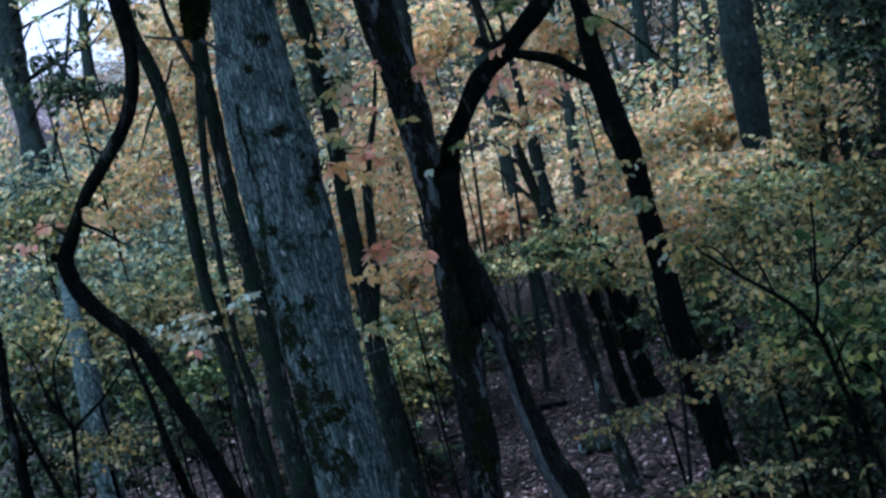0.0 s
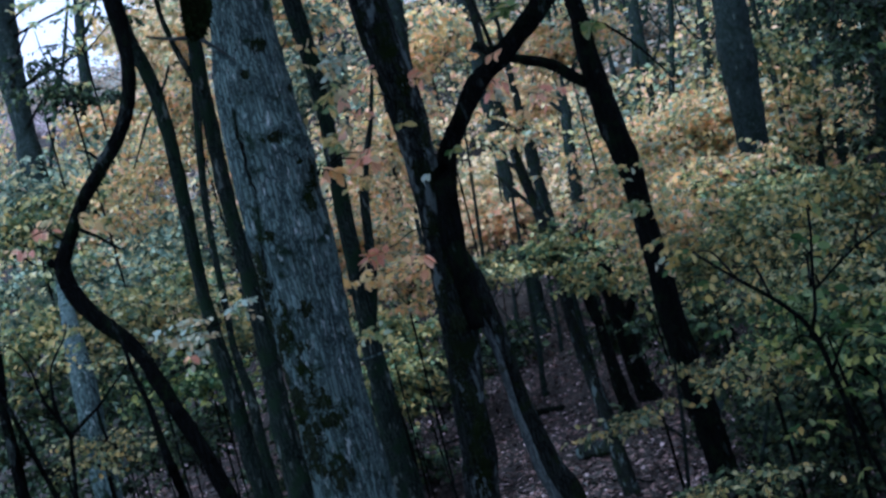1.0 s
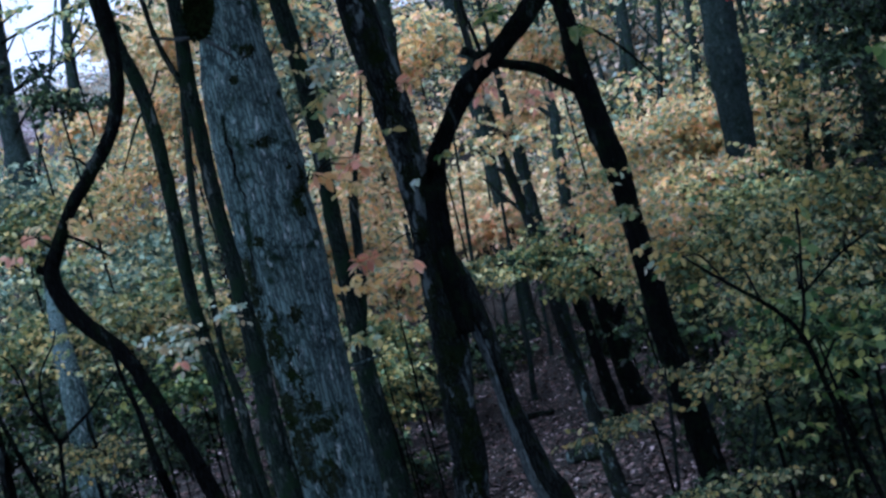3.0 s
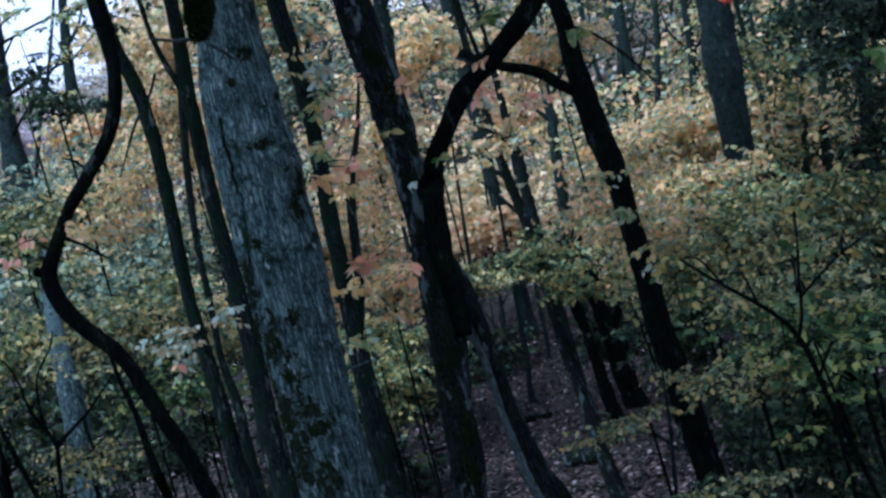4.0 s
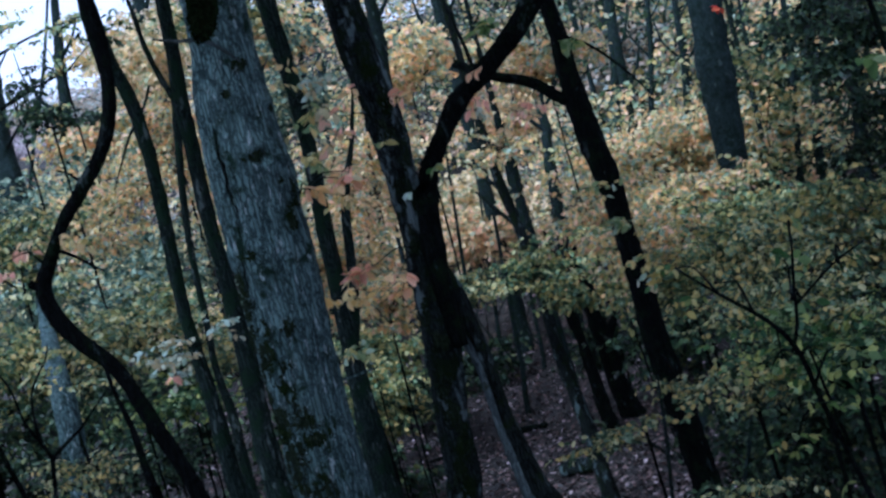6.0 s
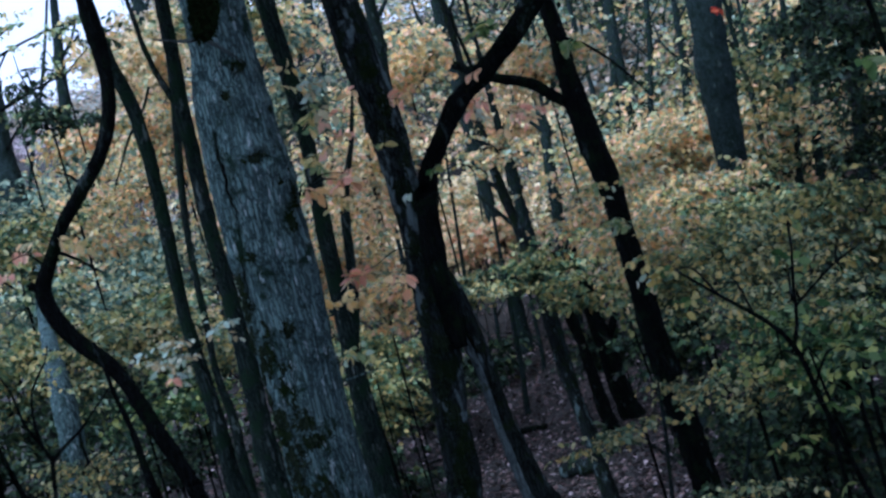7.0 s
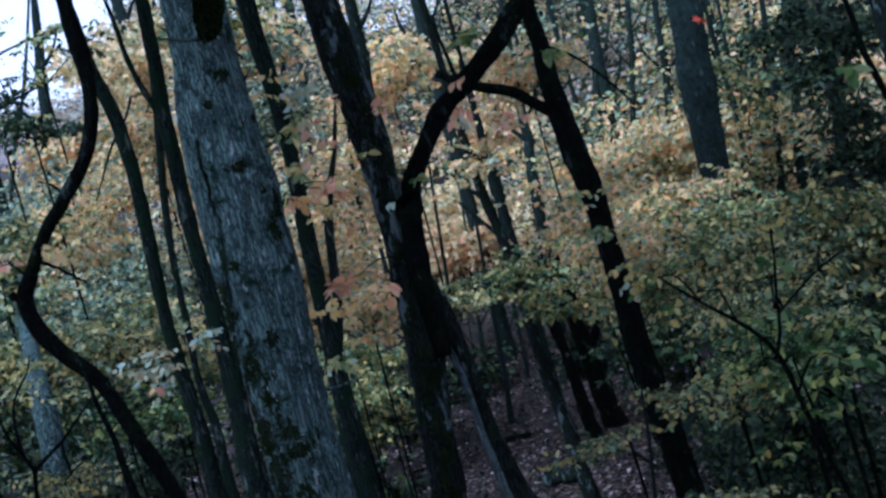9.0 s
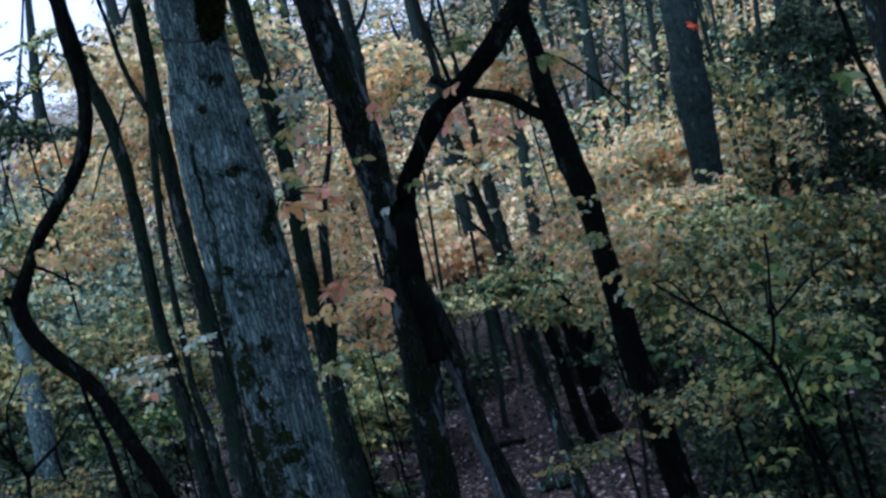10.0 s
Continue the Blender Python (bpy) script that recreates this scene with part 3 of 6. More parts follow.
moss_shade_patch(item, shape, 6.21, 0.94, 0.040, 0.031, 9, MOSS)
moss_shade_patch(item, shape, 6.468, 0.46, 0.055, 0.040, 10, MOSS)
moss_shade_patch(item, shape, 5.736, 0.93, 0.049, 0.092, 13, MOSS)
moss_shade_patch(item, shape, 4.708, -0.95, 0.049, 0.123, 14, MOSS)
moss_shade_patch(item, shape, 5.024, -0.95, 0.037, 0.105, 15, MOSS)
moss_shade_patch(item, shape, 4.602, -0.95, 0.055, 0.049, 16, MOSS)
moss_shade_patch(item, shape, 4.853, -0.29, 0.061, 0.043, 18, MOSS)
# dark patches on the lower left: moss, with that side's shade put in
moss_shade_patch(item, shape, 4.95, -0.72, 0.1, 0.22, 30, MOSS)
moss_shade_patch(item, shape, 4.62, -0.68, 0.12, 0.22, 31, MOSS)
moss_shade_patch(item, shape, 4.3, -0.72, 0.12, 0.2, 32, MOSS)
moss_shade_patch(item, shape, 5.25, -0.8, 0.07, 0.2, 33, MOSS)
moss_shade_patch(item, shape, 4.55, -0.15, 0.1, 0.1, 34, MOSS)
moss_shade_patch(item, shape, 4.15, -0.2, 0.1, 0.12, 35, MOSS)
moss_shade_patch(item, shape, 5.05, 0.1, 0.05, 0.06, 36, MOSS)
stem(item, 'twig', [(-0.669, 7, 4.69, 0.009), (-0.588, 7, 4.694, 0.007), (-0.489, 7, 4.707, 0.004)], GREY_BARK)
stem(item, 'twig', [(-0.702, 7, 6.396, 0.01), (-0.64, 7, 6.427, 0.007), (-0.591, 7, 6.492, 0.004)], GREY_BARK)
leafy_branch(item, (-0.619, 7, 5.729), (-0.552, 6.8, 5.73), (0.07, 0.07, 0.1), 10, 0.085, ORANGE)
leafy_branch(item, (-0.604, 7, 5.725), (-0.377, 7.1, 5.79), (0.11, 0.11, 0.08), 24, 0.078, PEACH)
leafy_branch(item, (-0.604, 7, 5.725), (-0.36, 7.15, 5.74), (0.1, 0.1, 0.07), 12, 0.07, ORANGE)
crown(item, (-0.576, 7, 11.412), (2.6, 2.6, 1.43), 1000, 0.27, AMBER)
item = thing('forked_tree', 'dark mossy tree forking low into two leaning stems', 'tree', (-0.637, 7.6, 0.01))
shape = [(-0.637, 7.6, -0.097, 0.134), (-0.452, 7.6, 1.557, 0.113), (-0.225, 7.6, 3.578, 0.107), (-0.181, 7.6, 3.884, 0.107), (-0.152, 7.6, 4.227, 0.1), (-0.11, 7.6, 4.565, 0.107), (-0.071, 7.6, 4.903, 0.12), (-0.062, 7.6, 5.246, 0.107), (-0.077, 7.6, 5.56, 0.094), (-0.076, 7.6, 5.766, 0.1), (-0.082, 7.6, 6.007, 0.104), (-0.103, 7.6, 6.319, 0.107), (-0.133, 7.6, 6.598, 0.107), (-0.237, 7.6, 8.093, 0.093), (-0.34, 7.6, 9.587, 0.078), (-0.444, 7.6, 11.082, 0.064)]
stem(item, "trunk", shape, TRUNK_BARK, 1)
moss_shade_patch(item, shape, 5.943, -0.18, 0.060, 0.100, 1, MOSS)
moss_shade_patch(item, shape, 6.337, -0.0, 0.067, 0.083, 2, MOSS)
moss_shade_patch(item, shape, 5.635, -0.24, 0.047, 0.047, 3, MOSS)
moss_shade_patch(item, shape, 4.26, 0.04, 0.053, 0.100, 4, MOSS)
moss_shade_patch(item, shape, 4.702, -0.04, 0.060, 0.087, 5, MOSS)
moss_shade_patch(item, shape, 4.974, -0.09, 0.073, 0.073, 6, MOSS)
moss_shade_patch(item, shape, 3.923, -0.17, 0.067, 0.080, 7, MOSS)
# the lower patches also put the dimness near the ground into moss colour
moss_shade_patch(item, shape, 4.45, -0.3, 0.07, 0.12, 20, MOSS)
moss_shade_patch(item, shape, 4.1, 0.35, 0.06, 0.13, 21, MOSS)
moss_shade_patch(item, shape, 3.75, 0.2, 0.07, 0.1, 22, MOSS)
moss_shade_patch(item, shape, 4.85, -0.5, 0.05, 0.11, 23, MOSS)
moss_shade_patch(item, shape, 5.3, -0.45, 0.05, 0.12, 24, MOSS)
moss_shade_patch(item, shape, 6.15, 0.4, 0.05, 0.12, 25, MOSS)
moss_shade_patch(item, shape, 5.8, 0.5, 0.04, 0.1, 26, MOSS)
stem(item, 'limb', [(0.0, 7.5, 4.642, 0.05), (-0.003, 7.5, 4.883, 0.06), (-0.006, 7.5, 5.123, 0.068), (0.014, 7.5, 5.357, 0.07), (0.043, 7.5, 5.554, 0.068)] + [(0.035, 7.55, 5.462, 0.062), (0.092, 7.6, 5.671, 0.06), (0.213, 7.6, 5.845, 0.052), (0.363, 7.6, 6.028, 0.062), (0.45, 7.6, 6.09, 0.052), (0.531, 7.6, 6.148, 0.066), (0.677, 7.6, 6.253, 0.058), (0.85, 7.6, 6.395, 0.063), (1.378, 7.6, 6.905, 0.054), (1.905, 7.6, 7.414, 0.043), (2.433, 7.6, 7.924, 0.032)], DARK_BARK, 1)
stem(item, 'second_leg', [(1.1, 7.6, -0.06, 0.12), (0.62, 7.6, 1.6, 0.11), (0.33, 7.6, 3.1, 0.1), (0.259, 7.6, 3.545, 0.09), (0.206, 7.6, 3.7, 0.08), (0.172, 7.6, 3.885, 0.068), (0.142, 7.6, 4.068, 0.058), (0.124, 7.6, 4.248, 0.053), (0.112, 7.6, 4.425, 0.054), (0.098, 7.6, 4.56, 0.058), (0.066, 7.6, 4.71, 0.066), (0.03, 7.6, 4.9, 0.075), (-0.02, 7.6, 5.08, 0.07)], PALE_BARK, 1)
stem(item, 'moss_strip', [(0.666, 7.545, 1.6, 0.088), (0.372, 7.55, 3.1, 0.08), (0.297, 7.555, 3.545, 0.072), (0.24, 7.56, 3.7, 0.064), (0.201, 7.566, 3.885, 0.054), (0.166, 7.571, 4.068, 0.046), (0.146, 7.573, 4.248, 0.042), (0.135, 7.573, 4.425, 0.043), (0.122, 7.571, 4.56, 0.046), (0.094, 7.567, 4.71, 0.053), (0.061, 7.562, 4.9, 0.06), (0.009, 7.565, 5.08, 0.056)], FORK_BARK, 1, 'dark mossy upper side')
stem(item, 'twig', [(0.502, 7.6, 6.197, 0.015), (0.488, 7.6, 6.329, 0.013), (0.467, 7.6, 6.46, 0.011), (0.464, 7.6, 6.58, 0.01)], FORK_BARK)
stem(item, 'branch', [(0.582, 7.6, 6.149, 0.023), (0.504, 7.6, 6.176, 0.023), (0.441, 7.6, 6.226, 0.026), (0.393, 7.6, 6.252, 0.026)], FORK_BARK, 1)
leafy_branch(item, (-0.088, 7.6, 6.008), (-0.309, 7.3, 6.091), (0.16, 0.16, 0.14), 36, 0.068, PEACH)
leafy_branch(item, (-0.062, 7.6, 5.246), (-0.335, 7.2, 5.243), (0.19, 0.15, 0.06), 26, 0.082, PEACH)
leafy_branch(item, (-0.071, 7.6, 5.2), (-0.216, 7.1, 5.167), (0.08, 0.08, 0.06), 12, 0.09, PEACH)
leafy_branch(item, (-0.071, 7.6, 5.145), (-0.26, 7.2, 5.03), (0.1, 0.1, 0.05), 10, 0.075, ORANGE)
leafy_branch(item, (-0.076, 7.6, 5.766), (-0.078, 7.4, 5.602), (0.05, 0.05, 0.025), 4, 0.065, PALE)
leafy_branch(item, (-0.088, 7.6, 6.008), (-0.006, 7.35, 6.109), (0.09, 0.09, 0.05), 12, 0.075, PEACH)
leafy_branch(item, (-0.1, 7.55, 6.1), (-0.13, 7.4, 5.98), (0.05, 0.05, 0.09), 6, 0.065, OLIVELEAF)
leafy_branch(item, (0.363, 7.6, 6.028), (0.45, 7.3, 5.987), (0.09, 0.09, 0.06), 12, 0.065, PALE)
leafy_branch(item, (0.099, 7.6, 5.669), (0.115, 7.4, 5.668), (0.035, 0.035, 0.045), 4, 0.075, BIGGREEN)
leafy_branch(item, (0.742, 7.6, 6.304), (0.598, 7.2, 6.352), (0.13, 0.13, 0.06), 16, 0.085, BIGGREEN)
leafy_branch(item, (0.742, 7.6, 6.304), (0.527, 7.2, 6.146), (0.076, 0.076, 0.038), 5, 0.07, ORANGE)
crown(item, (-0.444, 7.6, 11.3), (2.4, 2.4, 1.32), 1100, 0.27, OLIVE)
item = thing('maple_tree', 'slender dark tree with a side limb reaching across', 'tree', (2.071, 12, -0.004))
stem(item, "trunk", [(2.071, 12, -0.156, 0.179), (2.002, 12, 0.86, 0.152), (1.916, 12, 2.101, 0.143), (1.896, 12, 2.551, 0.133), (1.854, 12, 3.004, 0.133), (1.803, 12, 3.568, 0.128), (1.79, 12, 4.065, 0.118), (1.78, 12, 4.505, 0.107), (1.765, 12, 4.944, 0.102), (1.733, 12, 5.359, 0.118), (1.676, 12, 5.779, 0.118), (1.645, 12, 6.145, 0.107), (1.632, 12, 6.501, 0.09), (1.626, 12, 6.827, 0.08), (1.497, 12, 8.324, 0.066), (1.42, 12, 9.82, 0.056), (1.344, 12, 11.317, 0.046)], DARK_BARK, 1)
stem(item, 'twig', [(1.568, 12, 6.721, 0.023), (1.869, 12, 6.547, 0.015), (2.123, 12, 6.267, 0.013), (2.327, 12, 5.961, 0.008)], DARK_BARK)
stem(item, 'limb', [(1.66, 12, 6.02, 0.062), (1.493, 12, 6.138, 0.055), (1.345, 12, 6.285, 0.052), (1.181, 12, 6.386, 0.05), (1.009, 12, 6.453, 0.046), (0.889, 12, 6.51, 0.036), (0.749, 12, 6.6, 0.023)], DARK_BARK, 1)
leafy_branch(item, (1.803, 12, 3.568), (1.659, 10.5, 3.557), (0.369, 0.35, 0.138), 330, 0.062, YELLOWGREEN)
leafy_branch(item, (1.78, 12, 4.505), (1.712, 11.5, 4.361), (0.081, 0.081, 0.061), 7, 0.1, PALE)
leafy_branch(item, (1.366, 12, 6.263), (1.059, 11.5, 6.064), (0.253, 0.253, 0.202), 46, 0.1, PEACH)
leafy_branch(item, (1.765, 12, 4.944), (1.588, 11.2, 4.971), (0.22, 0.2, 0.2), 70, 0.075, OLIVELEAF)
leafy_branch(item, (1.765, 12, 4.944), (1.66, 11.2, 4.6), (0.2, 0.2, 0.16), 46, 0.075, OLIVELEAF)
leafy_branch(item, (1.733, 12, 5.359), (1.63, 11.3, 5.24), (0.2, 0.2, 0.07), 34, 0.075, OLIVELEAF)
leafy_branch(item, (1.58, 12, 6.6), (1.5, 11.5, 6.58), (0.12, 0.12, 0.12), 14, 0.12, BIGGREEN)
leafy_branch(item, (1.034, 12, 6.446), (0.537, 11, 6.311), (0.338, 0.338, 0.242), 60, 0.1, PEACH)
crown(item, (1.344, 12, 11.3), (2.6, 2.6, 1.43), 2000, 0.27, YELLOWGREEN)
item = thing('crooked_tree', 'thin dark crooked trunk bent like a vine', 'tree', (-0.045, 6.2, -0.033))
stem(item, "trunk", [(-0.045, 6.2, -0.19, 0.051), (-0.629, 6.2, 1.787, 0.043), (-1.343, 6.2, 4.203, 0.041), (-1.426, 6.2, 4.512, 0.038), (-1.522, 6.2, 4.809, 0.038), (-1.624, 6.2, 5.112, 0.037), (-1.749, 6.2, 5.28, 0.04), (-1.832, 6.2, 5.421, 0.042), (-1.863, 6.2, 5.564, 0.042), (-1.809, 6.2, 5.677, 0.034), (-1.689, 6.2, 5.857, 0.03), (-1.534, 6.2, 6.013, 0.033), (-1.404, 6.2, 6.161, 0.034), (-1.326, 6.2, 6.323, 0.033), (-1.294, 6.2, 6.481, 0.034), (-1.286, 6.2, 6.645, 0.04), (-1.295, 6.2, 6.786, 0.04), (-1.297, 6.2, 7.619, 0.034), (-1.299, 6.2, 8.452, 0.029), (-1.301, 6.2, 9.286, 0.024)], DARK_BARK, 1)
stem(item, 'twig', [(-1.748, 6.2, 5.746, 0.011), (-1.665, 6.2, 5.688, 0.008), (-1.598, 6.2, 5.623, 0.007), (-1.559, 6.2, 5.593, 0.004)], DARK_BARK)
stem(item, 'twig', [(-1.536, 6.2, 6.006, 0.008), (-1.587, 6.2, 6.078, 0.007), (-1.648, 6.2, 6.113, 0.004)], DARK_BARK)
stem(item, 'stub', [(-1.854, 6.2, 5.568, 0.029), (-1.89, 6.2, 5.6, 0.021), (-1.918, 6.2, 5.621, 0.026)], DARK_BARK)
leafy_branch(item, (-1.809, 6.2, 5.677), (-1.93, 6.1, 5.757), (0.13, 0.13, 0.05), 18, 0.065, PEACH)
leafy_branch(item, (-1.689, 6.2, 5.857), (-1.66, 6.0, 5.79), (0.05, 0.05, 0.09), 10, 0.07, GOLDLEAF)
crown(item, (-1.301, 6.2, 9.5), (2.0, 2.0, 1.10), 1500, 0.27, YELLOWGREEN)
item = thing('hornbeam_tree', 'slim dark leaning trunk beside the crooked one', 'tree', (-1.419, 7.8, -0.057))
stem(item, "trunk", [(-1.419, 7.8, -0.211, 0.075), (-1.464, 7.8, 1.621, 0.063), (-1.519, 7.8, 3.861, 0.06), (-1.54, 7.8, 4.228, 0.053), (-1.54, 7.8, 4.695, 0.047), (-1.552, 7.8, 4.984, 0.043), (-1.557, 7.8, 5.271, 0.04), (-1.542, 7.8, 5.551, 0.042), (-1.519, 7.8, 5.899, 0.042), (-1.508, 7.8, 6.266, 0.042), (-1.524, 7.8, 6.533, 0.043), (-1.57, 7.8, 6.754, 0.043), (-1.601, 7.8, 6.936, 0.043), (-1.613, 7.8, 7.113, 0.043), (-1.708, 7.8, 8.106, 0.037), (-1.803, 7.8, 9.099, 0.032), (-1.898, 7.8, 10.092, 0.026)], SLIM_BARK, 1)
leafy_branch(item, (-1.545, 7.8, 4.875), (-1.404, 7.3, 5.06), (0.33, 0.3, 0.2), 125, 0.056, PALE)
leafy_branch(item, (-1.552, 7.8, 4.984), (-1.56, 7.2, 4.952), (0.108, 0.108, 0.089), 26, 0.05, PALE)
leafy_branch(item, (-1.552, 7.8, 4.984), (-1.56, 7.2, 4.93), (0.08, 0.08, 0.06), 9, 0.07, PEACH)
crown(item, (-1.898, 7.8, 10), (2.0, 2.0, 1.10), 1500, 0.27, OLIVE)
item = thing('ash_tree', 'dark thin trunk close behind the oak', 'tree', (-1.679, 10, 0.011))
stem(item, "trunk", [(-1.679, 10, -0.137, 0.138), (-1.671, 10, 1.42, 0.117), (-1.66, 10, 3.324, 0.111), (-1.664, 10, 3.742, 0.098), (-1.655, 10, 4.155, 0.089), (-1.626, 10, 4.608, 0.081), (-1.622, 10, 5.018, 0.07), (-1.616, 10, 5.381, 0.064), (-1.622, 10, 5.701, 0.06), (-1.616, 10, 6.061, 0.06), (-1.597, 10, 6.417, 0.06), (-1.586, 10, 6.729, 0.06), (-1.549, 10, 7.033, 0.055), (-1.53, 10, 7.34, 0.055), (-1.432, 10, 8.668, 0.048), (-1.334, 10, 9.996, 0.041), (-1.236, 10, 11.323, 0.033)], SLIM_BARK, 1)
stem(item, 'limb', [(-1.583, 10, 6.571, 0.03), (-1.641, 10, 6.81, 0.026), (-1.704, 10, 7.028, 0.023), (-1.745, 10, 7.262, 0.021), (-1.757, 10, 7.466, 0.019), (-1.777, 10, 7.664, 0.016), (-1.796, 10, 7.863, 0.013), (-1.815, 10, 8.062, 0.01)], SLIM_BARK, 1)
stem(item, 'twig', [(-1.787, 10, 6.938, 0.011), (-1.875, 10, 6.781, 0.011), (-2.024, 10, 6.617, 0.011), (-2.134, 10, 6.443, 0.009), (-2.261, 10, 6.228, 0.006)], SLIM_BARK)
crown(item, (-1.236, 10, 11.3), (2.4, 2.4, 1.32), 2100, 0.27, YELLOWGREEN)
item = thing('hazel_stem', 'thin dark upright stem among the leaves', 'tree', (-2.535, 14, -0.061))
stem(item, "trunk", [(-2.535, 14, -0.211, 0.075), (-2.564, 14, 1.283, 0.063), (-2.6, 14, 3.109, 0.06), (-2.585, 14, 3.816, 0.054), (-2.624, 14, 4.34, 0.042), (-2.587, 14, 4.907, 0.039), (-2.561, 14, 5.411, 0.039), (-2.526, 14, 5.847, 0.039), (-2.458, 14, 6.336, 0.042), (-2.367, 14, 6.818, 0.045), (-2.276, 14, 7.297, 0.042), (-2.176, 14, 7.952, 0.036), (-2.077, 14, 8.607, 0.031), (-1.977, 14, 9.262, 0.025)], SLIM_BARK, 0)
item = thing('beech_tree', 'dark straight trunk behind the oak, leaves about it', 'tree', (-0.899, 11, -0.051))
stem(item, "trunk", [(-0.899, 11, -0.201, 0.164), (-0.909, 11, 1.194, 0.139), (-0.92, 11, 2.898, 0.131), (-0.942, 11, 3.337, 0.117), (-0.927, 11, 3.84, 0.103), (-0.908, 11, 4.391, 0.084), (-0.879, 11, 4.886, 0.08), (-0.862, 11, 5.332, 0.075), (-0.831, 11, 5.773, 0.07), (-0.803, 11, 6.163, 0.066), (-0.789, 11, 6.555, 0.07), (-0.797, 11, 6.902, 0.07), (-0.816, 11, 7.3, 0.08), (-0.863, 11, 8.966, 0.069), (-0.91, 11, 10.631, 0.058), (-0.957, 11, 12.297, 0.048)], SLIM_BARK, 1)
stem(item, 'limb', [(-0.862, 11, 4.53, 0.052), (-0.754, 11, 4.904, 0.042), (-0.694, 11, 5.289, 0.042), (-0.648, 11, 5.576, 0.04), (-0.566, 11, 5.853, 0.033), (-0.434, 11, 6.167, 0.021), (-0.389, 11, 6.323, 0.018), (-0.343, 11, 6.48, 0.014), (-0.298, 11, 6.637, 0.011)], SLIM_BARK, 1)
leafy_branch(item, (-0.86, 11, 6.265), (-0.676, 10.5, 6.365), (0.16, 0.16, 0.22), 40, 0.085, OLIVELEAF)
leafy_branch(item, (-0.86, 11, 6.525), (-0.676, 10.5, 6.625), (0.14, 0.14, 0.16), 30, 0.085, PALE)
leafy_branch(item, (-0.86, 11, 5.984), (-0.633, 10.5, 6.084), (0.16, 0.16, 0.14), 34, 0.085, OLIVELEAF)
leafy_branch(item, (-0.86, 11, 6.775), (-0.727, 10.5, 6.875), (0.1, 0.1, 0.2), 22, 0.085, GOLDLEAF)
leafy_branch(item, (-0.86, 11, 5.665), (-0.648, 10.5, 5.765), (0.1, 0.1, 0.2), 24, 0.085, GOLDLEAF)
leafy_branch(item, (-0.86, 11, 4.771), (-0.698, 10.5, 4.871), (0.25, 0.25, 0.25), 60, 0.085, GOLDLEAF)
leafy_branch(item, (-0.86, 11, 4.401), (-0.75, 10.5, 4.501), (0.16, 0.16, 0.2), 36, 0.085, OLIVELEAF)
crown(item, (-0.957, 11, 12.5), (3, 3, 1.65), 2500, 0.27, AMBER)
item = thing('young_tree', 'thin dark trunk low by the trail', 'tree', (-1.451, 18, -0.042))
stem(item, "trunk", [(-1.451, 18, -0.192, 0.105), (-1.431, 18, 0.441, 0.089), (-1.405, 18, 1.216, 0.084), (-1.372, 18, 1.916, 0.077), (-1.366, 18, 2.414, 0.054), (-1.381, 18, 2.832, 0.038), (-1.388, 18, 3.832, 0.033), (-1.396, 18, 4.832, 0.028), (-1.404, 18, 5.832, 0.023)], DARK_BARK, 0)
item = thing('lichen_tree', 'leaning young trunk with pale lichen patches', 'tree', (1.725, 20, 0.061))
stem(item, "trunk", [(1.725, 20, -0.11, 0.145), (1.653, 20, 0.697, 0.126), (1.612, 20, 1.446, 0.113), (1.53, 20, 2.203, 0.107), (1.468, 20, 2.861, 0.095), (1.449, 20, 3.505, 0.088), (1.43, 20, 4.147, 0.082), (1.369, 20, 4.799, 0.082), (1.287, 20, 5.363, 0.082), (1.23, 20, 5.92, 0.075), (1.207, 20, 6.466, 0.070), (1.189, 20, 7.099, 0.063), (1.152, 20, 8.431, 0.055), (1.115, 20, 9.764, 0.046), (1.077, 20, 11.096, 0.038)], FORK_BARK, 1)
stem(item, 'limb', [(1.287, 20, 5.363, 0.038), (1.084, 20, 5.632, 0.03), (0.869, 20, 5.923, 0.017)], FORK_BARK, 1)
stem(item, 'limb', [(1.384, 20, 4.75, 0.038), (1.116, 20, 5.118, 0.03), (0.862, 20, 5.473, 0.017)], FORK_BARK, 1)
stem(item, 'limb', [(1.449, 20, 3.505, 0.043), (1.835, 20, 3.952, 0.034), (2.091, 20, 4.431, 0.021)], FORK_BARK, 1)
# wide unseen crown, added to shade the litter in the hollow
crown(item, (1.077, 20, 12.5), (5.0, 5.0, 2.75), 6000, 0.27, OLIVE)
leafy_branch(item, (1.287, 20, 5.363), (1.4, 19.2, 6.0), (0.95, 0.7, 0.6), 620, 0.095, AMBER)
leafy_branch(item, (1.43, 20, 4.147), (1.367, 19.2, 4.082), (0.85, 0.7, 0.45), 1100, 0.095, OLIVE)
leafy_branch(item, (1.4, 20, 4.5), (0.737, 19.4, 3.974), (0.5, 0.5, 0.25), 300, 0.09, YELLOWGREEN)
# unseen limb and crown, added to keep sun off the amber slope
stem(item, 'limb', [(1.077, 20, 10.696, 0.038), (1.277, 21.5, 12.296, 0.030), (1.6, 23.6, 14.000, 0.03)], FORK_BARK)
crown(item, (1.7, 24.0, 14.8), (3.6, 3.6, 1.8), 5200, 0.3, YELLOWGREEN)
item = thing('leaning_trunk', 'dark leaning trunk in a cluster by the trail', 'tree', (2.58, 26, 0.048))
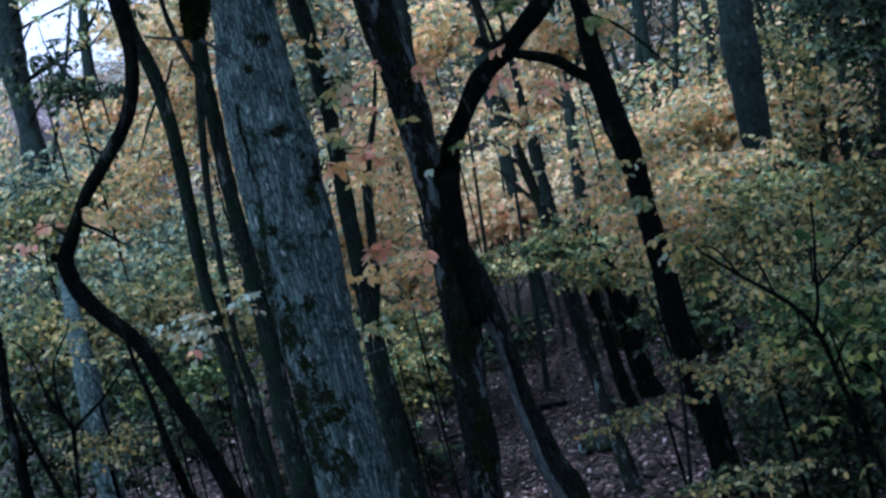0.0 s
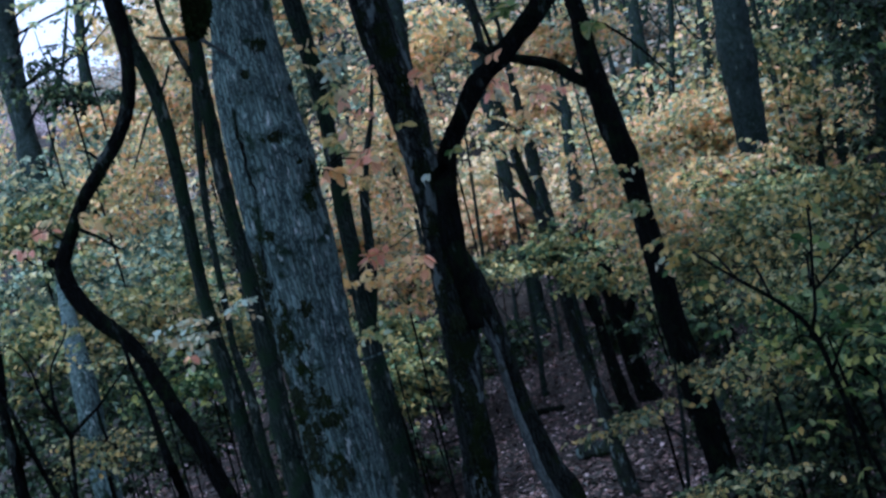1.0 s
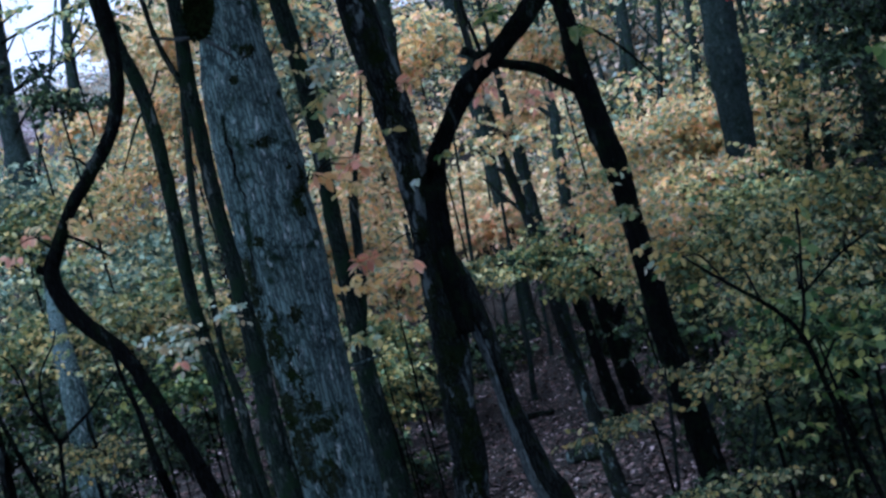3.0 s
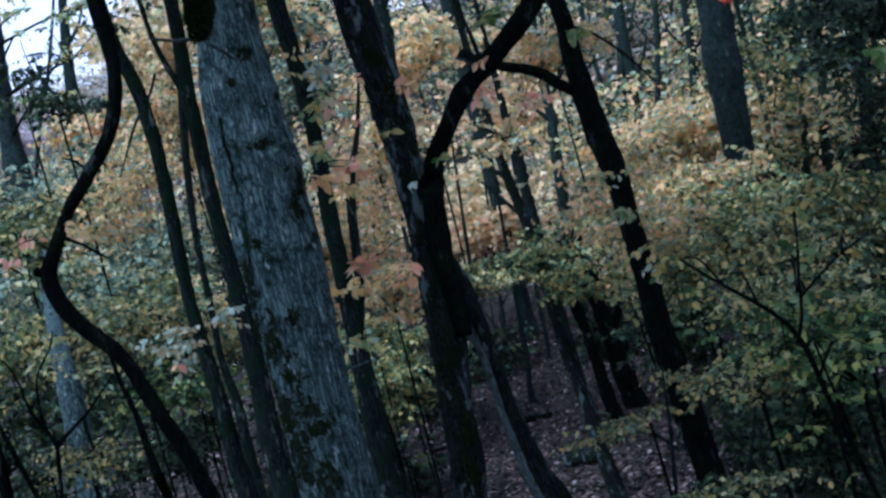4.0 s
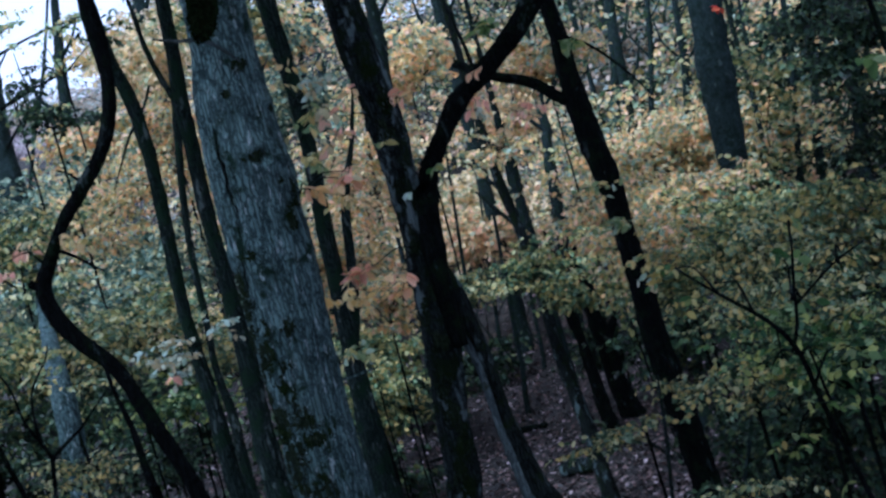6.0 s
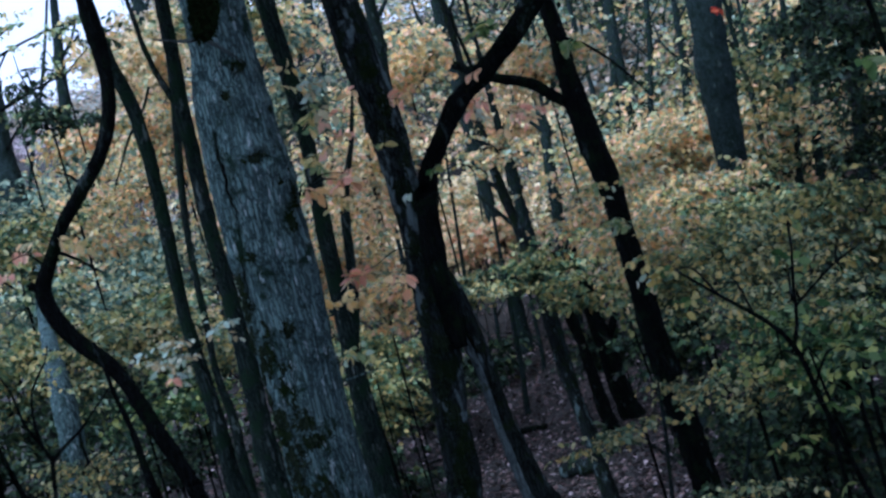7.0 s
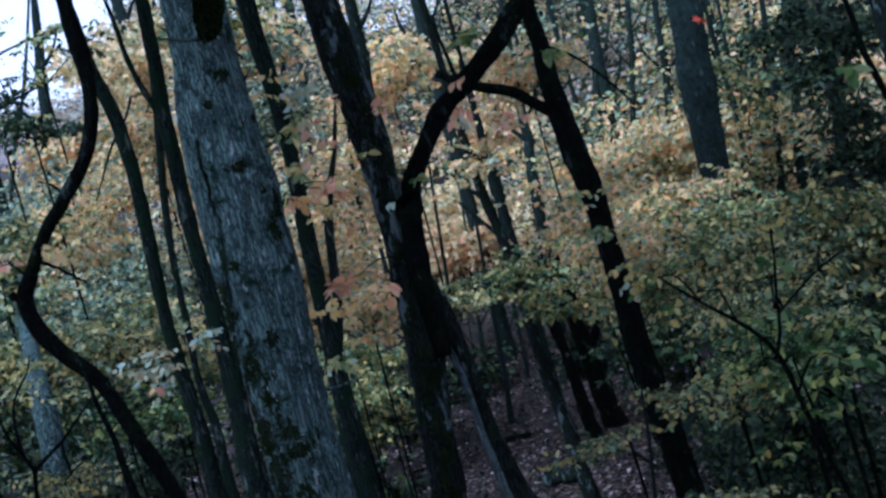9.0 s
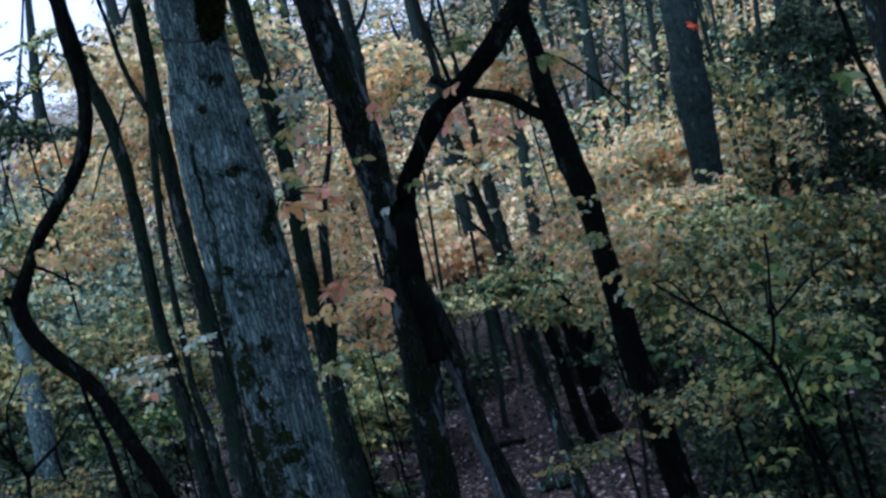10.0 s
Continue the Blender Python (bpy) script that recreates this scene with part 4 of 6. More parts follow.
stem(item, "trunk", [(2.58, 26, -0.102, 0.208), (2.551, 26, 0.291, 0.166), (2.489, 26, 1.084, 0.133), (2.435, 26, 1.813, 0.111), (2.39, 26, 2.479, 0.1), (2.353, 26, 3.144, 0.08), (2.315, 26, 3.809, 0.06), (2.277, 26, 4.474, 0.04)], DARK_BARK, 0)
stem(item, 'limb', [(2.435, 26, 1.813, 0.055), (2.284, 26, 2.388, 0.044), (2.245, 26, 2.932, 0.028)], DARK_BARK)
item = thing('leaning_trunk', 'thick black leaning trunk in a cluster by the trail', 'tree', (3.184, 27, 0.022))
stem(item, "trunk", [(3.2, 27, -0.134, 0.3), (3.1, 27, 0.4, 0.22), (3.047, 27, 0.795, 0.21), (2.982, 27, 1.616, 0.2), (2.92, 27, 2.25, 0.18), (2.874, 27, 2.914, 0.184), (2.827, 27, 3.578, 0.138), (2.781, 27, 4.242, 0.092)], DARK_BARK, 0)
stem(item, 'limb', [(2.982, 27, 1.616, 0.104), (3.337, 27, 2.203, 0.081), (3.563, 27, 2.761, 0.052)], DARK_BARK)
# trees farther off
item = thing('tall_oak', 'smooth grey far trunk rising from the bushes', 'tree', (7.055, 30, 0.991))
stem(item, "trunk", [(7.055, 30, 0.894, 0.447), (7.164, 30, 2.585, 0.379), (7.297, 30, 4.652, 0.358), (7.372, 30, 5.51, 0.358), (7.412, 30, 6.442, 0.422), (7.459, 30, 7.235, 0.409), (7.55, 30, 7.881, 0.396), (7.729, 30, 10.204, 0.343), (7.907, 30, 12.526, 0.291), (8.086, 30, 14.849, 0.238)], SLATE_BARK, 1)
crown(item, (8.086, 30, 14.549), (3.8, 3.8, 2.09), 3000, 0.27, OLIVE)
leafy_branch(item, (7.5, 30, 8.1), (7.66, 29.2, 8.051), (0.16, 0.12, 0.12), 9, 0.18, RED, 0.012)
item = thing('tall_oak', 'pale grey far trunk before the open sky', 'tree', (-9.822, 32, 2.505))
stem(item, "trunk", [(-9.822, 32, 2.328, 0.409), (-9.739, 32, 5.083, 0.347), (-9.638, 32, 8.451, 0.327), (-9.613, 32, 9.382, 0.273), (-9.578, 32, 10.453, 0.3), (-9.507, 32, 11.438, 0.341), (-9.387, 32, 12.55, 0.354), (-9.217, 32, 14.874, 0.307), (-9.048, 32, 17.198, 0.26), (-8.879, 32, 19.521, 0.213)], SLATE_BARK, 1)
crown(item, (-8.879, 32, 19.221), (3.8, 3.8, 2.09), 3000, 0.27, OLIVE)
leafy_branch(item, (-9.5, 32, 11.65), (-7.065, 31.0, 11.946), (1.0, 1.0, 0.3), 120, 0.16, OLIVELEAF, 0.03)
leafy_branch(item, (-9.5, 32, 11.92), (-8.242, 31.0, 12.216), (0.7, 0.7, 0.35), 70, 0.16, OLIVELEAF, 0.03)
leafy_branch(item, (-9.5, 32, 10.44), (-6.509, 30.0, 10.739), (0.35, 0.35, 0.6), 60, 0.16, GOLDLEAF, 0.03)
leafy_branch(item, (-9.5, 32, 10.41), (-7.396, 30.0, 10.706), (0.5, 0.5, 0.4), 36, 0.15, OLIVELEAF, 0.03)
leafy_branch(item, (-9.5, 32, 10.97), (-7.985, 29.0, 11.272), (0.15, 0.15, 0.12), 16, 0.14, OLIVELEAF, 0.03)
leafy_branch(item, (-9.5, 32, 9.5), (-7.601, 28.0, 9.665), (0.7, 0.7, 0.2), 110, 0.15, OLIVELEAF, 0.03)
item = thing('grey_trunk', 'pale bluish trunk low among green bushes', 'tree', (-4.16, 12.6, 0.0))
stem(item, "trunk", [(-4.16, 12.6, -0.15, 0.16), (-4.0, 12.6, 1.9, 0.14), (-3.931, 12.6, 3.817, 0.125), (-3.899, 12.6, 4.219, 0.12), (-3.905, 12.7, 4.609, 0.115), (-4.054, 13.2, 4.935, 0.1), (-4.399, 14.4, 5.199, 0.085), (-4.851, 16.0, 5.557, 0.07), (-5.234, 17.5, 6.099, 0.05)], GREY_BARK, 1)
leafy_branch(item, (-3.905, 12.7, 4.609), (-3.6, 12.2, 4.71), (0.25, 0.2, 0.06), 50, 0.06, OLIVELEAF)
leafy_branch(item, (-3.905, 12.7, 4.609), (-3.848, 12.2, 4.916), (0.2, 0.2, 0.1), 40, 0.06, OLIVELEAF)
leafy_branch(item, (-4.054, 13.2, 4.935), (-3.799, 12.4, 5.102), (0.3, 0.25, 0.14), 90, 0.06, OLIVELEAF)
item = thing('slender_tree', 'slender trunk standing in the hillside woods', 'tree', (10.91, 36, 2.681), 'hillside trees')
stem(item, "trunk", [(10.91, 36, 2.572, 0.161), (11.084, 36, 3.574, 0.137), (11.296, 36, 4.798, 0.129), (11.593, 36, 6.215, 0.123), (11.792, 36, 7.651, 0.11), (12.02, 36, 9.293, 0.088), (12.248, 36, 10.935, 0.066), (12.476, 36, 12.577, 0.044)], MID_BARK, 0)
stem(item, 'limb', [(11.544, 36, 6.227, 0.055), (11.095, 36, 6.907, 0.037), (10.999, 36, 7.575, 0.018)], MID_BARK)
stem(item, 'limb', [(11.792, 36, 7.651, 0.049), (12.241, 36, 8.176, 0.034), (12.556, 36, 8.815, 0.018)], MID_BARK)
item = thing('slender_tree', 'slender trunk standing in the hillside woods', 'tree', (13.115, 44, 4.848), 'hillside trees')
stem(item, "trunk", [(13.115, 44, 3.83, 0.217), (13.24, 44, 5.825, 0.206), (13.202, 44, 7.853, 0.186), (13.23, 44, 9.519, 0.148), (13.259, 44, 11.186, 0.111), (13.287, 44, 12.852, 0.074)], MID_BARK, 0)
stem(item, 'limb', [(13.159, 44, 5.846, 0.093), (12.498, 44, 6.707, 0.062), (12.382, 44, 7.525, 0.031)], MID_BARK)
stem(item, 'limb', [(13.202, 44, 7.853, 0.082), (13.752, 44, 8.496, 0.058), (14.138, 44, 9.277, 0.031)], MID_BARK)
item = thing('slender_tree', 'slender trunk standing in the hillside woods', 'tree', (8.307, 40, 2.567), 'hillside trees')
stem(item, "trunk", [(8.307, 40, 2.523, 0.157), (8.549, 40, 4.307, 0.133), (8.845, 40, 6.486, 0.125), (9.057, 40, 7.686, 0.119), (9.173, 40, 8.906, 0.107), (9.353, 40, 10.557, 0.086), (9.532, 40, 12.209, 0.064), (9.711, 40, 13.86, 0.043)], MID_BARK, 0)
stem(item, 'limb', [(9.009, 40, 7.698, 0.054), (8.547, 40, 8.443, 0.036), (8.444, 40, 9.184, 0.018)], MID_BARK)
stem(item, 'limb', [(9.173, 40, 8.906, 0.048), (9.676, 40, 9.489, 0.033), (10.03, 40, 10.197, 0.018)], MID_BARK)
item = thing('slender_tree', 'slender trunk standing in the hillside woods', 'tree', (6.712, 40, 2.027), 'hillside trees')
stem(item, "trunk", [(6.712, 40, 2.288, 0.123), (7.205, 40, 4.419, 0.104), (7.808, 40, 7.024, 0.098), (8.09, 40, 8.07, 0.094), (8.297, 40, 9.133, 0.084), (8.597, 40, 10.756, 0.067), (8.898, 40, 12.38, 0.051), (9.199, 40, 14.004, 0.034)], MID_BARK, 0)
stem(item, 'limb', [(8.053, 40, 8.08, 0.042), (7.642, 40, 8.811, 0.028), (7.54, 40, 9.551, 0.014)], MID_BARK)
stem(item, 'limb', [(8.297, 40, 9.133, 0.037), (8.8, 40, 9.715, 0.026), (9.155, 40, 10.424, 0.014)], MID_BARK)
item = thing('slender_tree', 'slender trunk standing in the hillside woods', 'tree', (8.039, 50, 5.888), 'hillside trees')
stem(item, "trunk", [(8.039, 50, 5.842, 0.252), (8.188, 50, 6.758, 0.213), (8.371, 50, 7.876, 0.201), (8.657, 50, 9.145, 0.192), (8.79, 50, 10.45, 0.173), (9.005, 50, 12.095, 0.138), (9.219, 50, 13.74, 0.104), (9.434, 50, 15.385, 0.069)], MID_BARK, 0)
stem(item, 'limb', [(8.581, 50, 9.165, 0.086), (7.921, 50, 10.117, 0.058), (7.794, 50, 11.041, 0.029)], MID_BARK)
stem(item, 'limb', [(8.79, 50, 10.45, 0.077), (9.421, 50, 11.177, 0.054), (9.866, 50, 12.062, 0.029)], MID_BARK)
item = thing('slender_tree', 'slender trunk standing in the hillside woods', 'tree', (2.344, 32, 0.34), 'hillside trees')
stem(item, "trunk", [(2.344, 32, 0.189, 0.125), (2.354, 32, 2.51, 0.106), (2.365, 32, 5.347, 0.1), (2.406, 32, 6.058, 0.095), (2.371, 32, 6.787, 0.086), (2.376, 32, 8.454, 0.069), (2.381, 32, 10.121, 0.052), (2.387, 32, 11.787, 0.034)], MID_BARK, 0)
stem(item, 'limb', [(2.368, 32, 6.068, 0.043), (2.001, 32, 6.667, 0.029), (1.922, 32, 7.263, 0.014)], MID_BARK)
stem(item, 'limb', [(2.371, 32, 6.787, 0.038), (2.779, 32, 7.257, 0.027), (3.069, 32, 7.828, 0.014)], MID_BARK)
item = thing('slender_tree', 'slender trunk standing in the hillside woods', 'tree', (3.308, 36, 0.756), 'hillside trees')
stem(item, "trunk", [(3.308, 36, 0.615, 0.201), (3.542, 36, 3.075, 0.171), (3.828, 36, 6.081, 0.161), (3.938, 36, 6.579, 0.153), (3.926, 36, 7.108, 0.138), (4.052, 36, 8.767, 0.11), (4.178, 36, 10.426, 0.083), (4.304, 36, 12.086, 0.055)], MID_BARK, 0)
stem(item, 'limb', [(3.877, 36, 6.595, 0.069), (3.372, 36, 7.292, 0.046), (3.282, 36, 7.961, 0.023)], MID_BARK)
stem(item, 'limb', [(3.926, 36, 7.108, 0.061), (4.383, 36, 7.636, 0.043), (4.708, 36, 8.277, 0.023)], MID_BARK)
item = thing('slender_tree', 'slender trunk standing in the hillside woods', 'tree', (2.105, 26, 0.051), 'hillside trees')
stem(item, "trunk", [(2.105, 26, -0.099, 0.073), (2.062, 26, 2.143, 0.062), (2.008, 26, 4.883, 0.058), (2.016, 26, 5.586, 0.055), (1.98, 26, 6.298, 0.05), (1.954, 26, 7.964, 0.04), (1.928, 26, 9.631, 0.03), (1.902, 26, 11.297, 0.02)], MID_BARK, 0)
stem(item, 'limb', [(1.994, 26, 5.591, 0.025), (1.74, 26, 6.068, 0.017), (1.676, 26, 6.552, 0.008)], MID_BARK)
stem(item, 'limb', [(1.98, 26, 6.298, 0.022), (2.312, 26, 6.68, 0.016), (2.548, 26, 7.144, 0.008)], MID_BARK)
item = thing('slender_tree', 'slender trunk standing in the hillside woods', 'tree', (5.746, 46, 3.864), 'hillside trees')
stem(item, "trunk", [(5.746, 46, 3.681, 0.129), (5.702, 46, 5.071, 0.109), (5.648, 46, 6.771, 0.103), (5.663, 46, 7.491, 0.098), (5.601, 46, 8.229, 0.088), (5.559, 46, 9.895, 0.071), (5.516, 46, 11.561, 0.053), (5.474, 46, 13.226, 0.035)], MID_BARK, 0)
stem(item, 'limb', [(5.624, 46, 7.501, 0.044), (5.173, 46, 8.34, 0.029), (5.059, 46, 9.193, 0.015)], MID_BARK)
stem(item, 'limb', [(5.601, 46, 8.229, 0.039), (6.185, 46, 8.902, 0.027), (6.598, 46, 9.72, 0.015)], MID_BARK)
item = thing('slender_tree', 'slender trunk standing in the hillside woods', 'tree', (15.338, 46, 5.896), 'hillside trees')
stem(item, "trunk", [(15.338, 46, 4.058, 0.165), (15.532, 46, 5.454, 0.157), (15.602, 46, 6.878, 0.141), (15.727, 46, 8.537, 0.113), (15.852, 46, 10.197, 0.085), (15.976, 46, 11.856, 0.056)], MID_BARK, 0)
stem(item, 'limb', [(15.47, 46, 5.47, 0.071), (14.895, 46, 6.341, 0.047), (14.771, 46, 7.196, 0.024)], MID_BARK)
stem(item, 'limb', [(15.602, 46, 6.878, 0.063), (16.176, 46, 7.551, 0.044), (16.579, 46, 8.37, 0.024)], MID_BARK)
item = thing('slender_tree', 'slender trunk standing in the hillside woods', 'tree', (9.229, 34, 2.222), 'hillside trees')
stem(item, "trunk", [(9.229, 34, 2.066, 0.095), (9.214, 34, 3.278, 0.081), (9.196, 34, 4.758, 0.076), (9.207, 34, 6.245, 0.072), (9.161, 34, 7.739, 0.065), (9.145, 34, 9.406, 0.052), (9.129, 34, 11.072, 0.039), (9.113, 34, 12.739, 0.026)], MID_BARK, 0)
stem(item, 'limb', [(9.178, 34, 6.252, 0.033), (8.841, 34, 6.872, 0.022), (8.752, 34, 7.503, 0.011)], MID_BARK)
stem(item, 'limb', [(9.161, 34, 7.739, 0.029), (9.587, 34, 8.235, 0.02), (9.886, 34, 8.839, 0.011)], MID_BARK)
item = thing('slender_tree', 'slender trunk standing in the hillside woods', 'tree', (-3.485, 36, 1.831), 'hillside trees')
stem(item, "trunk", [(-3.485, 36, 1.288, 0.081), (-2.893, 36, 5.306, 0.068), (-2.169, 36, 10.217, 0.064), (-2.093, 36, 10.559, 0.061), (-2.066, 36, 10.914, 0.055), (-1.872, 36, 12.563, 0.044), (-1.677, 36, 14.211, 0.033), (-1.483, 36, 15.86, 0.022)], MID_BARK, 0)
stem(item, 'limb', [(-2.117, 36, 10.565, 0.028), (-2.434, 36, 11.21, 0.018), (-2.518, 36, 11.873, 0.009)], MID_BARK)
stem(item, 'limb', [(-2.066, 36, 10.914, 0.025), (-1.604, 36, 11.436, 0.017), (-1.275, 36, 12.072, 0.009)], MID_BARK)
item = thing('slender_tree', 'slender trunk standing in the hillside woods', 'tree', (1.833, 36, 0.786), 'hillside trees')
stem(item, "trunk", [(1.833, 36, 0.638, 0.221), (1.853, 36, 4.514, 0.188), (1.878, 36, 9.251, 0.177), (1.947, 36, 9.715, 0.169), (1.883, 36, 10.214, 0.152), (1.89, 36, 11.88, 0.121), (1.896, 36, 13.547, 0.091), (1.903, 36, 15.214, 0.061)], MID_BARK, 0)
stem(item, 'limb', [(1.88, 36, 9.732, 0.076), (1.348, 36, 10.432, 0.051), (1.261, 36, 11.096, 0.025)], MID_BARK)
stem(item, 'limb', [(1.883, 36, 10.214, 0.067), (2.341, 36, 10.736, 0.047), (2.666, 36, 11.373, 0.025)], MID_BARK)
item = thing('slender_tree', 'slender trunk standing in the hillside woods', 'tree', (-12.381, 44, 5.31), 'hillside trees')
stem(item, "trunk", [(-12.381, 44, 4.968, 0.271), (-11.914, 44, 7.079, 0.229), (-11.345, 44, 9.66, 0.217), (-10.849, 44, 11.512, 0.206), (-10.519, 44, 13.398, 0.186), (-10.232, 44, 15.026, 0.148), (-9.945, 44, 16.653, 0.111), (-9.657, 44, 18.281, 0.074)], MID_BARK, 0)
stem(item, 'limb', [(-10.931, 44, 11.533, 0.093), (-11.573, 44, 12.39, 0.062), (-11.667, 44, 13.203, 0.031)], MID_BARK)
stem(item, 'limb', [(-10.519, 44, 13.398, 0.082), (-9.947, 44, 14.036, 0.058), (-9.536, 44, 14.812, 0.031)], MID_BARK)
item = thing('slender_tree', 'slender trunk standing in the hillside woods', 'tree', (-9.284, 36, 3.093), 'hillside trees')
stem(item, "trunk", [(-9.284, 36, 2.921, 0.121), (-9.225, 36, 3.391, 0.102), (-9.154, 36, 3.965, 0.097), (-9.048, 36, 4.513, 0.092), (-9.015, 36, 5.079, 0.083), (-8.851, 36, 6.733, 0.066), (-8.686, 36, 8.387, 0.05), (-8.521, 36, 10.041, 0.033)], MID_BARK, 0)
stem(item, 'limb', [(-9.084, 36, 4.522, 0.041), (-9.46, 36, 5.194, 0.028), (-9.538, 36, 5.871, 0.014)], MID_BARK)
stem(item, 'limb', [(-9.015, 36, 5.079, 0.037), (-8.542, 36, 5.613, 0.026), (-8.202, 36, 6.261, 0.014)], MID_BARK)
item = thing('slender_tree', 'slender trunk standing in the hillside woods', 'tree', (-0.818, 28, 0.058), 'hillside trees')
stem(item, "trunk", [(-0.818, 28, -0.252, 0.204), (-0.472, 28, 3.656, 0.173), (-0.049, 28, 8.432, 0.163), (0.061, 28, 8.967, 0.155), (0.048, 28, 9.532, 0.14), (0.166, 28, 11.193, 0.112), (0.283, 28, 12.853, 0.084), (0.401, 28, 14.513, 0.056)], MID_BARK, 0)
stem(item, 'limb', [(-0.001, 28, 8.983, 0.07), (-0.46, 28, 9.539, 0.047), (-0.527, 28, 10.055, 0.023)], MID_BARK)
stem(item, 'limb', [(0.048, 28, 9.532, 0.062), (0.406, 28, 9.939, 0.043), (0.66, 28, 10.433, 0.023)], MID_BARK)
item = thing('slender_tree', 'slender trunk standing in the hillside woods', 'tree', (7.153, 52, 6.264), 'hillside trees')
stem(item, "trunk", [(7.153, 52, 6.127, 0.131), (7.209, 52, 6.49, 0.105), (7.442, 52, 7.715, 0.1), (7.596, 52, 8.957, 0.09), (7.802, 52, 10.603, 0.072), (8.008, 52, 12.25, 0.054), (8.214, 52, 13.897, 0.036)], MID_BARK, 0)
stem(item, 'limb', [(7.403, 52, 7.725, 0.045), (6.914, 52, 8.667, 0.03), (6.784, 52, 9.632, 0.015)], MID_BARK)
stem(item, 'limb', [(7.596, 52, 8.957, 0.04), (8.254, 52, 9.717, 0.028), (8.72, 52, 10.641, 0.015)], MID_BARK)
item = thing('slender_tree', 'slender trunk standing in the hillside woods', 'tree', (0.238, 34, 0.439), 'hillside trees')
stem(item, "trunk", [(0.238, 34, 0.288, 0.095), (0.289, 34, 0.654, 0.081), (0.35, 34, 1.101, 0.076), (0.452, 34, 1.619, 0.072), (0.496, 34, 2.152, 0.065), (0.679, 34, 3.803, 0.052), (0.862, 34, 5.454, 0.039), (1.045, 34, 7.105, 0.026)], MID_BARK, 0)
stem(item, 'limb', [(0.423, 34, 1.627, 0.033), (0.09, 34, 2.257, 0.022), (0.008, 34, 2.899, 0.011)], MID_BARK)
stem(item, 'limb', [(0.496, 34, 2.152, 0.029), (0.935, 34, 2.659, 0.02), (1.247, 34, 3.275, 0.011)], MID_BARK)
item = thing('slender_tree', 'slender trunk standing in the hillside woods', 'tree', (0.965, 36, 0.69), 'hillside trees')
stem(item, "trunk", [(0.965, 36, 0.276, 0.064), (1.12, 36, 1.102, 0.061), (1.225, 36, 1.938, 0.055), (1.432, 36, 3.585, 0.044), (1.638, 36, 5.231, 0.033), (1.844, 36, 6.878, 0.022)], MID_BARK, 0)
stem(item, 'limb', [(1.095, 36, 1.108, 0.028), (0.772, 36, 1.768, 0.018), (0.684, 36, 2.448, 0.009)], MID_BARK)
stem(item, 'limb', [(1.225, 36, 1.938, 0.025), (1.689, 36, 2.475, 0.017), (2.019, 36, 3.127, 0.009)], MID_BARK)
item = thing('slender_tree', 'slender trunk standing in the hillside woods', 'tree', (1.141, 30, 0.112), 'hillside trees')
stem(item, "trunk", [(1.141, 30, -0.037, 0.084), (1.169, 30, 0.233, 0.071), (1.202, 30, 0.561, 0.067), (1.296, 30, 1.226, 0.064), (1.338, 30, 1.902, 0.058), (1.472, 30, 3.56, 0.046), (1.607, 30, 5.218, 0.035), (1.741, 30, 6.876, 0.023)], MID_BARK, 0)
stem(item, 'limb', [(1.27, 30, 1.232, 0.029), (0.975, 30, 1.79, 0.019), (0.901, 30, 2.357, 0.01)], MID_BARK)
stem(item, 'limb', [(1.338, 30, 1.902, 0.026), (1.725, 30, 2.35, 0.018), (1.999, 30, 2.895, 0.01)], MID_BARK)
item = thing('slender_tree', 'slender trunk standing in the hillside woods', 'tree', (2.015, 34, 0.448), 'hillside trees')
stem(item, "trunk", [(2.015, 34, 0.298, 0.076), (2.02, 34, 0.357, 0.061), (2.101, 34, 1.037, 0.058), (2.135, 34, 1.728, 0.052), (2.247, 34, 3.389, 0.042), (2.359, 34, 5.05, 0.031), (2.471, 34, 6.71, 0.021)], MID_BARK, 0)
stem(item, 'limb', [(2.078, 34, 1.043, 0.026), (1.772, 34, 1.667, 0.017), (1.688, 34, 2.309, 0.009)], MID_BARK)
stem(item, 'limb', [(2.135, 34, 1.728, 0.023), (2.573, 34, 2.235, 0.016), (2.883, 34, 2.852, 0.009)], MID_BARK)
item = thing('slender_tree', 'slender trunk standing in the hillside woods', 'tree', (4.079, 24, 0.062), 'hillside trees')
stem(item, "trunk", [(4.079, 24, -0.059, 0.121), (4.177, 24, 0.771, 0.102), (4.298, 24, 1.787, 0.097), (4.386, 24, 2.203, 0.092), (4.399, 24, 2.637, 0.083), (4.499, 24, 3.437, 0.02)], MID_BARK, 0)
stem(item, 'limb', [(4.349, 24, 2.212, 0.041), (4.028, 24, 2.678, 0.028), (3.967, 24, 3.131, 0.014)], MID_BARK)
stem(item, 'limb', [(4.399, 24, 2.637, 0.037), (4.705, 24, 2.995, 0.026), (4.921, 24, 3.43, 0.014)], MID_BARK)
item = thing('slender_tree', 'slender trunk standing in the hillside woods', 'tree', (3.998, 22, -0.033), 'hillside trees')
stem(item, "trunk", [(3.998, 22, -0.172, 0.074), (4.036, 22, 0.651, 0.063), (4.081, 22, 1.657, 0.059), (4.127, 22, 2.148, 0.056), (4.127, 22, 2.651, 0.051), (4.227, 22, 3.451, 0.02)], MID_BARK, 0)
stem(item, 'limb', [(4.104, 22, 2.154, 0.025), (3.867, 22, 2.567, 0.017), (3.81, 22, 2.983, 0.008)], MID_BARK)
stem(item, 'limb', [(4.127, 22, 2.651, 0.022), (4.407, 22, 2.979, 0.016), (4.605, 22, 3.378, 0.008)], MID_BARK)
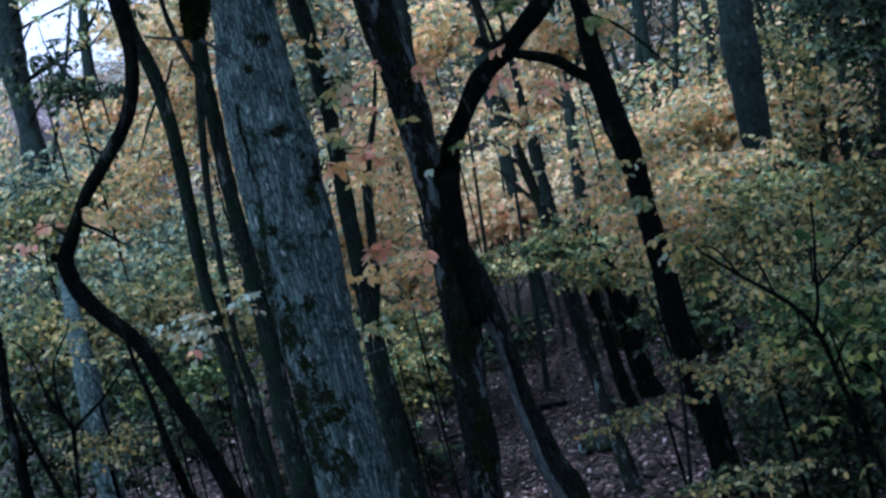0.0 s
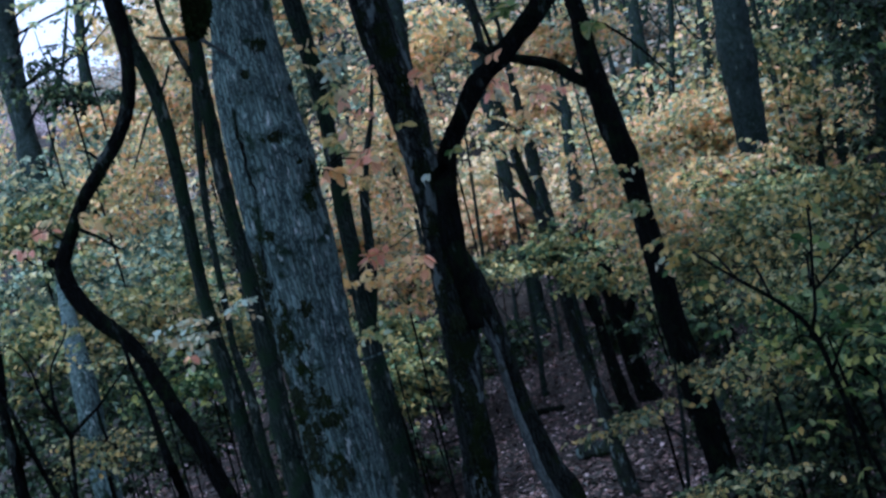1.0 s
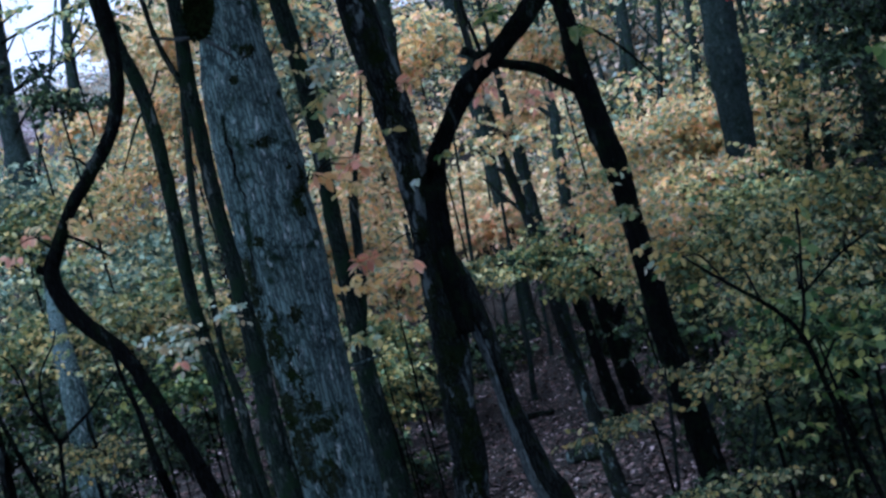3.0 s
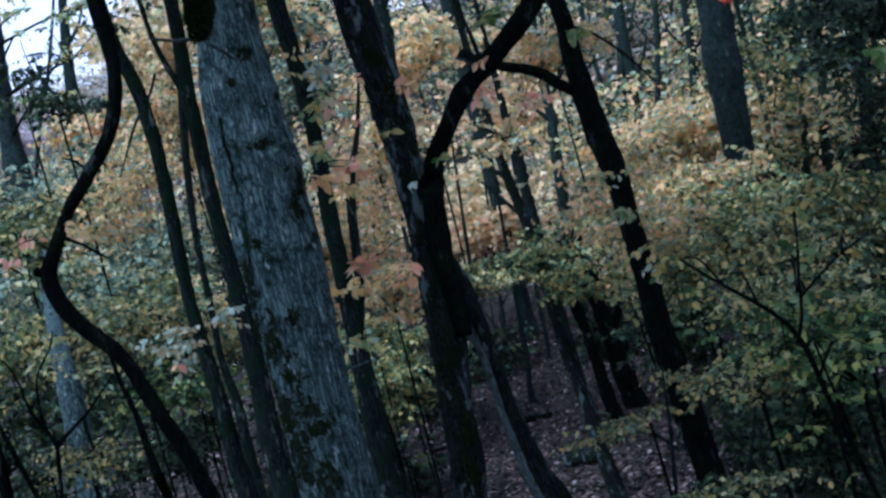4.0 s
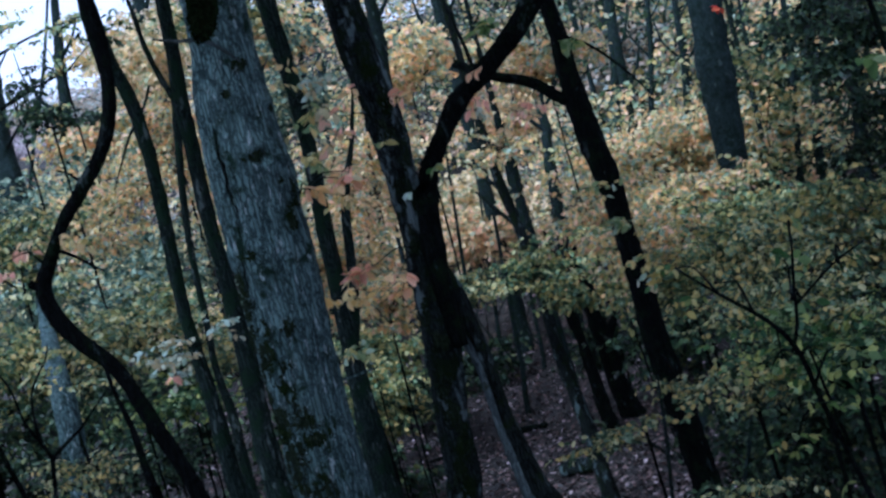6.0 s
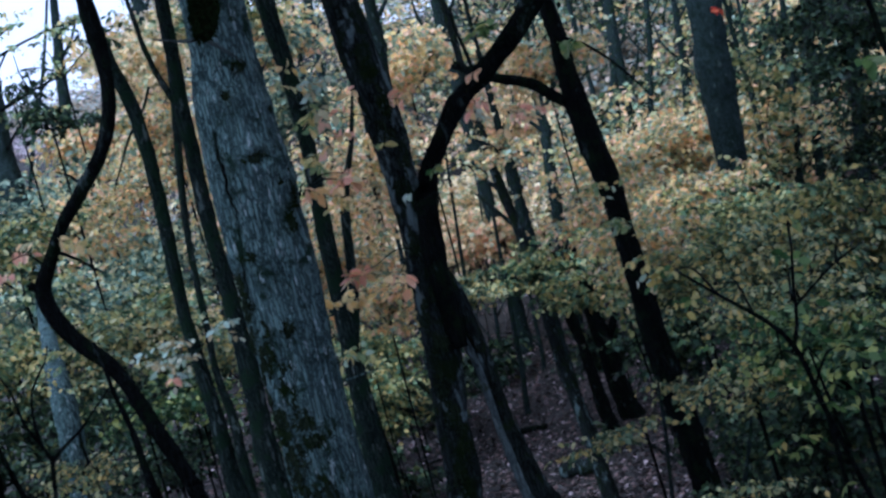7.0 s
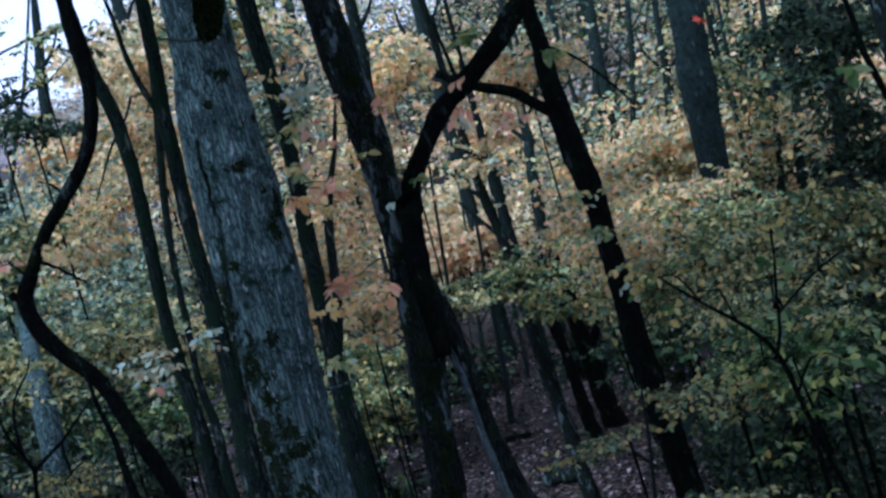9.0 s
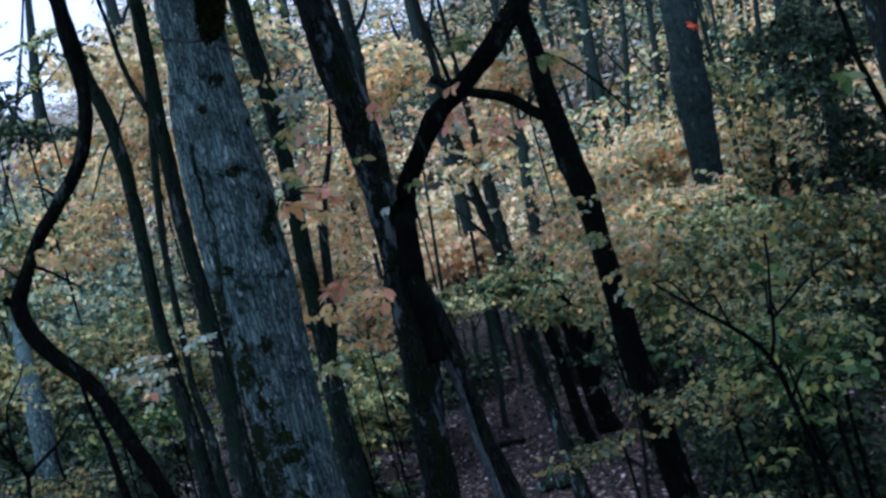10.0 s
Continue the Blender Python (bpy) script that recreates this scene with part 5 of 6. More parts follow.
item = thing('slender_tree', 'slender trunk standing in the hillside woods', 'tree', (-0.916, 32, 0.568), 'hillside trees')
stem(item, "trunk", [(-0.916, 32, 0.394, 0.107), (-0.893, 32, 1.034, 0.091), (-0.865, 32, 1.815, 0.086), (-0.81, 32, 2.46, 0.082), (-0.819, 32, 3.12, 0.074), (-0.772, 32, 4.785, 0.059), (-0.725, 32, 6.451, 0.044), (-0.678, 32, 8.117, 0.029)], MID_BARK, 0)
stem(item, 'limb', [(-0.842, 32, 2.468, 0.037), (-1.182, 32, 3.068, 0.025), (-1.259, 32, 3.671, 0.012)], MID_BARK)
stem(item, 'limb', [(-0.819, 32, 3.12, 0.033), (-0.405, 32, 3.596, 0.023), (-0.11, 32, 4.175, 0.012)], MID_BARK)
item = thing('slender_tree', 'slender trunk standing in the hillside woods', 'tree', (-1.753, 30, 0.509), 'hillside trees')
stem(item, "trunk", [(-1.753, 30, 0.282, 0.084), (-1.664, 30, 0.853, 0.071), (-1.555, 30, 1.55, 0.067), (-1.427, 30, 2.205, 0.064), (-1.349, 30, 2.871, 0.058), (-1.144, 30, 4.518, 0.046), (-0.938, 30, 6.164, 0.035), (-0.732, 30, 7.811, 0.023)], MID_BARK, 0)
stem(item, 'limb', [(-1.452, 30, 2.211, 0.029), (-1.745, 30, 2.768, 0.019), (-1.816, 30, 3.334, 0.01)], MID_BARK)
stem(item, 'limb', [(-1.349, 30, 2.871, 0.026), (-0.96, 30, 3.318, 0.018), (-0.683, 30, 3.861, 0.01)], MID_BARK)
item = thing('slender_tree', 'slender trunk standing in the hillside woods', 'tree', (16.416, 56, 9.301), 'hillside trees')
stem(item, "trunk", [(16.416, 56, 4.832, 0.15), (16.698, 56, 6.267, 0.143), (16.867, 56, 7.728, 0.129), (17.072, 56, 9.374, 0.103), (17.277, 56, 11.021, 0.077), (17.483, 56, 12.668, 0.052)], MID_BARK, 0)
stem(item, 'limb', [(16.641, 56, 6.282, 0.064), (16.038, 56, 7.316, 0.043), (15.889, 56, 8.356, 0.021)], MID_BARK)
stem(item, 'limb', [(16.867, 56, 7.728, 0.057), (17.568, 56, 8.547, 0.04), (18.06, 56, 9.543, 0.021)], MID_BARK)
item = thing('slender_tree', 'slender trunk standing in the hillside woods', 'tree', (-3.098, 44, 3.686), 'hillside trees')
stem(item, "trunk", [(-3.098, 44, 3.276, 0.148), (-2.659, 44, 6.588, 0.125), (-2.122, 44, 10.636, 0.118), (-1.976, 44, 11.385, 0.112), (-1.92, 44, 12.157, 0.101), (-1.745, 44, 13.809, 0.081), (-1.57, 44, 15.461, 0.061), (-1.394, 44, 17.113, 0.04)], MID_BARK, 0)
stem(item, 'limb', [(-2.021, 44, 11.397, 0.051), (-2.482, 44, 12.204, 0.034), (-2.585, 44, 13.015, 0.017)], MID_BARK)
stem(item, 'limb', [(-1.92, 44, 12.157, 0.045), (-1.356, 44, 12.795, 0.031), (-0.955, 44, 13.572, 0.017)], MID_BARK)
item = thing('slender_tree', 'slender trunk standing in the hillside woods', 'tree', (10.193, 56, 8.477), 'hillside trees')
stem(item, "trunk", [(10.193, 56, 7.196, 0.1), (10.376, 56, 8.78, 0.095), (10.483, 56, 10.379, 0.086), (10.604, 56, 12.039, 0.069), (10.725, 56, 13.699, 0.052), (10.846, 56, 15.358, 0.034)], MID_BARK, 0)
stem(item, 'limb', [(10.338, 56, 8.79, 0.043), (9.835, 56, 9.797, 0.029), (9.692, 56, 10.834, 0.014)], MID_BARK)
stem(item, 'limb', [(10.483, 56, 10.379, 0.038), (11.189, 56, 11.195, 0.027), (11.687, 56, 12.187, 0.014)], MID_BARK)
item = thing('slender_tree', 'slender trunk standing in the hillside woods', 'tree', (6.021, 52, 5.977), 'hillside trees')
stem(item, "trunk", [(6.021, 52, 5.947, 0.204), (6.211, 52, 7.749, 0.173), (6.444, 52, 9.953, 0.163), (6.588, 52, 10.728, 0.155), (6.61, 52, 11.534, 0.14), (6.75, 52, 13.192, 0.112), (6.89, 52, 14.849, 0.084), (7.03, 52, 16.506, 0.056)], MID_BARK, 0)
stem(item, 'limb', [(6.527, 52, 10.744, 0.07), (5.931, 52, 11.71, 0.047), (5.802, 52, 12.669, 0.023)], MID_BARK)
stem(item, 'limb', [(6.61, 52, 11.534, 0.062), (7.268, 52, 12.29, 0.043), (7.734, 52, 13.209, 0.023)], MID_BARK)
# dead saplings and bare stems close by
item = thing('bare_sapling', 'thin bare dark sapling with forked twigs', 'sapling', (-2.615, 5.2, -0.012))
stem(item, "trunk", [(-2.615, 5.2, -0.205, 0.011), (-2.225, 5.2, 2, 0.009), (-1.749, 5.2, 4.694, 0.009), (-1.729, 5.2, 4.809, 0.009), (-1.714, 5.2, 4.89, 0.009), (-1.736, 5.2, 4.967, 0.008), (-1.739, 5.2, 5.076, 0.006), (-1.715, 5.2, 5.189, 0.005), (-1.634, 5.2, 5.287, 0.004), (-1.606, 5.2, 5.352, 0.003)], DARK_BARK, 0)
stem(item, 'branch', [(-1.736, 5.2, 4.967, 0.007), (-1.781, 5.2, 5.063, 0.006), (-1.795, 5.2, 5.186, 0.005), (-1.827, 5.2, 5.278, 0.004), (-1.877, 5.2, 5.322, 0.003)], DARK_BARK)
stem(item, 'branch', [(-1.714, 5.2, 4.89, 0.009), (-1.654, 5.2, 4.934, 0.008), (-1.575, 5.2, 4.981, 0.007), (-1.506, 5.2, 5.04, 0.005), (-1.42, 5.2, 5.113, 0.003)], DARK_BARK)
stem(item, 'twig', [(-1.575, 5.2, 4.981, 0.005), (-1.58, 5.2, 4.927, 0.007), (-1.572, 5.2, 4.841, 0.004)], DARK_BARK)
item = thing('bare_sapling', 'thin bare dark stem leaning in the undergrowth', 'sapling', (-0.937, 6, -0.029))
stem(item, "trunk", [(-0.937, 6, -0.205, 0.029), (-1.202, 6, 1.836, 0.024), (-1.525, 6, 4.331, 0.023), (-1.547, 6, 4.476, 0.023), (-1.57, 6, 4.676, 0.02), (-1.579, 6, 4.845, 0.015), (-1.608, 6, 4.99, 0.012), (-1.618, 6, 5.09, 0.01), (-1.628, 6, 5.189, 0.008), (-1.638, 6, 5.288, 0.007)], DARK_BARK, 0)
item = thing('bare_sapling', 'thin bare dark stem at the edge of the bushes', 'sapling', (-1.027, 6, -0.031))
stem(item, "trunk", [(-1.027, 6, -0.244, 0.016), (-1.52, 6, 1.922, 0.014), (-2.123, 6, 4.57, 0.013), (-2.171, 6, 4.776, 0.013), (-2.21, 6, 4.953, 0.012), (-2.238, 6, 5.071, 0.01), (-2.268, 6, 5.233, 0.009), (-2.298, 6, 5.395, 0.007), (-2.328, 6, 5.558, 0.006)], DARK_BARK, 0)
item = thing('bare_sapling', 'stout dark stem low in the undergrowth', 'sapling', (-2.833, 7, -0.113))
stem(item, "trunk", [(-2.833, 7, -0.269, 0.045), (-2.747, 7, 1.858, 0.038), (-2.642, 7, 4.457, 0.036), (-2.631, 7, 4.649, 0.033), (-2.624, 7, 4.906, 0.03), (-2.579, 7, 5.151, 0.024), (-2.565, 7, 5.317, 0.021), (-2.551, 7, 5.483, 0.017), (-2.537, 7, 5.649, 0.014)], DARK_BARK, 0)
item = thing('arching_shrub', 'arching dark stem with green leaves along it', 'shrub', (2.245, 4.6, -0.093))
stem(item, "trunk", [(2.245, 4.6, -0.185, 0.012), (1.817, 4.6, 1.722, 0.01), (1.294, 4.6, 4.052, 0.01), (1.249, 4.6, 4.256, 0.01), (1.208, 4.6, 4.436, 0.01), (1.178, 4.6, 4.612, 0.01), (1.131, 4.6, 4.719, 0.009), (1.049, 4.6, 4.814, 0.008), (0.947, 4.6, 4.908, 0.006), (0.814, 4.6, 5.043, 0.004)], DARK_BARK, 0)
stem(item, 'branch', [(1.153, 4.6, 4.64, 0.008), (1.193, 4.6, 4.735, 0.007), (1.212, 4.6, 4.856, 0.006), (1.244, 4.6, 5.015, 0.004)], DARK_BARK)
stem(item, 'branch', [(1.201, 4.6, 4.796, 0.005), (1.289, 4.6, 4.857, 0.005), (1.386, 4.6, 4.915, 0.004), (1.497, 4.6, 4.96, 0.004)], DARK_BARK)
stem(item, 'branch', [(1.268, 4.6, 4.251, 0.007), (1.243, 4.6, 4.406, 0.006), (1.227, 4.6, 4.515, 0.005), (1.212, 4.6, 4.625, 0.004)], DARK_BARK)
leafy_branch(item, (1.178, 4.6, 4.612), (1.269, 4.7, 4.555), (0.175, 0.175, 0.103), 38, 0.048, BIGGREEN)
leafy_branch(item, (1.196, 4.6, 4.818), (1.278, 4.8, 4.912), (0.105, 0.105, 0.126), 26, 0.048, BIGGREEN)
leafy_branch(item, (1.243, 4.6, 4.406), (1.285, 4.7, 4.356), (0.124, 0.124, 0.165), 26, 0.045, BIGGREEN)
leafy_branch(item, (1.049, 4.6, 4.814), (1.128, 5.2, 4.87), (0.206, 0.206, 0.055), 30, 0.043, YELLOWLEAF)
leafy_branch(item, (1.244, 4.6, 5.015), (1.425, 5.2, 5.029), (0.206, 0.206, 0.055), 30, 0.043, YELLOWLEAF)
leafy_branch(item, (1.386, 4.6, 4.915), (1.533, 5, 4.881), (0.132, 0.132, 0.077), 26, 0.043, YELLOWLEAF)
leafy_branch(item, (0.947, 4.6, 4.908), (0.967, 5.4, 4.96), (0.166, 0.166, 0.057), 26, 0.043, YELLOWLEAF)
leafy_branch(item, (1.178, 4.6, 4.612), (1.152, 5, 4.523), (0.154, 0.154, 0.053), 26, 0.041, YELLOWLEAF)
leafy_branch(item, (1.208, 4.6, 4.436), (1.159, 5, 4.176), (0.099, 0.099, 0.048), 14, 0.039, YELLOWLEAF)
leafy_branch(item, (1.12, 4.6, 4.72), (1.085, 4.5, 4.652), (0.025, 0.025, 0.02), 2, 0.05, YELLOWLEAF)
leafy_branch(item, (1.22, 4.6, 4.3), (1.203, 4.5, 4.162), (0.02, 0.02, 0.02), 2, 0.05, YELLOWLEAF)
leafy_branch(item, (1.2, 4.6, 4.5), (1.312, 4.5, 4.632), (0.12, 0.1, 0.06), 16, 0.055, BIGGREEN)
item = thing('bare_sapling', 'thin grey stem standing by the dark tree', 'sapling', (0.044, 7, 0.011))
stem(item, "trunk", [(0.044, 7, -0.077, 0.015), (0.589, 7, 1.481, 0.013), (1.255, 7, 3.384, 0.012), (1.328, 7, 3.593, 0.012), (1.41, 7, 3.798, 0.01), (1.429, 7, 3.86, 0.009), (1.448, 7, 3.922, 0.008), (1.467, 7, 3.985, 0.006)], MID_BARK, 0)
item = thing('bare_sapling', 'thin grey stem before the leaf litter', 'sapling', (0.633, 8.5, 0.126))
stem(item, "trunk", [(0.633, 8.5, -0.065, 0.016), (0.844, 8.5, 1.385, 0.013), (1.102, 8.5, 3.158, 0.013), (1.159, 8.5, 3.498, 0.013), (1.195, 8.5, 3.802, 0.011), (1.203, 8.5, 3.867, 0.009), (1.211, 8.5, 3.933, 0.008), (1.218, 8.5, 3.999, 0.007)], MID_BARK, 0)
# undergrowth and the leafy crowns of saplings
shrub('beech_sapling', 'leafy sapling with amber leaves on the slope', 'shrub', (-5.618, 24, 6.862), (2.003, 1.602, 1.159), 4400, 0.104, AMBER, 4)
shrub('beech_sapling', 'leafy sapling with olive and yellow leaves', 'shrub', (-5.065, 16, 6.242), (0.773, 0.618, 0.562), 1760, 0.08, OLIVE, 4)
shrub('beech_sapling', 'leafy sapling with yellow-green leaves', 'shrub', (-4.62, 15, 5.172), (1.054, 0.843, 0.527), 2300, 0.07, OLIVE, 4)
shrub('beech_sapling', 'leafy sapling with bluish green leaves', 'shrub', (-4.939, 22, 5.496), (1.256, 1.005, 0.773), 4400, 0.095, TEAL, 4)
shrub('green_bush', 'dense dark green bush in shade', 'shrub', (-5.817, 20, 3.643), (1.493, 1.195, 0.703), 3520, 0.1, SHADE_GREEN, 4)
shrub('leafy_sapling', 'thin sapling with small yellow-green leaves', 'shrub', (-1.995, 6.5, 4.624), (0.257, 0.206, 0.114), 780, 0.034, YELLOWGREEN, 3)
shrub('beech_sapling', 'leafy sapling with olive leaves in shade', 'shrub', (-5.173, 15, 4.662), (0.593, 0.474, 0.593), 1540, 0.075, OLIVE, 4)
shrub('beech_sapling', 'leafy sapling with amber leaves high up', 'shrub', (-4.267, 24, 8.029), (0.632, 0.506, 0.843), 1980, 0.104, AMBER, 4)
shrub('beech_sapling', 'leafy sapling with dark leaves before the sky', 'shrub', (-5.242, 20, 8.403), (0.703, 0.562, 0.307), 572, 0.1, SHADE_GREEN, 4)
shrub('green_bush', 'low dark green undergrowth', 'shrub', (-5.436, 16, 3.035), (1.897, 1.518, 0.422), 2200, 0.08, SHADE_GREEN, 4)
shrub('beech_sapling', 'leafy sapling with golden leaves behind the trunks', 'shrub', (-1.874, 26, 4.826), (1.37, 1.096, 1.713), 5060, 0.12, AMBER, 4)
shrub('beech_sapling', 'leafy sapling with dull yellow leaves low down', 'shrub', (-1.253, 22, 3.137), (0.87, 0.696, 0.773), 2420, 0.095, OLIVE, 4)
shrub('beech_sapling', 'leafy sapling with bluish leaves high up', 'shrub', (-2.035, 28, 8.569), (0.738, 0.59, 1.353), 2420, 0.129, TEAL, 4)
shrub('beech_sapling', 'leafy sapling with bright golden leaves', 'shrub', (0.75, 38, 4.9), (1.4, 1.0, 0.8), 1500, 0.19, GOLD, 4, -1.42)
shrub('beech_sapling', 'leafy sapling with amber leaves overhead', 'shrub', (3.351, 28, 7.928), (1.599, 1.279, 0.861), 2420, 0.129, AMBER, 4)
shrub('beech_sapling', 'bank of amber leaves on the slope', 'shrub', (6.338, 33.0, 5.379), (2.5, 2.0, 1.05), 8500, 0.15, AMBER, 4)
shrub('beech_sapling', 'leafy sapling with yellow-green leaves on the slope', 'shrub', (3.505, 24, 4.503), (1.476, 1.181, 0.949), 4400, 0.104, AMBER, 4)
shrub('beech_sapling', 'wide bush of olive leaves', 'shrub', (3.986, 18, 4.32), (1.66, 1.328, 0.553), 3600, 0.07, OLIVE, 4)
shrub('beech_sapling', 'bush of yellow-green leaves', 'shrub', (2.596, 14, 4.077), (0.922, 0.738, 0.492), 2500, 0.07, OLIVE, 4)
shrub('green_bush', 'dense green bush in half shadow', 'shrub', (1.971, 7.4, 4.593), (0.553, 0.442, 0.358), 1500, 0.043, YELLOWGREEN, 4)
shrub('beech_sapling', 'olive bush catching light', 'shrub', (4.126, 14, 4.38), (0.738, 0.59, 0.369), 1980, 0.07, OLIVE, 4)
shrub('green_bush', 'broad-leaved green bush in shadow', 'shrub', (1.568, 6, 4.417), (0.369, 0.295, 0.211), 1260, 0.046, GREEN, 4)
shrub('beech_sapling', 'bush of yellow-green leaves low down', 'shrub', (1.394, 6.5, 4.167), (0.314, 0.251, 0.143), 660, 0.04, YELLOWGREEN, 4)
shrub('leafy_sapling', 'thin sapling with flat sprays of yellow leaves', 'shrub', (0.872, 8.8, 3.642), (0.29, 0.232, 0.054), 390, 0.056, YELLOWGREEN, 3, 0.43)
shrub('leafy_sapling', 'thin sapling with dull yellow leaves', 'shrub', (1.172, 6.5, 3.624), (0.343, 0.274, 0.069), 450, 0.04, YELLOWGREEN, 3)
shrub('green_bush', 'low green undergrowth in shade', 'shrub', (1.888, 8, 3.372), (0.527, 0.422, 0.281), 2400, 0.046, SHADE_GREEN, 4)
shrub('beech_sapling', 'tall sapling with dark green leaves', 'shrub', (12.478, 40, 5.905), (2.459, 1.968, 2.459), 3300, 0.22, SHADE_GREEN, 4)
shrub('beech_sapling', 'far sapling with green leaves', 'shrub', (13.849, 48, 7.567), (2.53, 2.024, 1.897), 3300, 0.264, SHADE_GREEN, 4)
shrub('beech_sapling', 'far sapling with faded amber leaves', 'shrub', (8.684, 48, 8.473), (2.951, 2.361, 1.897), 3400, 0.264, UMBER, 4)
shrub('beech_sapling', 'leafy sapling with olive leaves by the cluster of trunks', 'shrub', (1.638, 16, 4.072), (0.632, 0.506, 0.422), 1100, 0.07, OLIVE, 4, 0.91)
shrub('beech_sapling', 'leafy sapling with amber leaves high on the hill', 'shrub', (0.589, 32, 9.113), (2.249, 1.799, 0.984), 1700, 0.17, AMBER, 4)
shrub('green_bush', 'shaded bush behind the trunks', 'shrub', (3.161, 28, 1.647), (0.861, 0.689, 0.738), 1540, 0.137, SHADE_GREEN, 4, 0.74)
shrub('beech_sapling', 'leafy sapling with amber leaves among the trunks', 'shrub', (-4.428, 30, 7.481), (1.186, 0.949, 1.581), 3300, 0.13, AMBER, 4)
shrub('beech_sapling', 'leafy sapling with yellow leaves high up', 'shrub', (-5.526, 32, 10.551), (1.405, 1.124, 0.984), 2200, 0.157, GOLD, 4)
shrub('beech_sapling', 'leafy sapling with mixed yellow leaves', 'shrub', (-7.487, 32, 9.193), (0.984, 0.787, 1.124), 1980, 0.157, AMBER, 4)
shrub('beech_sapling', 'leafy sapling with yellow-green leaves near the trail', 'shrub', (0.385, 24, 3.784), (0.632, 0.506, 0.422), 1540, 0.104, YELLOWGREEN, 4, -1.16)
shrub('beech_sapling', 'leafy sapling with yellow leaves beside the oak', 'shrub', (-1.195, 18, 3.858), (0.474, 0.379, 0.395), 990, 0.07, OLIVE, 4)
shrub('green_bush', 'low dark green undergrowth in shade', 'shrub', (-4.379, 18, 3.027), (1.107, 0.885, 0.632), 2860, 0.08, SHADE_GREEN, 4)
shrub('green_bush', 'low dark green undergrowth by the crooked trunk', 'shrub', (-5.028, 14, 3.996), (0.738, 0.59, 0.553), 1980, 0.08, SHADE_GREEN, 4)
shrub('green_bush', 'dark bush behind the bare sapling', 'shrub', (-5.799, 22, 3.808), (1.449, 1.159, 0.58), 2860, 0.108, SHADE_GREEN, 4)
shrub('green_bush', 'dark undergrowth between trunks', 'shrub', (-2.278, 22, 2.291), (1.159, 0.928, 0.773), 2420, 0.108, SHADE_GREEN, 4)
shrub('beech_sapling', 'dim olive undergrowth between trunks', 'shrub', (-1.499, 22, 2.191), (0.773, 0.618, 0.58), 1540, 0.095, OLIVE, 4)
shrub('green_bush', 'dark low bush beside the dark tree', 'shrub', (3.06, 15.0, 1.755), (0.6, 0.5, 0.55), 1600, 0.08, SHADE_GREEN, 4)
shrub('green_bush', 'dark green bush at the wood edge', 'shrub', (1.861, 7, 3.842), (0.369, 0.295, 0.338), 2700, 0.05, SHADE_GREEN, 4)
shrub('green_bush', 'dark low growth on the ground', 'shrub', (1.496, 7, 3.387), (0.584, 0.467, 0.184), 2100, 0.043, SHADE_GREEN, 4)
shrub('green_bush', 'dark bush behind slim trunks', 'shrub', (3.283, 20, 2.483), (0.966, 0.773, 0.703), 2860, 0.1, SHADE_GREEN, 4)
shrub('beech_sapling', 'olive sapling above the dark bush', 'shrub', (1.998, 8.6, 4.208), (0.491, 0.393, 0.227), 1500, 0.043, OLIVE, 4)
shrub('beech_sapling', 'bluish green sapling in the distance', 'shrub', (-7.198, 24, 7.271), (0.949, 0.759, 0.632), 1980, 0.118, TEAL, 4)
shrub('beech_sapling', 'yellow-green sapling beside the crooked trunk', 'shrub', (-3.62, 14, 4.918), (0.676, 0.541, 0.369), 1980, 0.07, YELLOWGREEN, 4)
item = thing('curving_tree', 'thin dark curving stem at the wood edge', 'tree', (4.25, 8, -0.05))
stem(item, "trunk", [(4.25, 8, -0.136, 0.034), (3.811, 8, 2.005, 0.029), (3.275, 8, 4.623, 0.027), (3.176, 8, 5.118, 0.026), (3.099, 8, 5.479, 0.024), (3.04, 8, 5.727, 0.022), (3.03, 8, 5.908, 0.02), (2.998, 8, 6.147, 0.017), (2.957, 8, 6.645, 0.015), (2.917, 8, 7.142, 0.012), (2.877, 8, 7.64, 0.01)], DARK_BARK, 0)
leafy_branch(item, (3.05, 8, 5.8), (2.862, 7.8, 5.683), (0.1, 0.1, 0.07), 10, 0.11, BIGGREEN)
shrub('green_bush', 'dark green bush past the arching stem', 'shrub', (2.883, 8.5, 3.833), (0.336, 0.269, 0.448), 2700, 0.046, SHADE_GREEN, 4)
shrub('beech_sapling', 'olive sapling at the wood edge', 'shrub', (4.887, 14, 3.866), (0.553, 0.443, 0.676), 2640, 0.075, OLIVE, 4)
shrub('beech_sapling', 'dark green sapling at the wood edge', 'shrub', (10.166, 28, 4.408), (1.107, 0.885, 1.476), 2640, 0.137, SHADE_GREEN, 4)
shrub('green_bush', 'dark growth low at the wood edge', 'shrub', (4.311, 14, 1.451), (0.615, 0.492, 0.676), 1760, 0.08, SHADE_GREEN, 4)
item = thing('ivy_tree', 'dark mossy trunk at the edge of the wood', 'tree', (7.894, 18, 0.4))
stem(item, "trunk", [(7.894, 18, 0.2, 0.2), (7.644, 18, 2.2, 0.18), (7.394, 18.0, 2.576, 0.16), (7.348, 18.0, 4.002, 0.16), (7.302, 18.0, 5.42, 0.16), (7.271, 18.0, 6.253, 0.16), (7.277, 18.0, 6.908, 0.16), (7.284, 18.0, 7.726, 0.13)], FORK_BARK, 1)
shrub('green_bush', 'dark green sapling high at the wood edge', 'shrub', (8.969, 24.0, 6.698), (1.2, 1.0, 0.8), 2000, 0.12, SHADE_GREEN, 4, 2.5)
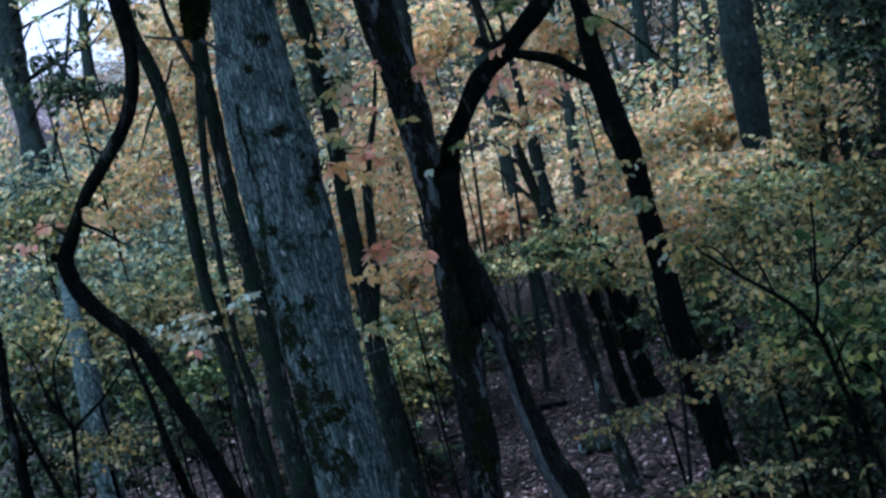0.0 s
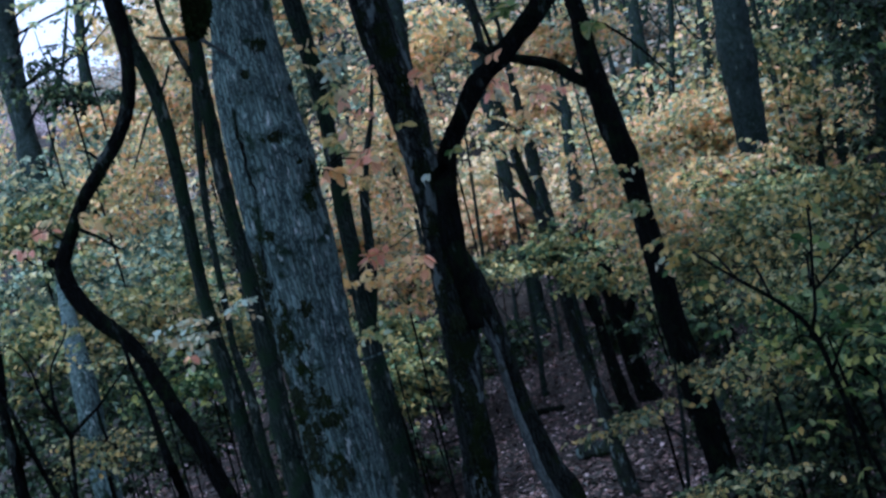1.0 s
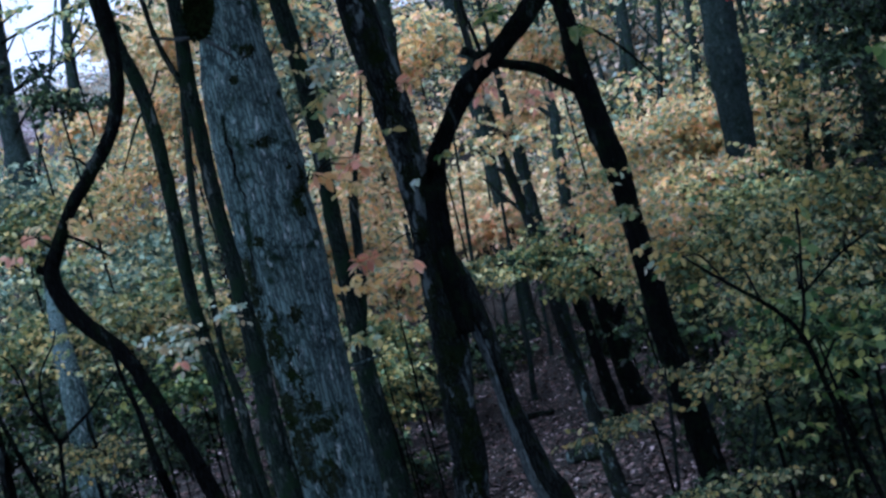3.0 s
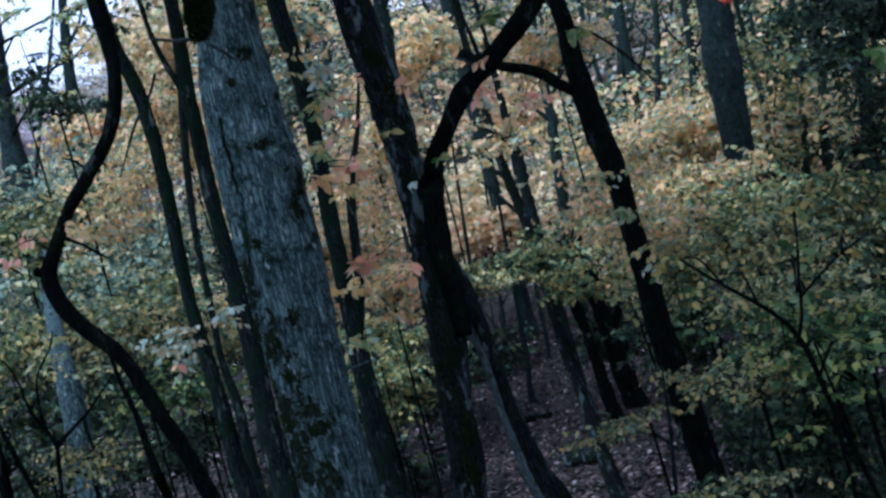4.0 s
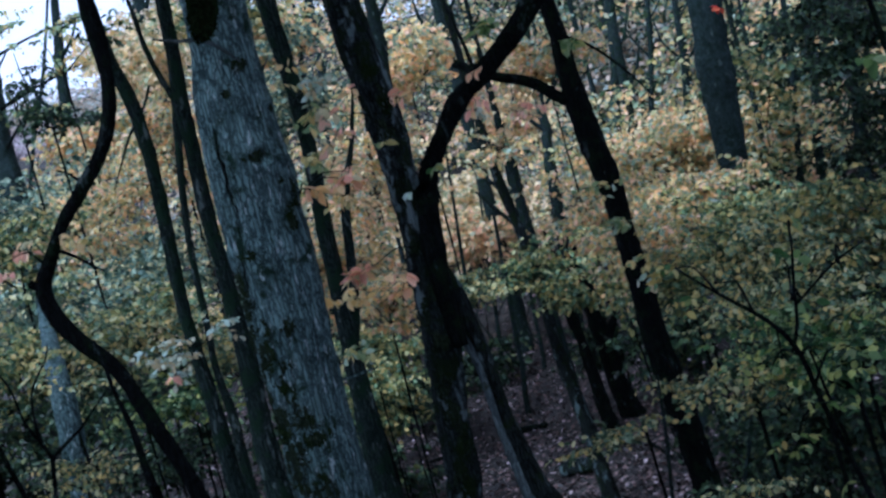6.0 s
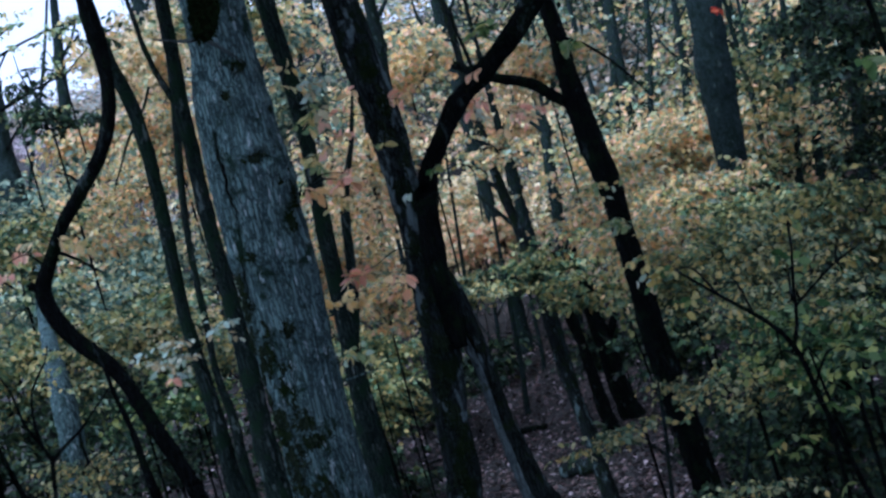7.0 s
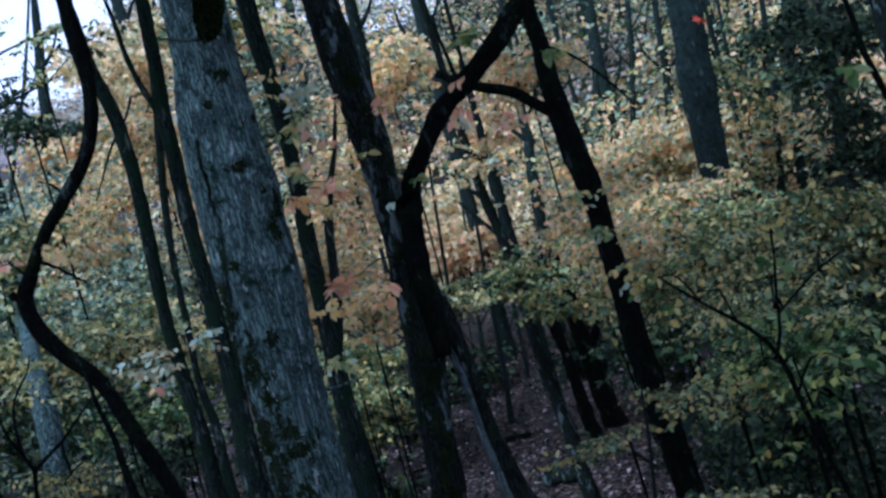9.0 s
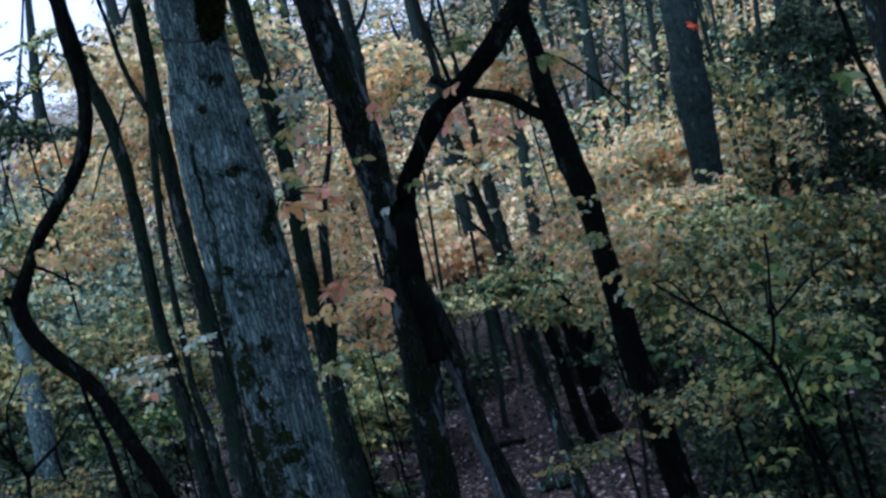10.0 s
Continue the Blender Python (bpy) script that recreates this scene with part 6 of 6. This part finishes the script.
shrub('green_bush', 'shaded olive sapling high at the wood edge', 'shrub', (9.366, 27.0, 7.411), (1.2, 1.0, 0.9), 1500, 0.13, SHADE_GREEN, 4, 2.5)
shrub('beech_sapling', 'pale olive sapling between the slim trunks', 'shrub', (-3.595, 17.0, 5.066), (0.8, 0.6, 0.42), 1700, 0.075, OLIVE, 4, 0)
shrub('beech_sapling', 'dark green growth low between the slim trunks', 'shrub', (-3.678, 17.0, 3.923), (0.9, 0.7, 0.6), 2000, 0.08, GREEN, 4, 0)
shrub('beech_sapling', 'yellow-green sapling behind the slim trunks', 'shrub', (-3.289, 19.0, 4.212), (0.6, 0.5, 0.6), 1500, 0.085, YELLOWGREEN, 4, 0)
shrub('beech_sapling', 'dim olive growth low beside the oak', 'shrub', (-1.631, 19.0, 2.984), (0.7, 0.5, 0.4), 1500, 0.08, OLIVE, 4, -0.3)
shrub('beech_sapling', 'amber sapling behind the dark tree', 'shrub', (-0.632, 14.0, 4.582), (0.5, 0.4, 0.3), 900, 0.07, AMBER, 4, -0.2)
shrub('beech_sapling', 'amber and yellow sapling before the slope', 'shrub', (2.51, 15.0, 4.417), (0.75, 0.6, 0.35), 1500, 0.075, AMBER, 4, 0.5)
shrub('beech_sapling', 'amber sapling at the foot of the slope', 'shrub', (4.004, 20.0, 4.656), (1.0, 0.8, 0.35), 1700, 0.09, AMBER, 4, 0.5)
# logs and sticks on the litter, and a log-shaped stand-in for a deer
item = thing('log_shape', 'dark rotting log lying on fallen leaves', "log", (0.451, 29.191, -0.071))
stem(item, "trunk", [(0.451, 29.191, -0.033, 0.062), (0.897, 28.834, -0.003, 0.08), (1.421, 28.417, 0.043, 0.067)], DARK_BARK, 1)
# stands in for a deer's dark body
item = thing('log_shape', 'low dark log-shaped stand-in for a deer on the leaf litter', "log", (1.5, 23.3, 0.0))
GL = [float(ground_height(x, y)) for x, y in ((1.2, 23.4), (1.55, 23.3), (1.9, 23.2))]
stem(item, "trunk", [(1.2, 23.4, GL[0] + 0.12, 0.13), (1.55, 23.3, GL[1] + 0.13, 0.16), (1.9, 23.2, GL[2] + 0.12, 0.15)], FORK_BARK, 1)
item = thing('fallen_stick', 'thin dark stick lying on fallen leaves', "log", (2.907, 24.728, 0.057))
stem(item, "trunk", [(2.907, 24.728, 0.08, 0.032), (3.015, 23.179, 0.099, 0.035), (3.218, 22.017, -0.027, 0.028)], DARK_BARK, 1)
item = thing('fallen_stick', 'thin dark stick lying on fallen leaves', "log", (-1.628, 26.166, 0.294))
stem(item, "trunk", [(-1.628, 26.166, 0.317, 0.033), (-1.178, 27.162, 0.176, 0.035), (-0.818, 27.826, 0.073, 0.024)], DARK_BARK, 1)
item = thing('fallen_stick', 'thin dark stick across the litter', "log", (1.102, 21.447, 0.009))
stem(item, "trunk", [(1.102, 21.447, 0.026, 0.027), (1.716, 20.834, 0.093, 0.031), (2.107, 20.374, 0.063, 0.022)], DARK_BARK, 1)
shrub('beech_sapling', 'peach and amber sapling by the fork', 'shrub', (-0.927, 30, 6.846), (1.186, 0.949, 1.449), 1980, 0.138, AMBER, 4)
shrub('beech_sapling', 'yellow-green sapling catching light', 'shrub', (3.528, 16, 3.801), (1.195, 0.956, 0.632), 2420, 0.07, YELLOWGREEN, 4)
shrub('beech_sapling', 'yellow sapling low by the dark tree', 'shrub', (1.809, 8, 3.945), (0.422, 0.337, 0.176), 900, 0.043, OLIVE, 4)
shrub('beech_sapling', 'leafy sapling with dark sparse leaves before the sky', 'shrub', (-6.376, 26, 10.441), (1.256, 1.005, 0.571), 286, 0.096, SHADE_GREEN, 4)
shrub('beech_sapling', 'leafy sapling with sparse grey-green leaves by the open sky', 'shrub', (-6.261, 22, 9.068), (0.58, 0.464, 0.29), 198, 0.108, SHADE_GREEN, 4)
item = thing('slender_tree', 'thin branching trunk before the open sky', 'tree', (-12.36, 36, 3.403), 'hillside trees')
stem(item, "trunk", [(-12.36, 36, 3.061, 0.074), (-11.331, 36, 6.001, 0.063), (-10.073, 36, 9.595, 0.059), (-9.379, 36, 11.195, 0.054), (-8.78, 36, 12.811, 0.043), (-8.283, 36, 14.357, 0.034), (-7.786, 36, 15.904, 0.026), (-7.289, 36, 17.45, 0.017)], MID_BARK, 0)
stem(item, 'limb', [(-9.425, 36, 11.207, 0.032), (-8.859, 36, 11.786, 0.021), (-8.577, 36, 12.517, 0.013)], MID_BARK)
stem(item, 'limb', [(-9.466, 36, 11.056, 0.032), (-9.736, 36, 11.852, 0.021), (-9.798, 36, 12.512, 0.013)], MID_BARK)
shrub('beech_sapling', 'leafy sapling with pale amber leaves against the sky', 'shrub', (-5.689, 36, 11.931), (1.581, 1.265, 0.711), 1980, 0.177, GOLD, 4)
shrub('beech_sapling', 'leafy sapling with amber leaves against the sky', 'shrub', (-6.832, 34, 11.572), (0.672, 0.538, 0.672), 770, 0.167, AMBER, 4)
shrub('beech_sapling', 'leafy sapling with amber leaves high between trunks', 'shrub', (-2.502, 36, 11.107), (1.423, 1.138, 0.791), 2200, 0.177, AMBER, 4)
shrub('beech_sapling', 'leafy sapling with olive leaves high between trunks', 'shrub', (-3.664, 34, 11.662), (1.792, 1.434, 0.672), 2200, 0.167, OLIVE, 4)
shrub('beech_sapling', 'mixed green and amber sapling on the hillside', 'shrub', (9.98, 36, 5.381), (1.897, 1.518, 0.949), 2640, 0.177, AMBER, 4)
shrub('green_bush', 'shaded green sapling behind the crooked trunk', 'shrub', (-6.934, 26, 7.548), (0.914, 0.731, 0.685), 1320, 0.128, TEAL, 4)
shrub('green_bush', 'shaded green growth on the slope', 'shrub', (-5.245, 26, 5.933), (0.799, 0.639, 0.571), 1320, 0.128, TEAL, 4)
shrub('green_bush', 'dark low growth along the trail', 'shrub', (0.641, 34, 1.026), (1.045, 0.836, 0.597), 1100, 0.167, SHADE_GREEN, 4)
shrub('green_bush', 'dark low growth along the hollow', 'shrub', (-1.011, 30, 1.272), (0.922, 0.738, 0.659), 1320, 0.147, SHADE_GREEN, 4)
shrub('beech_sapling', 'olive sapling filling the wood edge', 'shrub', (4.417, 14, 3.224), (0.553, 0.443, 0.553), 2200, 0.075, GREEN, 4)
shrub('beech_sapling', 'yellow-green sapling in the thicket', 'shrub', (3.756, 14, 4.159), (0.738, 0.59, 0.369), 1980, 0.07, YELLOWGREEN, 4)
shrub('green_bush', 'dark green sapling among far trunks', 'shrub', (8.934, 32, 6.239), (1.265, 1.012, 1.405), 836, 0.157, OLIVE, 4)
shrub('green_bush', 'dark green far sapling near the wood edge', 'shrub', (11.389, 34, 6.556), (1.344, 1.075, 1.493), 924, 0.167, SHADE_GREEN, 4)
item = thing('slender_tree', 'thin dark trunk standing among hillside saplings', 'tree', (10.342, 36, 2.581), 'hillside trees')
stem(item, "trunk", [(10.342, 36, 2.477, 0.137), (10.444, 36, 3.132, 0.116), (10.569, 36, 3.932, 0.11), (10.936, 36, 5.982, 0.1), (11.209, 36, 8.042, 0.085), (11.415, 36, 9.689, 0.068), (11.62, 36, 11.336, 0.051), (11.825, 36, 12.983, 0.034)], MID_BARK, 0)
stem(item, 'limb', [(10.89, 36, 5.993, 0.05), (11.39, 36, 6.589, 0.035), (11.664, 36, 7.323, 0.02)], MID_BARK)
item = thing('slender_tree', 'thin dark trunk standing among hillside saplings', 'tree', (12.27, 40, 3.174), 'hillside trees')
stem(item, "trunk", [(12.27, 40, 3.059, 0.234), (12.357, 40, 3.573, 0.199), (12.463, 40, 4.203, 0.187), (12.847, 40, 6.169, 0.17), (13.129, 40, 8.15, 0.145), (13.351, 40, 9.794, 0.116), (13.573, 40, 11.437, 0.087), (13.795, 40, 13.081, 0.058)], MID_BARK, 0)
stem(item, 'limb', [(12.797, 40, 6.182, 0.085), (13.351, 40, 6.844, 0.06), (13.655, 40, 7.658, 0.034)], MID_BARK)
item = thing('slender_tree', 'thin dark trunk standing among hillside saplings', 'tree', (11.479, 34, 2.468), 'hillside trees')
stem(item, "trunk", [(11.479, 34, 2.358, 0.239), (11.56, 34, 2.979, 0.203), (11.659, 34, 3.739, 0.191), (11.947, 34, 5.612, 0.174), (12.148, 34, 7.497, 0.148), (12.32, 34, 9.15, 0.118), (12.492, 34, 10.803, 0.089), (12.664, 34, 12.455, 0.059)], MID_BARK, 0)
stem(item, 'limb', [(11.904, 34, 5.623, 0.087), (12.375, 34, 6.187, 0.061), (12.632, 34, 6.879, 0.035)], MID_BARK)
item = thing('slender_tree', 'thin dark trunk standing among hillside saplings', 'tree', (11.941, 44, 4.676), 'hillside trees')
stem(item, "trunk", [(11.941, 44, 4.531, 0.155), (12.002, 44, 4.712, 0.124), (12.733, 44, 6.696, 0.112), (13.348, 44, 8.698, 0.096), (13.774, 44, 10.277, 0.076), (14.201, 44, 11.857, 0.057), (14.627, 44, 13.436, 0.038)], MID_BARK, 0)
stem(item, 'limb', [(12.677, 44, 6.71, 0.056), (13.288, 44, 7.438, 0.039), (13.624, 44, 8.333, 0.022)], MID_BARK)
item = thing('slender_tree', 'thin dark trunk standing among hillside saplings', 'tree', (10.016, 38, 2.788), 'hillside trees')
stem(item, "trunk", [(10.016, 38, 2.649, 0.089), (10.08, 38, 3.304, 0.076), (10.157, 38, 4.103, 0.071), (10.419, 38, 6.299, 0.065), (10.583, 38, 8.506, 0.055), (10.711, 38, 10.165, 0.044), (10.84, 38, 11.824, 0.033), (10.968, 38, 13.483, 0.022)], MID_BARK, 0)
stem(item, 'limb', [(10.371, 38, 6.312, 0.032), (10.899, 38, 6.94, 0.023), (11.19, 38, 7.714, 0.013)], MID_BARK)
item = thing('slender_tree', 'thin dark trunk standing among hillside saplings', 'tree', (6.645, 44, 3.39), 'hillside trees')
stem(item, "trunk", [(6.645, 44, 3.494, 0.193), (6.94, 44, 5.079, 0.164), (7.301, 44, 7.016, 0.155), (7.646, 44, 8.553, 0.141), (7.879, 44, 10.113, 0.119), (8.123, 44, 11.751, 0.096), (8.367, 44, 13.39, 0.072), (8.611, 44, 15.028, 0.048)], MID_BARK, 0)
stem(item, 'limb', [(7.591, 44, 8.567, 0.07), (8.207, 44, 9.292, 0.049), (8.548, 44, 10.185, 0.028)], MID_BARK)
item = thing('slender_tree', 'thin dark trunk standing among hillside saplings', 'tree', (6.823, 42, 2.772), 'hillside trees')
stem(item, "trunk", [(6.823, 42, 2.714, 0.234), (6.987, 42, 4.126, 0.198), (7.188, 42, 5.852, 0.187), (7.406, 42, 7.258, 0.17), (7.518, 42, 8.686, 0.144), (7.672, 42, 10.341, 0.116), (7.826, 42, 11.997, 0.087), (7.98, 42, 13.652, 0.058)], MID_BARK, 0)
stem(item, 'limb', [(7.353, 42, 7.271, 0.085), (7.942, 42, 7.966, 0.059), (8.268, 42, 8.82, 0.034)], MID_BARK)
item = thing('slender_tree', 'thin dark trunk standing among hillside saplings', 'tree', (8.565, 46, 4.694), 'hillside trees')
stem(item, "trunk", [(8.565, 46, 4.674, 0.175), (8.763, 46, 5.692, 0.149), (9.004, 46, 6.936, 0.14), (9.358, 46, 8.442, 0.127), (9.594, 46, 9.972, 0.108), (9.848, 46, 11.608, 0.087), (10.102, 46, 13.244, 0.065), (10.356, 46, 14.88, 0.043)], MID_BARK, 0)
stem(item, 'limb', [(9.3, 46, 8.457, 0.064), (9.942, 46, 9.215, 0.045), (10.297, 46, 10.148, 0.025)], MID_BARK)
item = thing('slender_tree', 'thin dark trunk standing among hillside saplings', 'tree', (9.505, 44, 4.314), 'hillside trees')
stem(item, "trunk", [(9.505, 44, 4.22, 0.168), (9.601, 44, 4.975, 0.142), (9.718, 44, 5.897, 0.134), (10.004, 44, 7.697, 0.122), (10.178, 44, 9.518, 0.104), (10.346, 44, 11.172, 0.083), (10.513, 44, 12.825, 0.062), (10.681, 44, 14.478, 0.041)], MID_BARK, 0)
stem(item, 'limb', [(9.948, 44, 7.711, 0.061), (10.562, 44, 8.438, 0.043), (10.901, 44, 9.331, 0.024)], MID_BARK)
shrub('beech_sapling', 'bush of olive leaves at the foot of a tall trunk', 'shrub', (6.238, 26, 4.318), (0.799, 0.639, 0.4), 1100, 0.128, OLIVE, 4)
shrub('green_bush', 'deep green thicket in shade', 'shrub', (4.467, 16, 3.195), (1.054, 0.843, 0.773), 3960, 0.08, SHADE_GREEN, 4)
shrub('green_bush', 'deep green thicket low in shade', 'shrub', (3.791, 16, 1.904), (1.054, 0.843, 0.703), 3520, 0.08, SHADE_GREEN, 4)
shrub('beech_sapling', 'leafy sapling with coral and peach leaves between the trunks', 'shrub', (-1.441, 28, 5.767), (0.799, 0.639, 1.599), 1980, 0.129, CORAL, 4)
shrub('beech_sapling', 'leafy sapling with glowing peach leaves beside the forked tree', 'shrub', (1.565, 36, 4.226), (1.265, 1.012, 0.949), 3300, 0.156, CORAL, 4, -0.95)
shrub('beech_sapling', 'leafy sapling with coral leaves above the fork', 'shrub', (-0.296, 32, 8.483), (0.843, 0.675, 1.265), 1320, 0.157, CORAL, 4)
shrub('beech_sapling', 'leafy sapling with peach leaves under the arching limb', 'shrub', (3.018, 38, 7.488), (1.502, 1.202, 1.335), 1980, 0.187, CORAL, 4)
shrub('beech_sapling', 'leafy sapling with pale grey-green leaves', 'shrub', (-6.264, 20, 5.682), (0.966, 0.773, 0.527), 1980, 0.094, TEAL, 4)
shrub('beech_sapling', 'leafy sapling with pale yellow leaves by the crooked trunk', 'shrub', (-3.879, 18, 4.881), (0.711, 0.569, 0.474), 1320, 0.075, GOLD, 4)
shrub('beech_sapling', 'leafy sapling with pale yellow leaves beside the bend', 'shrub', (-5.366, 16, 5.153), (0.703, 0.562, 0.351), 1320, 0.075, TEAL, 4)
shrub('green_bush', 'dark undergrowth at the foot of the oak', 'shrub', (-2.984, 20, 1.896), (0.966, 0.773, 0.615), 1980, 0.1, SHADE_GREEN, 4)
shrub('green_bush', 'dim growth behind the oak and forked tree', 'shrub', (-1.829, 24, 0.722), (0.738, 0.59, 0.632), 1320, 0.118, SHADE_GREEN, 4)
shrub('beech_sapling', 'bush of light yellow-green leaves by the arching stem', 'shrub', (1.85, 6.2, 4.519), (0.163, 0.131, 0.218), 480, 0.046, YELLOWGREEN, 4)
shrub('green_bush', 'light green leaves low by the arching stem', 'shrub', (1.578, 5.6, 4.331), (0.148, 0.118, 0.148), 330, 0.05, GREEN, 4)

# unseen trees added behind and beside the viewer, to shade the near wood
SHADE_TREES = ((4.4, 4.2, AMBER), (-3.2, -3.0, YELLOWGREEN), (3.0, -4.0, OLIVE), (-6.5, 9.5, AMBER), (7.0, 9.5, OLIVE), (0.3, -8.5, AMBER),
          (-8.0, -3.0, OLIVE), (7.5, -2.0, YELLOWGREEN), (-7.5, -10.0, AMBER), (7.0, -11.0, OLIVE), (10.0, 16.5, YELLOWGREEN), (13.0, 24.0, OLIVE), (16.0, 31.0, OLIVE), (9.5, 5.5, OLIVE), (12.5, 12.0, AMBER), (-10.5, 21.0, OLIVE), (12.5, 22.5, OLIVE))
# added tree, its dense crown set to shade the oak's lower trunk
item = thing("unseen_shade_tree", "unseen tall tree added to shade the near wood", "tree", (-4.6, 2.6, float(ground_height(-4.6, 2.6))), "trees around the viewer")
stem(item, "trunk", [(-4.6, 2.6, -0.3, 0.24), (-4.6, 2.6, 3.0, 0.2), (-4.8, 2.2, 8.0, 0.16), (-5.2, 1.4, 12.0, 0.09)], DARK_BARK)
crown(item, (-5.3, 0.9, 12.5), (4.2, 2.8, 1.7), 12000, 0.36, OLIVE)
for x, y, mat in SHADE_TREES:
    h, r = float(ground_height(x, y)), 0.2
    over = 0.28 if y in (21.0, 17.0, 22.5) else 1.0 if x > 6 and y > 5 else 0.6
    item = thing("unseen_shade_tree", "unseen tall tree added to shade the near wood", "tree", (x, y, h), "trees around the viewer")
    stem(item, "trunk", [(x, y, h - 0.2, r * 1.2), (x + 0.05, y, h + 3, r), (x * 0.95, y + 0.1, h + 8, r * 0.8), (x * (over + 0.2), y, h + 13.0, r * 0.45)], DARK_BARK)
    crown(item, (x * over, y, h + 13.5), (5.2, 4.4, 2.0), 5200 if x < 0 else 7000, 0.36, mat)

# an unseen thicket added low down behind and beside the viewer, to block light
rng = np.random.default_rng(31)
for i in range(26):
    turn = radians(100 + 160 * (i + rng.random()) / 26)
    far = 6.5 + 4.0 * (i % 3) + 1.5 * rng.random()
    x, y = math.sin(turn) * far, math.cos(turn) * far
    z = float(ground_height(x, y)) + 2.6 + 0.9 * (i % 3)
    shrub("unseen_shade_sapling", "unseen leafy sapling added to block low light", "shrub", (x, y, z), (2.0, 1.6, 2.4), 1500, 0.3, (OLIVE, GREEN, AMBER)[i % 3], 3)
for i in range(18):
    y = 3.0 + 3.2 * (i // 2) + rng.random()
    x = (-1 if i % 2 else 1) * (0.46 * y + 4.2 + rng.random())
    z = float(ground_height(x, y)) + 3.4
    shrub("unseen_shade_sapling", "unseen leafy sapling added to block low light", "shrub", (x, y, z), (1.7, 1.7, 3.2), 2200, 0.28, (OLIVE, GREEN, AMBER)[i % 3], 3)

# slim trunks scattered over the hillside
rng = np.random.default_rng(77)
for i in range(60):
    y = 40 + 55 * rng.random()
    turn = -21 + 44 * rng.random()
    x = y * math.tan(radians(turn))
    if -16 < turn < -10.5 or abs(turn - 2) < 2:
        continue
    h, r = float(ground_height(x, y)), 0.08 + 0.2 * rng.random() ** 2
    lean = rng.normal(0, 0.25, 4)
    item = thing("slender_tree", "slender trunk standing in the hillside woods", "tree", (x, y, h), "hillside trees")
    stem(item, "trunk", [(x, y, h - 0.2, r * 1.2), (x + lean[0], y, h + 5, r), (x + lean[0] + lean[1], y, h + 11, r * 0.8), (x + lean[0] + lean[1] + lean[2], y, h + 19, r * 0.4)], MID_BARK)
    # crowns too high to be visible, added to shade this part of the hillside
    if turn > 3:
        crown(item, (x + lean[:3].sum(), y, h + 20.5), (4.5, 4.5, 1.8), 1700, 0.55, (OLIVE, AMBER, YELLOWGREEN)[i % 3])
    for j in range(3):
        z = h + 4 + 4 * j + 2 * rng.random()
        d = rng.normal(0, 1, 2)
        stem(item, "limb", [(x + lean[0], y, z, r * 0.4), (x + lean[0] + d[0] * 0.6, y + d[1] * 0.4, z + 0.5, r * 0.28), (x + lean[0] + d[0] * 1.3, y + d[1] * 0.8, z + 0.8, r * 0.12)], MID_BARK)

# the tree that the viewer sits in, with a mossy twig that hangs close ahead
item = thing("lookout_tree", "mossy tree close by with a broken twig hanging down", "tree", (-0.6, -0.5, 0.0))
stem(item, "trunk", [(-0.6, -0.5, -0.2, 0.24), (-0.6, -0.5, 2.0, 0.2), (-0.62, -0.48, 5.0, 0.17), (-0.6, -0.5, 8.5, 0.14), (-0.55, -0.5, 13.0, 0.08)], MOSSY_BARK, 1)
# unseen crown, made dense to shade the lower oak and the near bushes
crown(item, (-0.9, -0.1, 12.5), (3.2, 2.7, 1.6), 10000, 0.32, OLIVE)
TOP = 3.9
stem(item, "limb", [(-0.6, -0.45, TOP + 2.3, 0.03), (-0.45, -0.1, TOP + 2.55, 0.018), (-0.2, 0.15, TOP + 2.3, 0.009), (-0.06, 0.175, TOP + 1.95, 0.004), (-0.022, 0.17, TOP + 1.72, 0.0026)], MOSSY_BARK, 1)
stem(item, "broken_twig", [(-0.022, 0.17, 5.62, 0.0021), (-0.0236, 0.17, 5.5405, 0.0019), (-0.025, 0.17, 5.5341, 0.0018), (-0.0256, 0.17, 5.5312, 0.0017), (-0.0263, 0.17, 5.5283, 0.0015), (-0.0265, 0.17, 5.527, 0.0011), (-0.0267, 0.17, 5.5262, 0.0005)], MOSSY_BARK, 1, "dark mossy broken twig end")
rng = np.random.default_rng(9)
k = 2600
f = rng.random(k) ** 0.8
axis = np.array([(-0.0267, 0.17, 5.5262), (-0.0250, 0.17, 5.5341), (-0.0236, 0.17, 5.5420)])
core = np.stack([np.interp(f, (0, 0.5, 1), axis[:, c]) for c in range(3)], -1)
a = rng.random(k) * 2 * np.pi
out = np.stack([np.cos(a), np.sin(a), -0.5 - 0.6 * (f < 0.12) + rng.normal(0, 0.3, k)], -1)
at = core + np.stack([np.cos(a), np.sin(a), 0 * a], -1) * np.interp(f, (0, 0.06, 0.2, 1), (0.0004, 0.0012, 0.0016, 0.0018))[:, None]
tagged(part("moss_fuzz", *leaves_mesh(at, unit(out), unit(rng.normal(size=(k, 3))), 0.0003 + 0.0005 * rng.random(k)), MOSS, item, "dark green moss", False), kind="stuff")
stem(item, "side_twig", [(-0.0271, 0.1700, 5.5266, 0.00032), (-0.0301, 0.1700, 5.5271, 0.00024), (-0.0332, 0.1700, 5.5282, 0.00014)], PALE_BARK)
stem(item, "side_twig", [(-0.0263, 0.1700, 5.5261, 0.00032), (-0.0243, 0.1700, 5.5242, 0.00024), (-0.0227, 0.1700, 5.5223, 0.00012)], PALE_BARK)
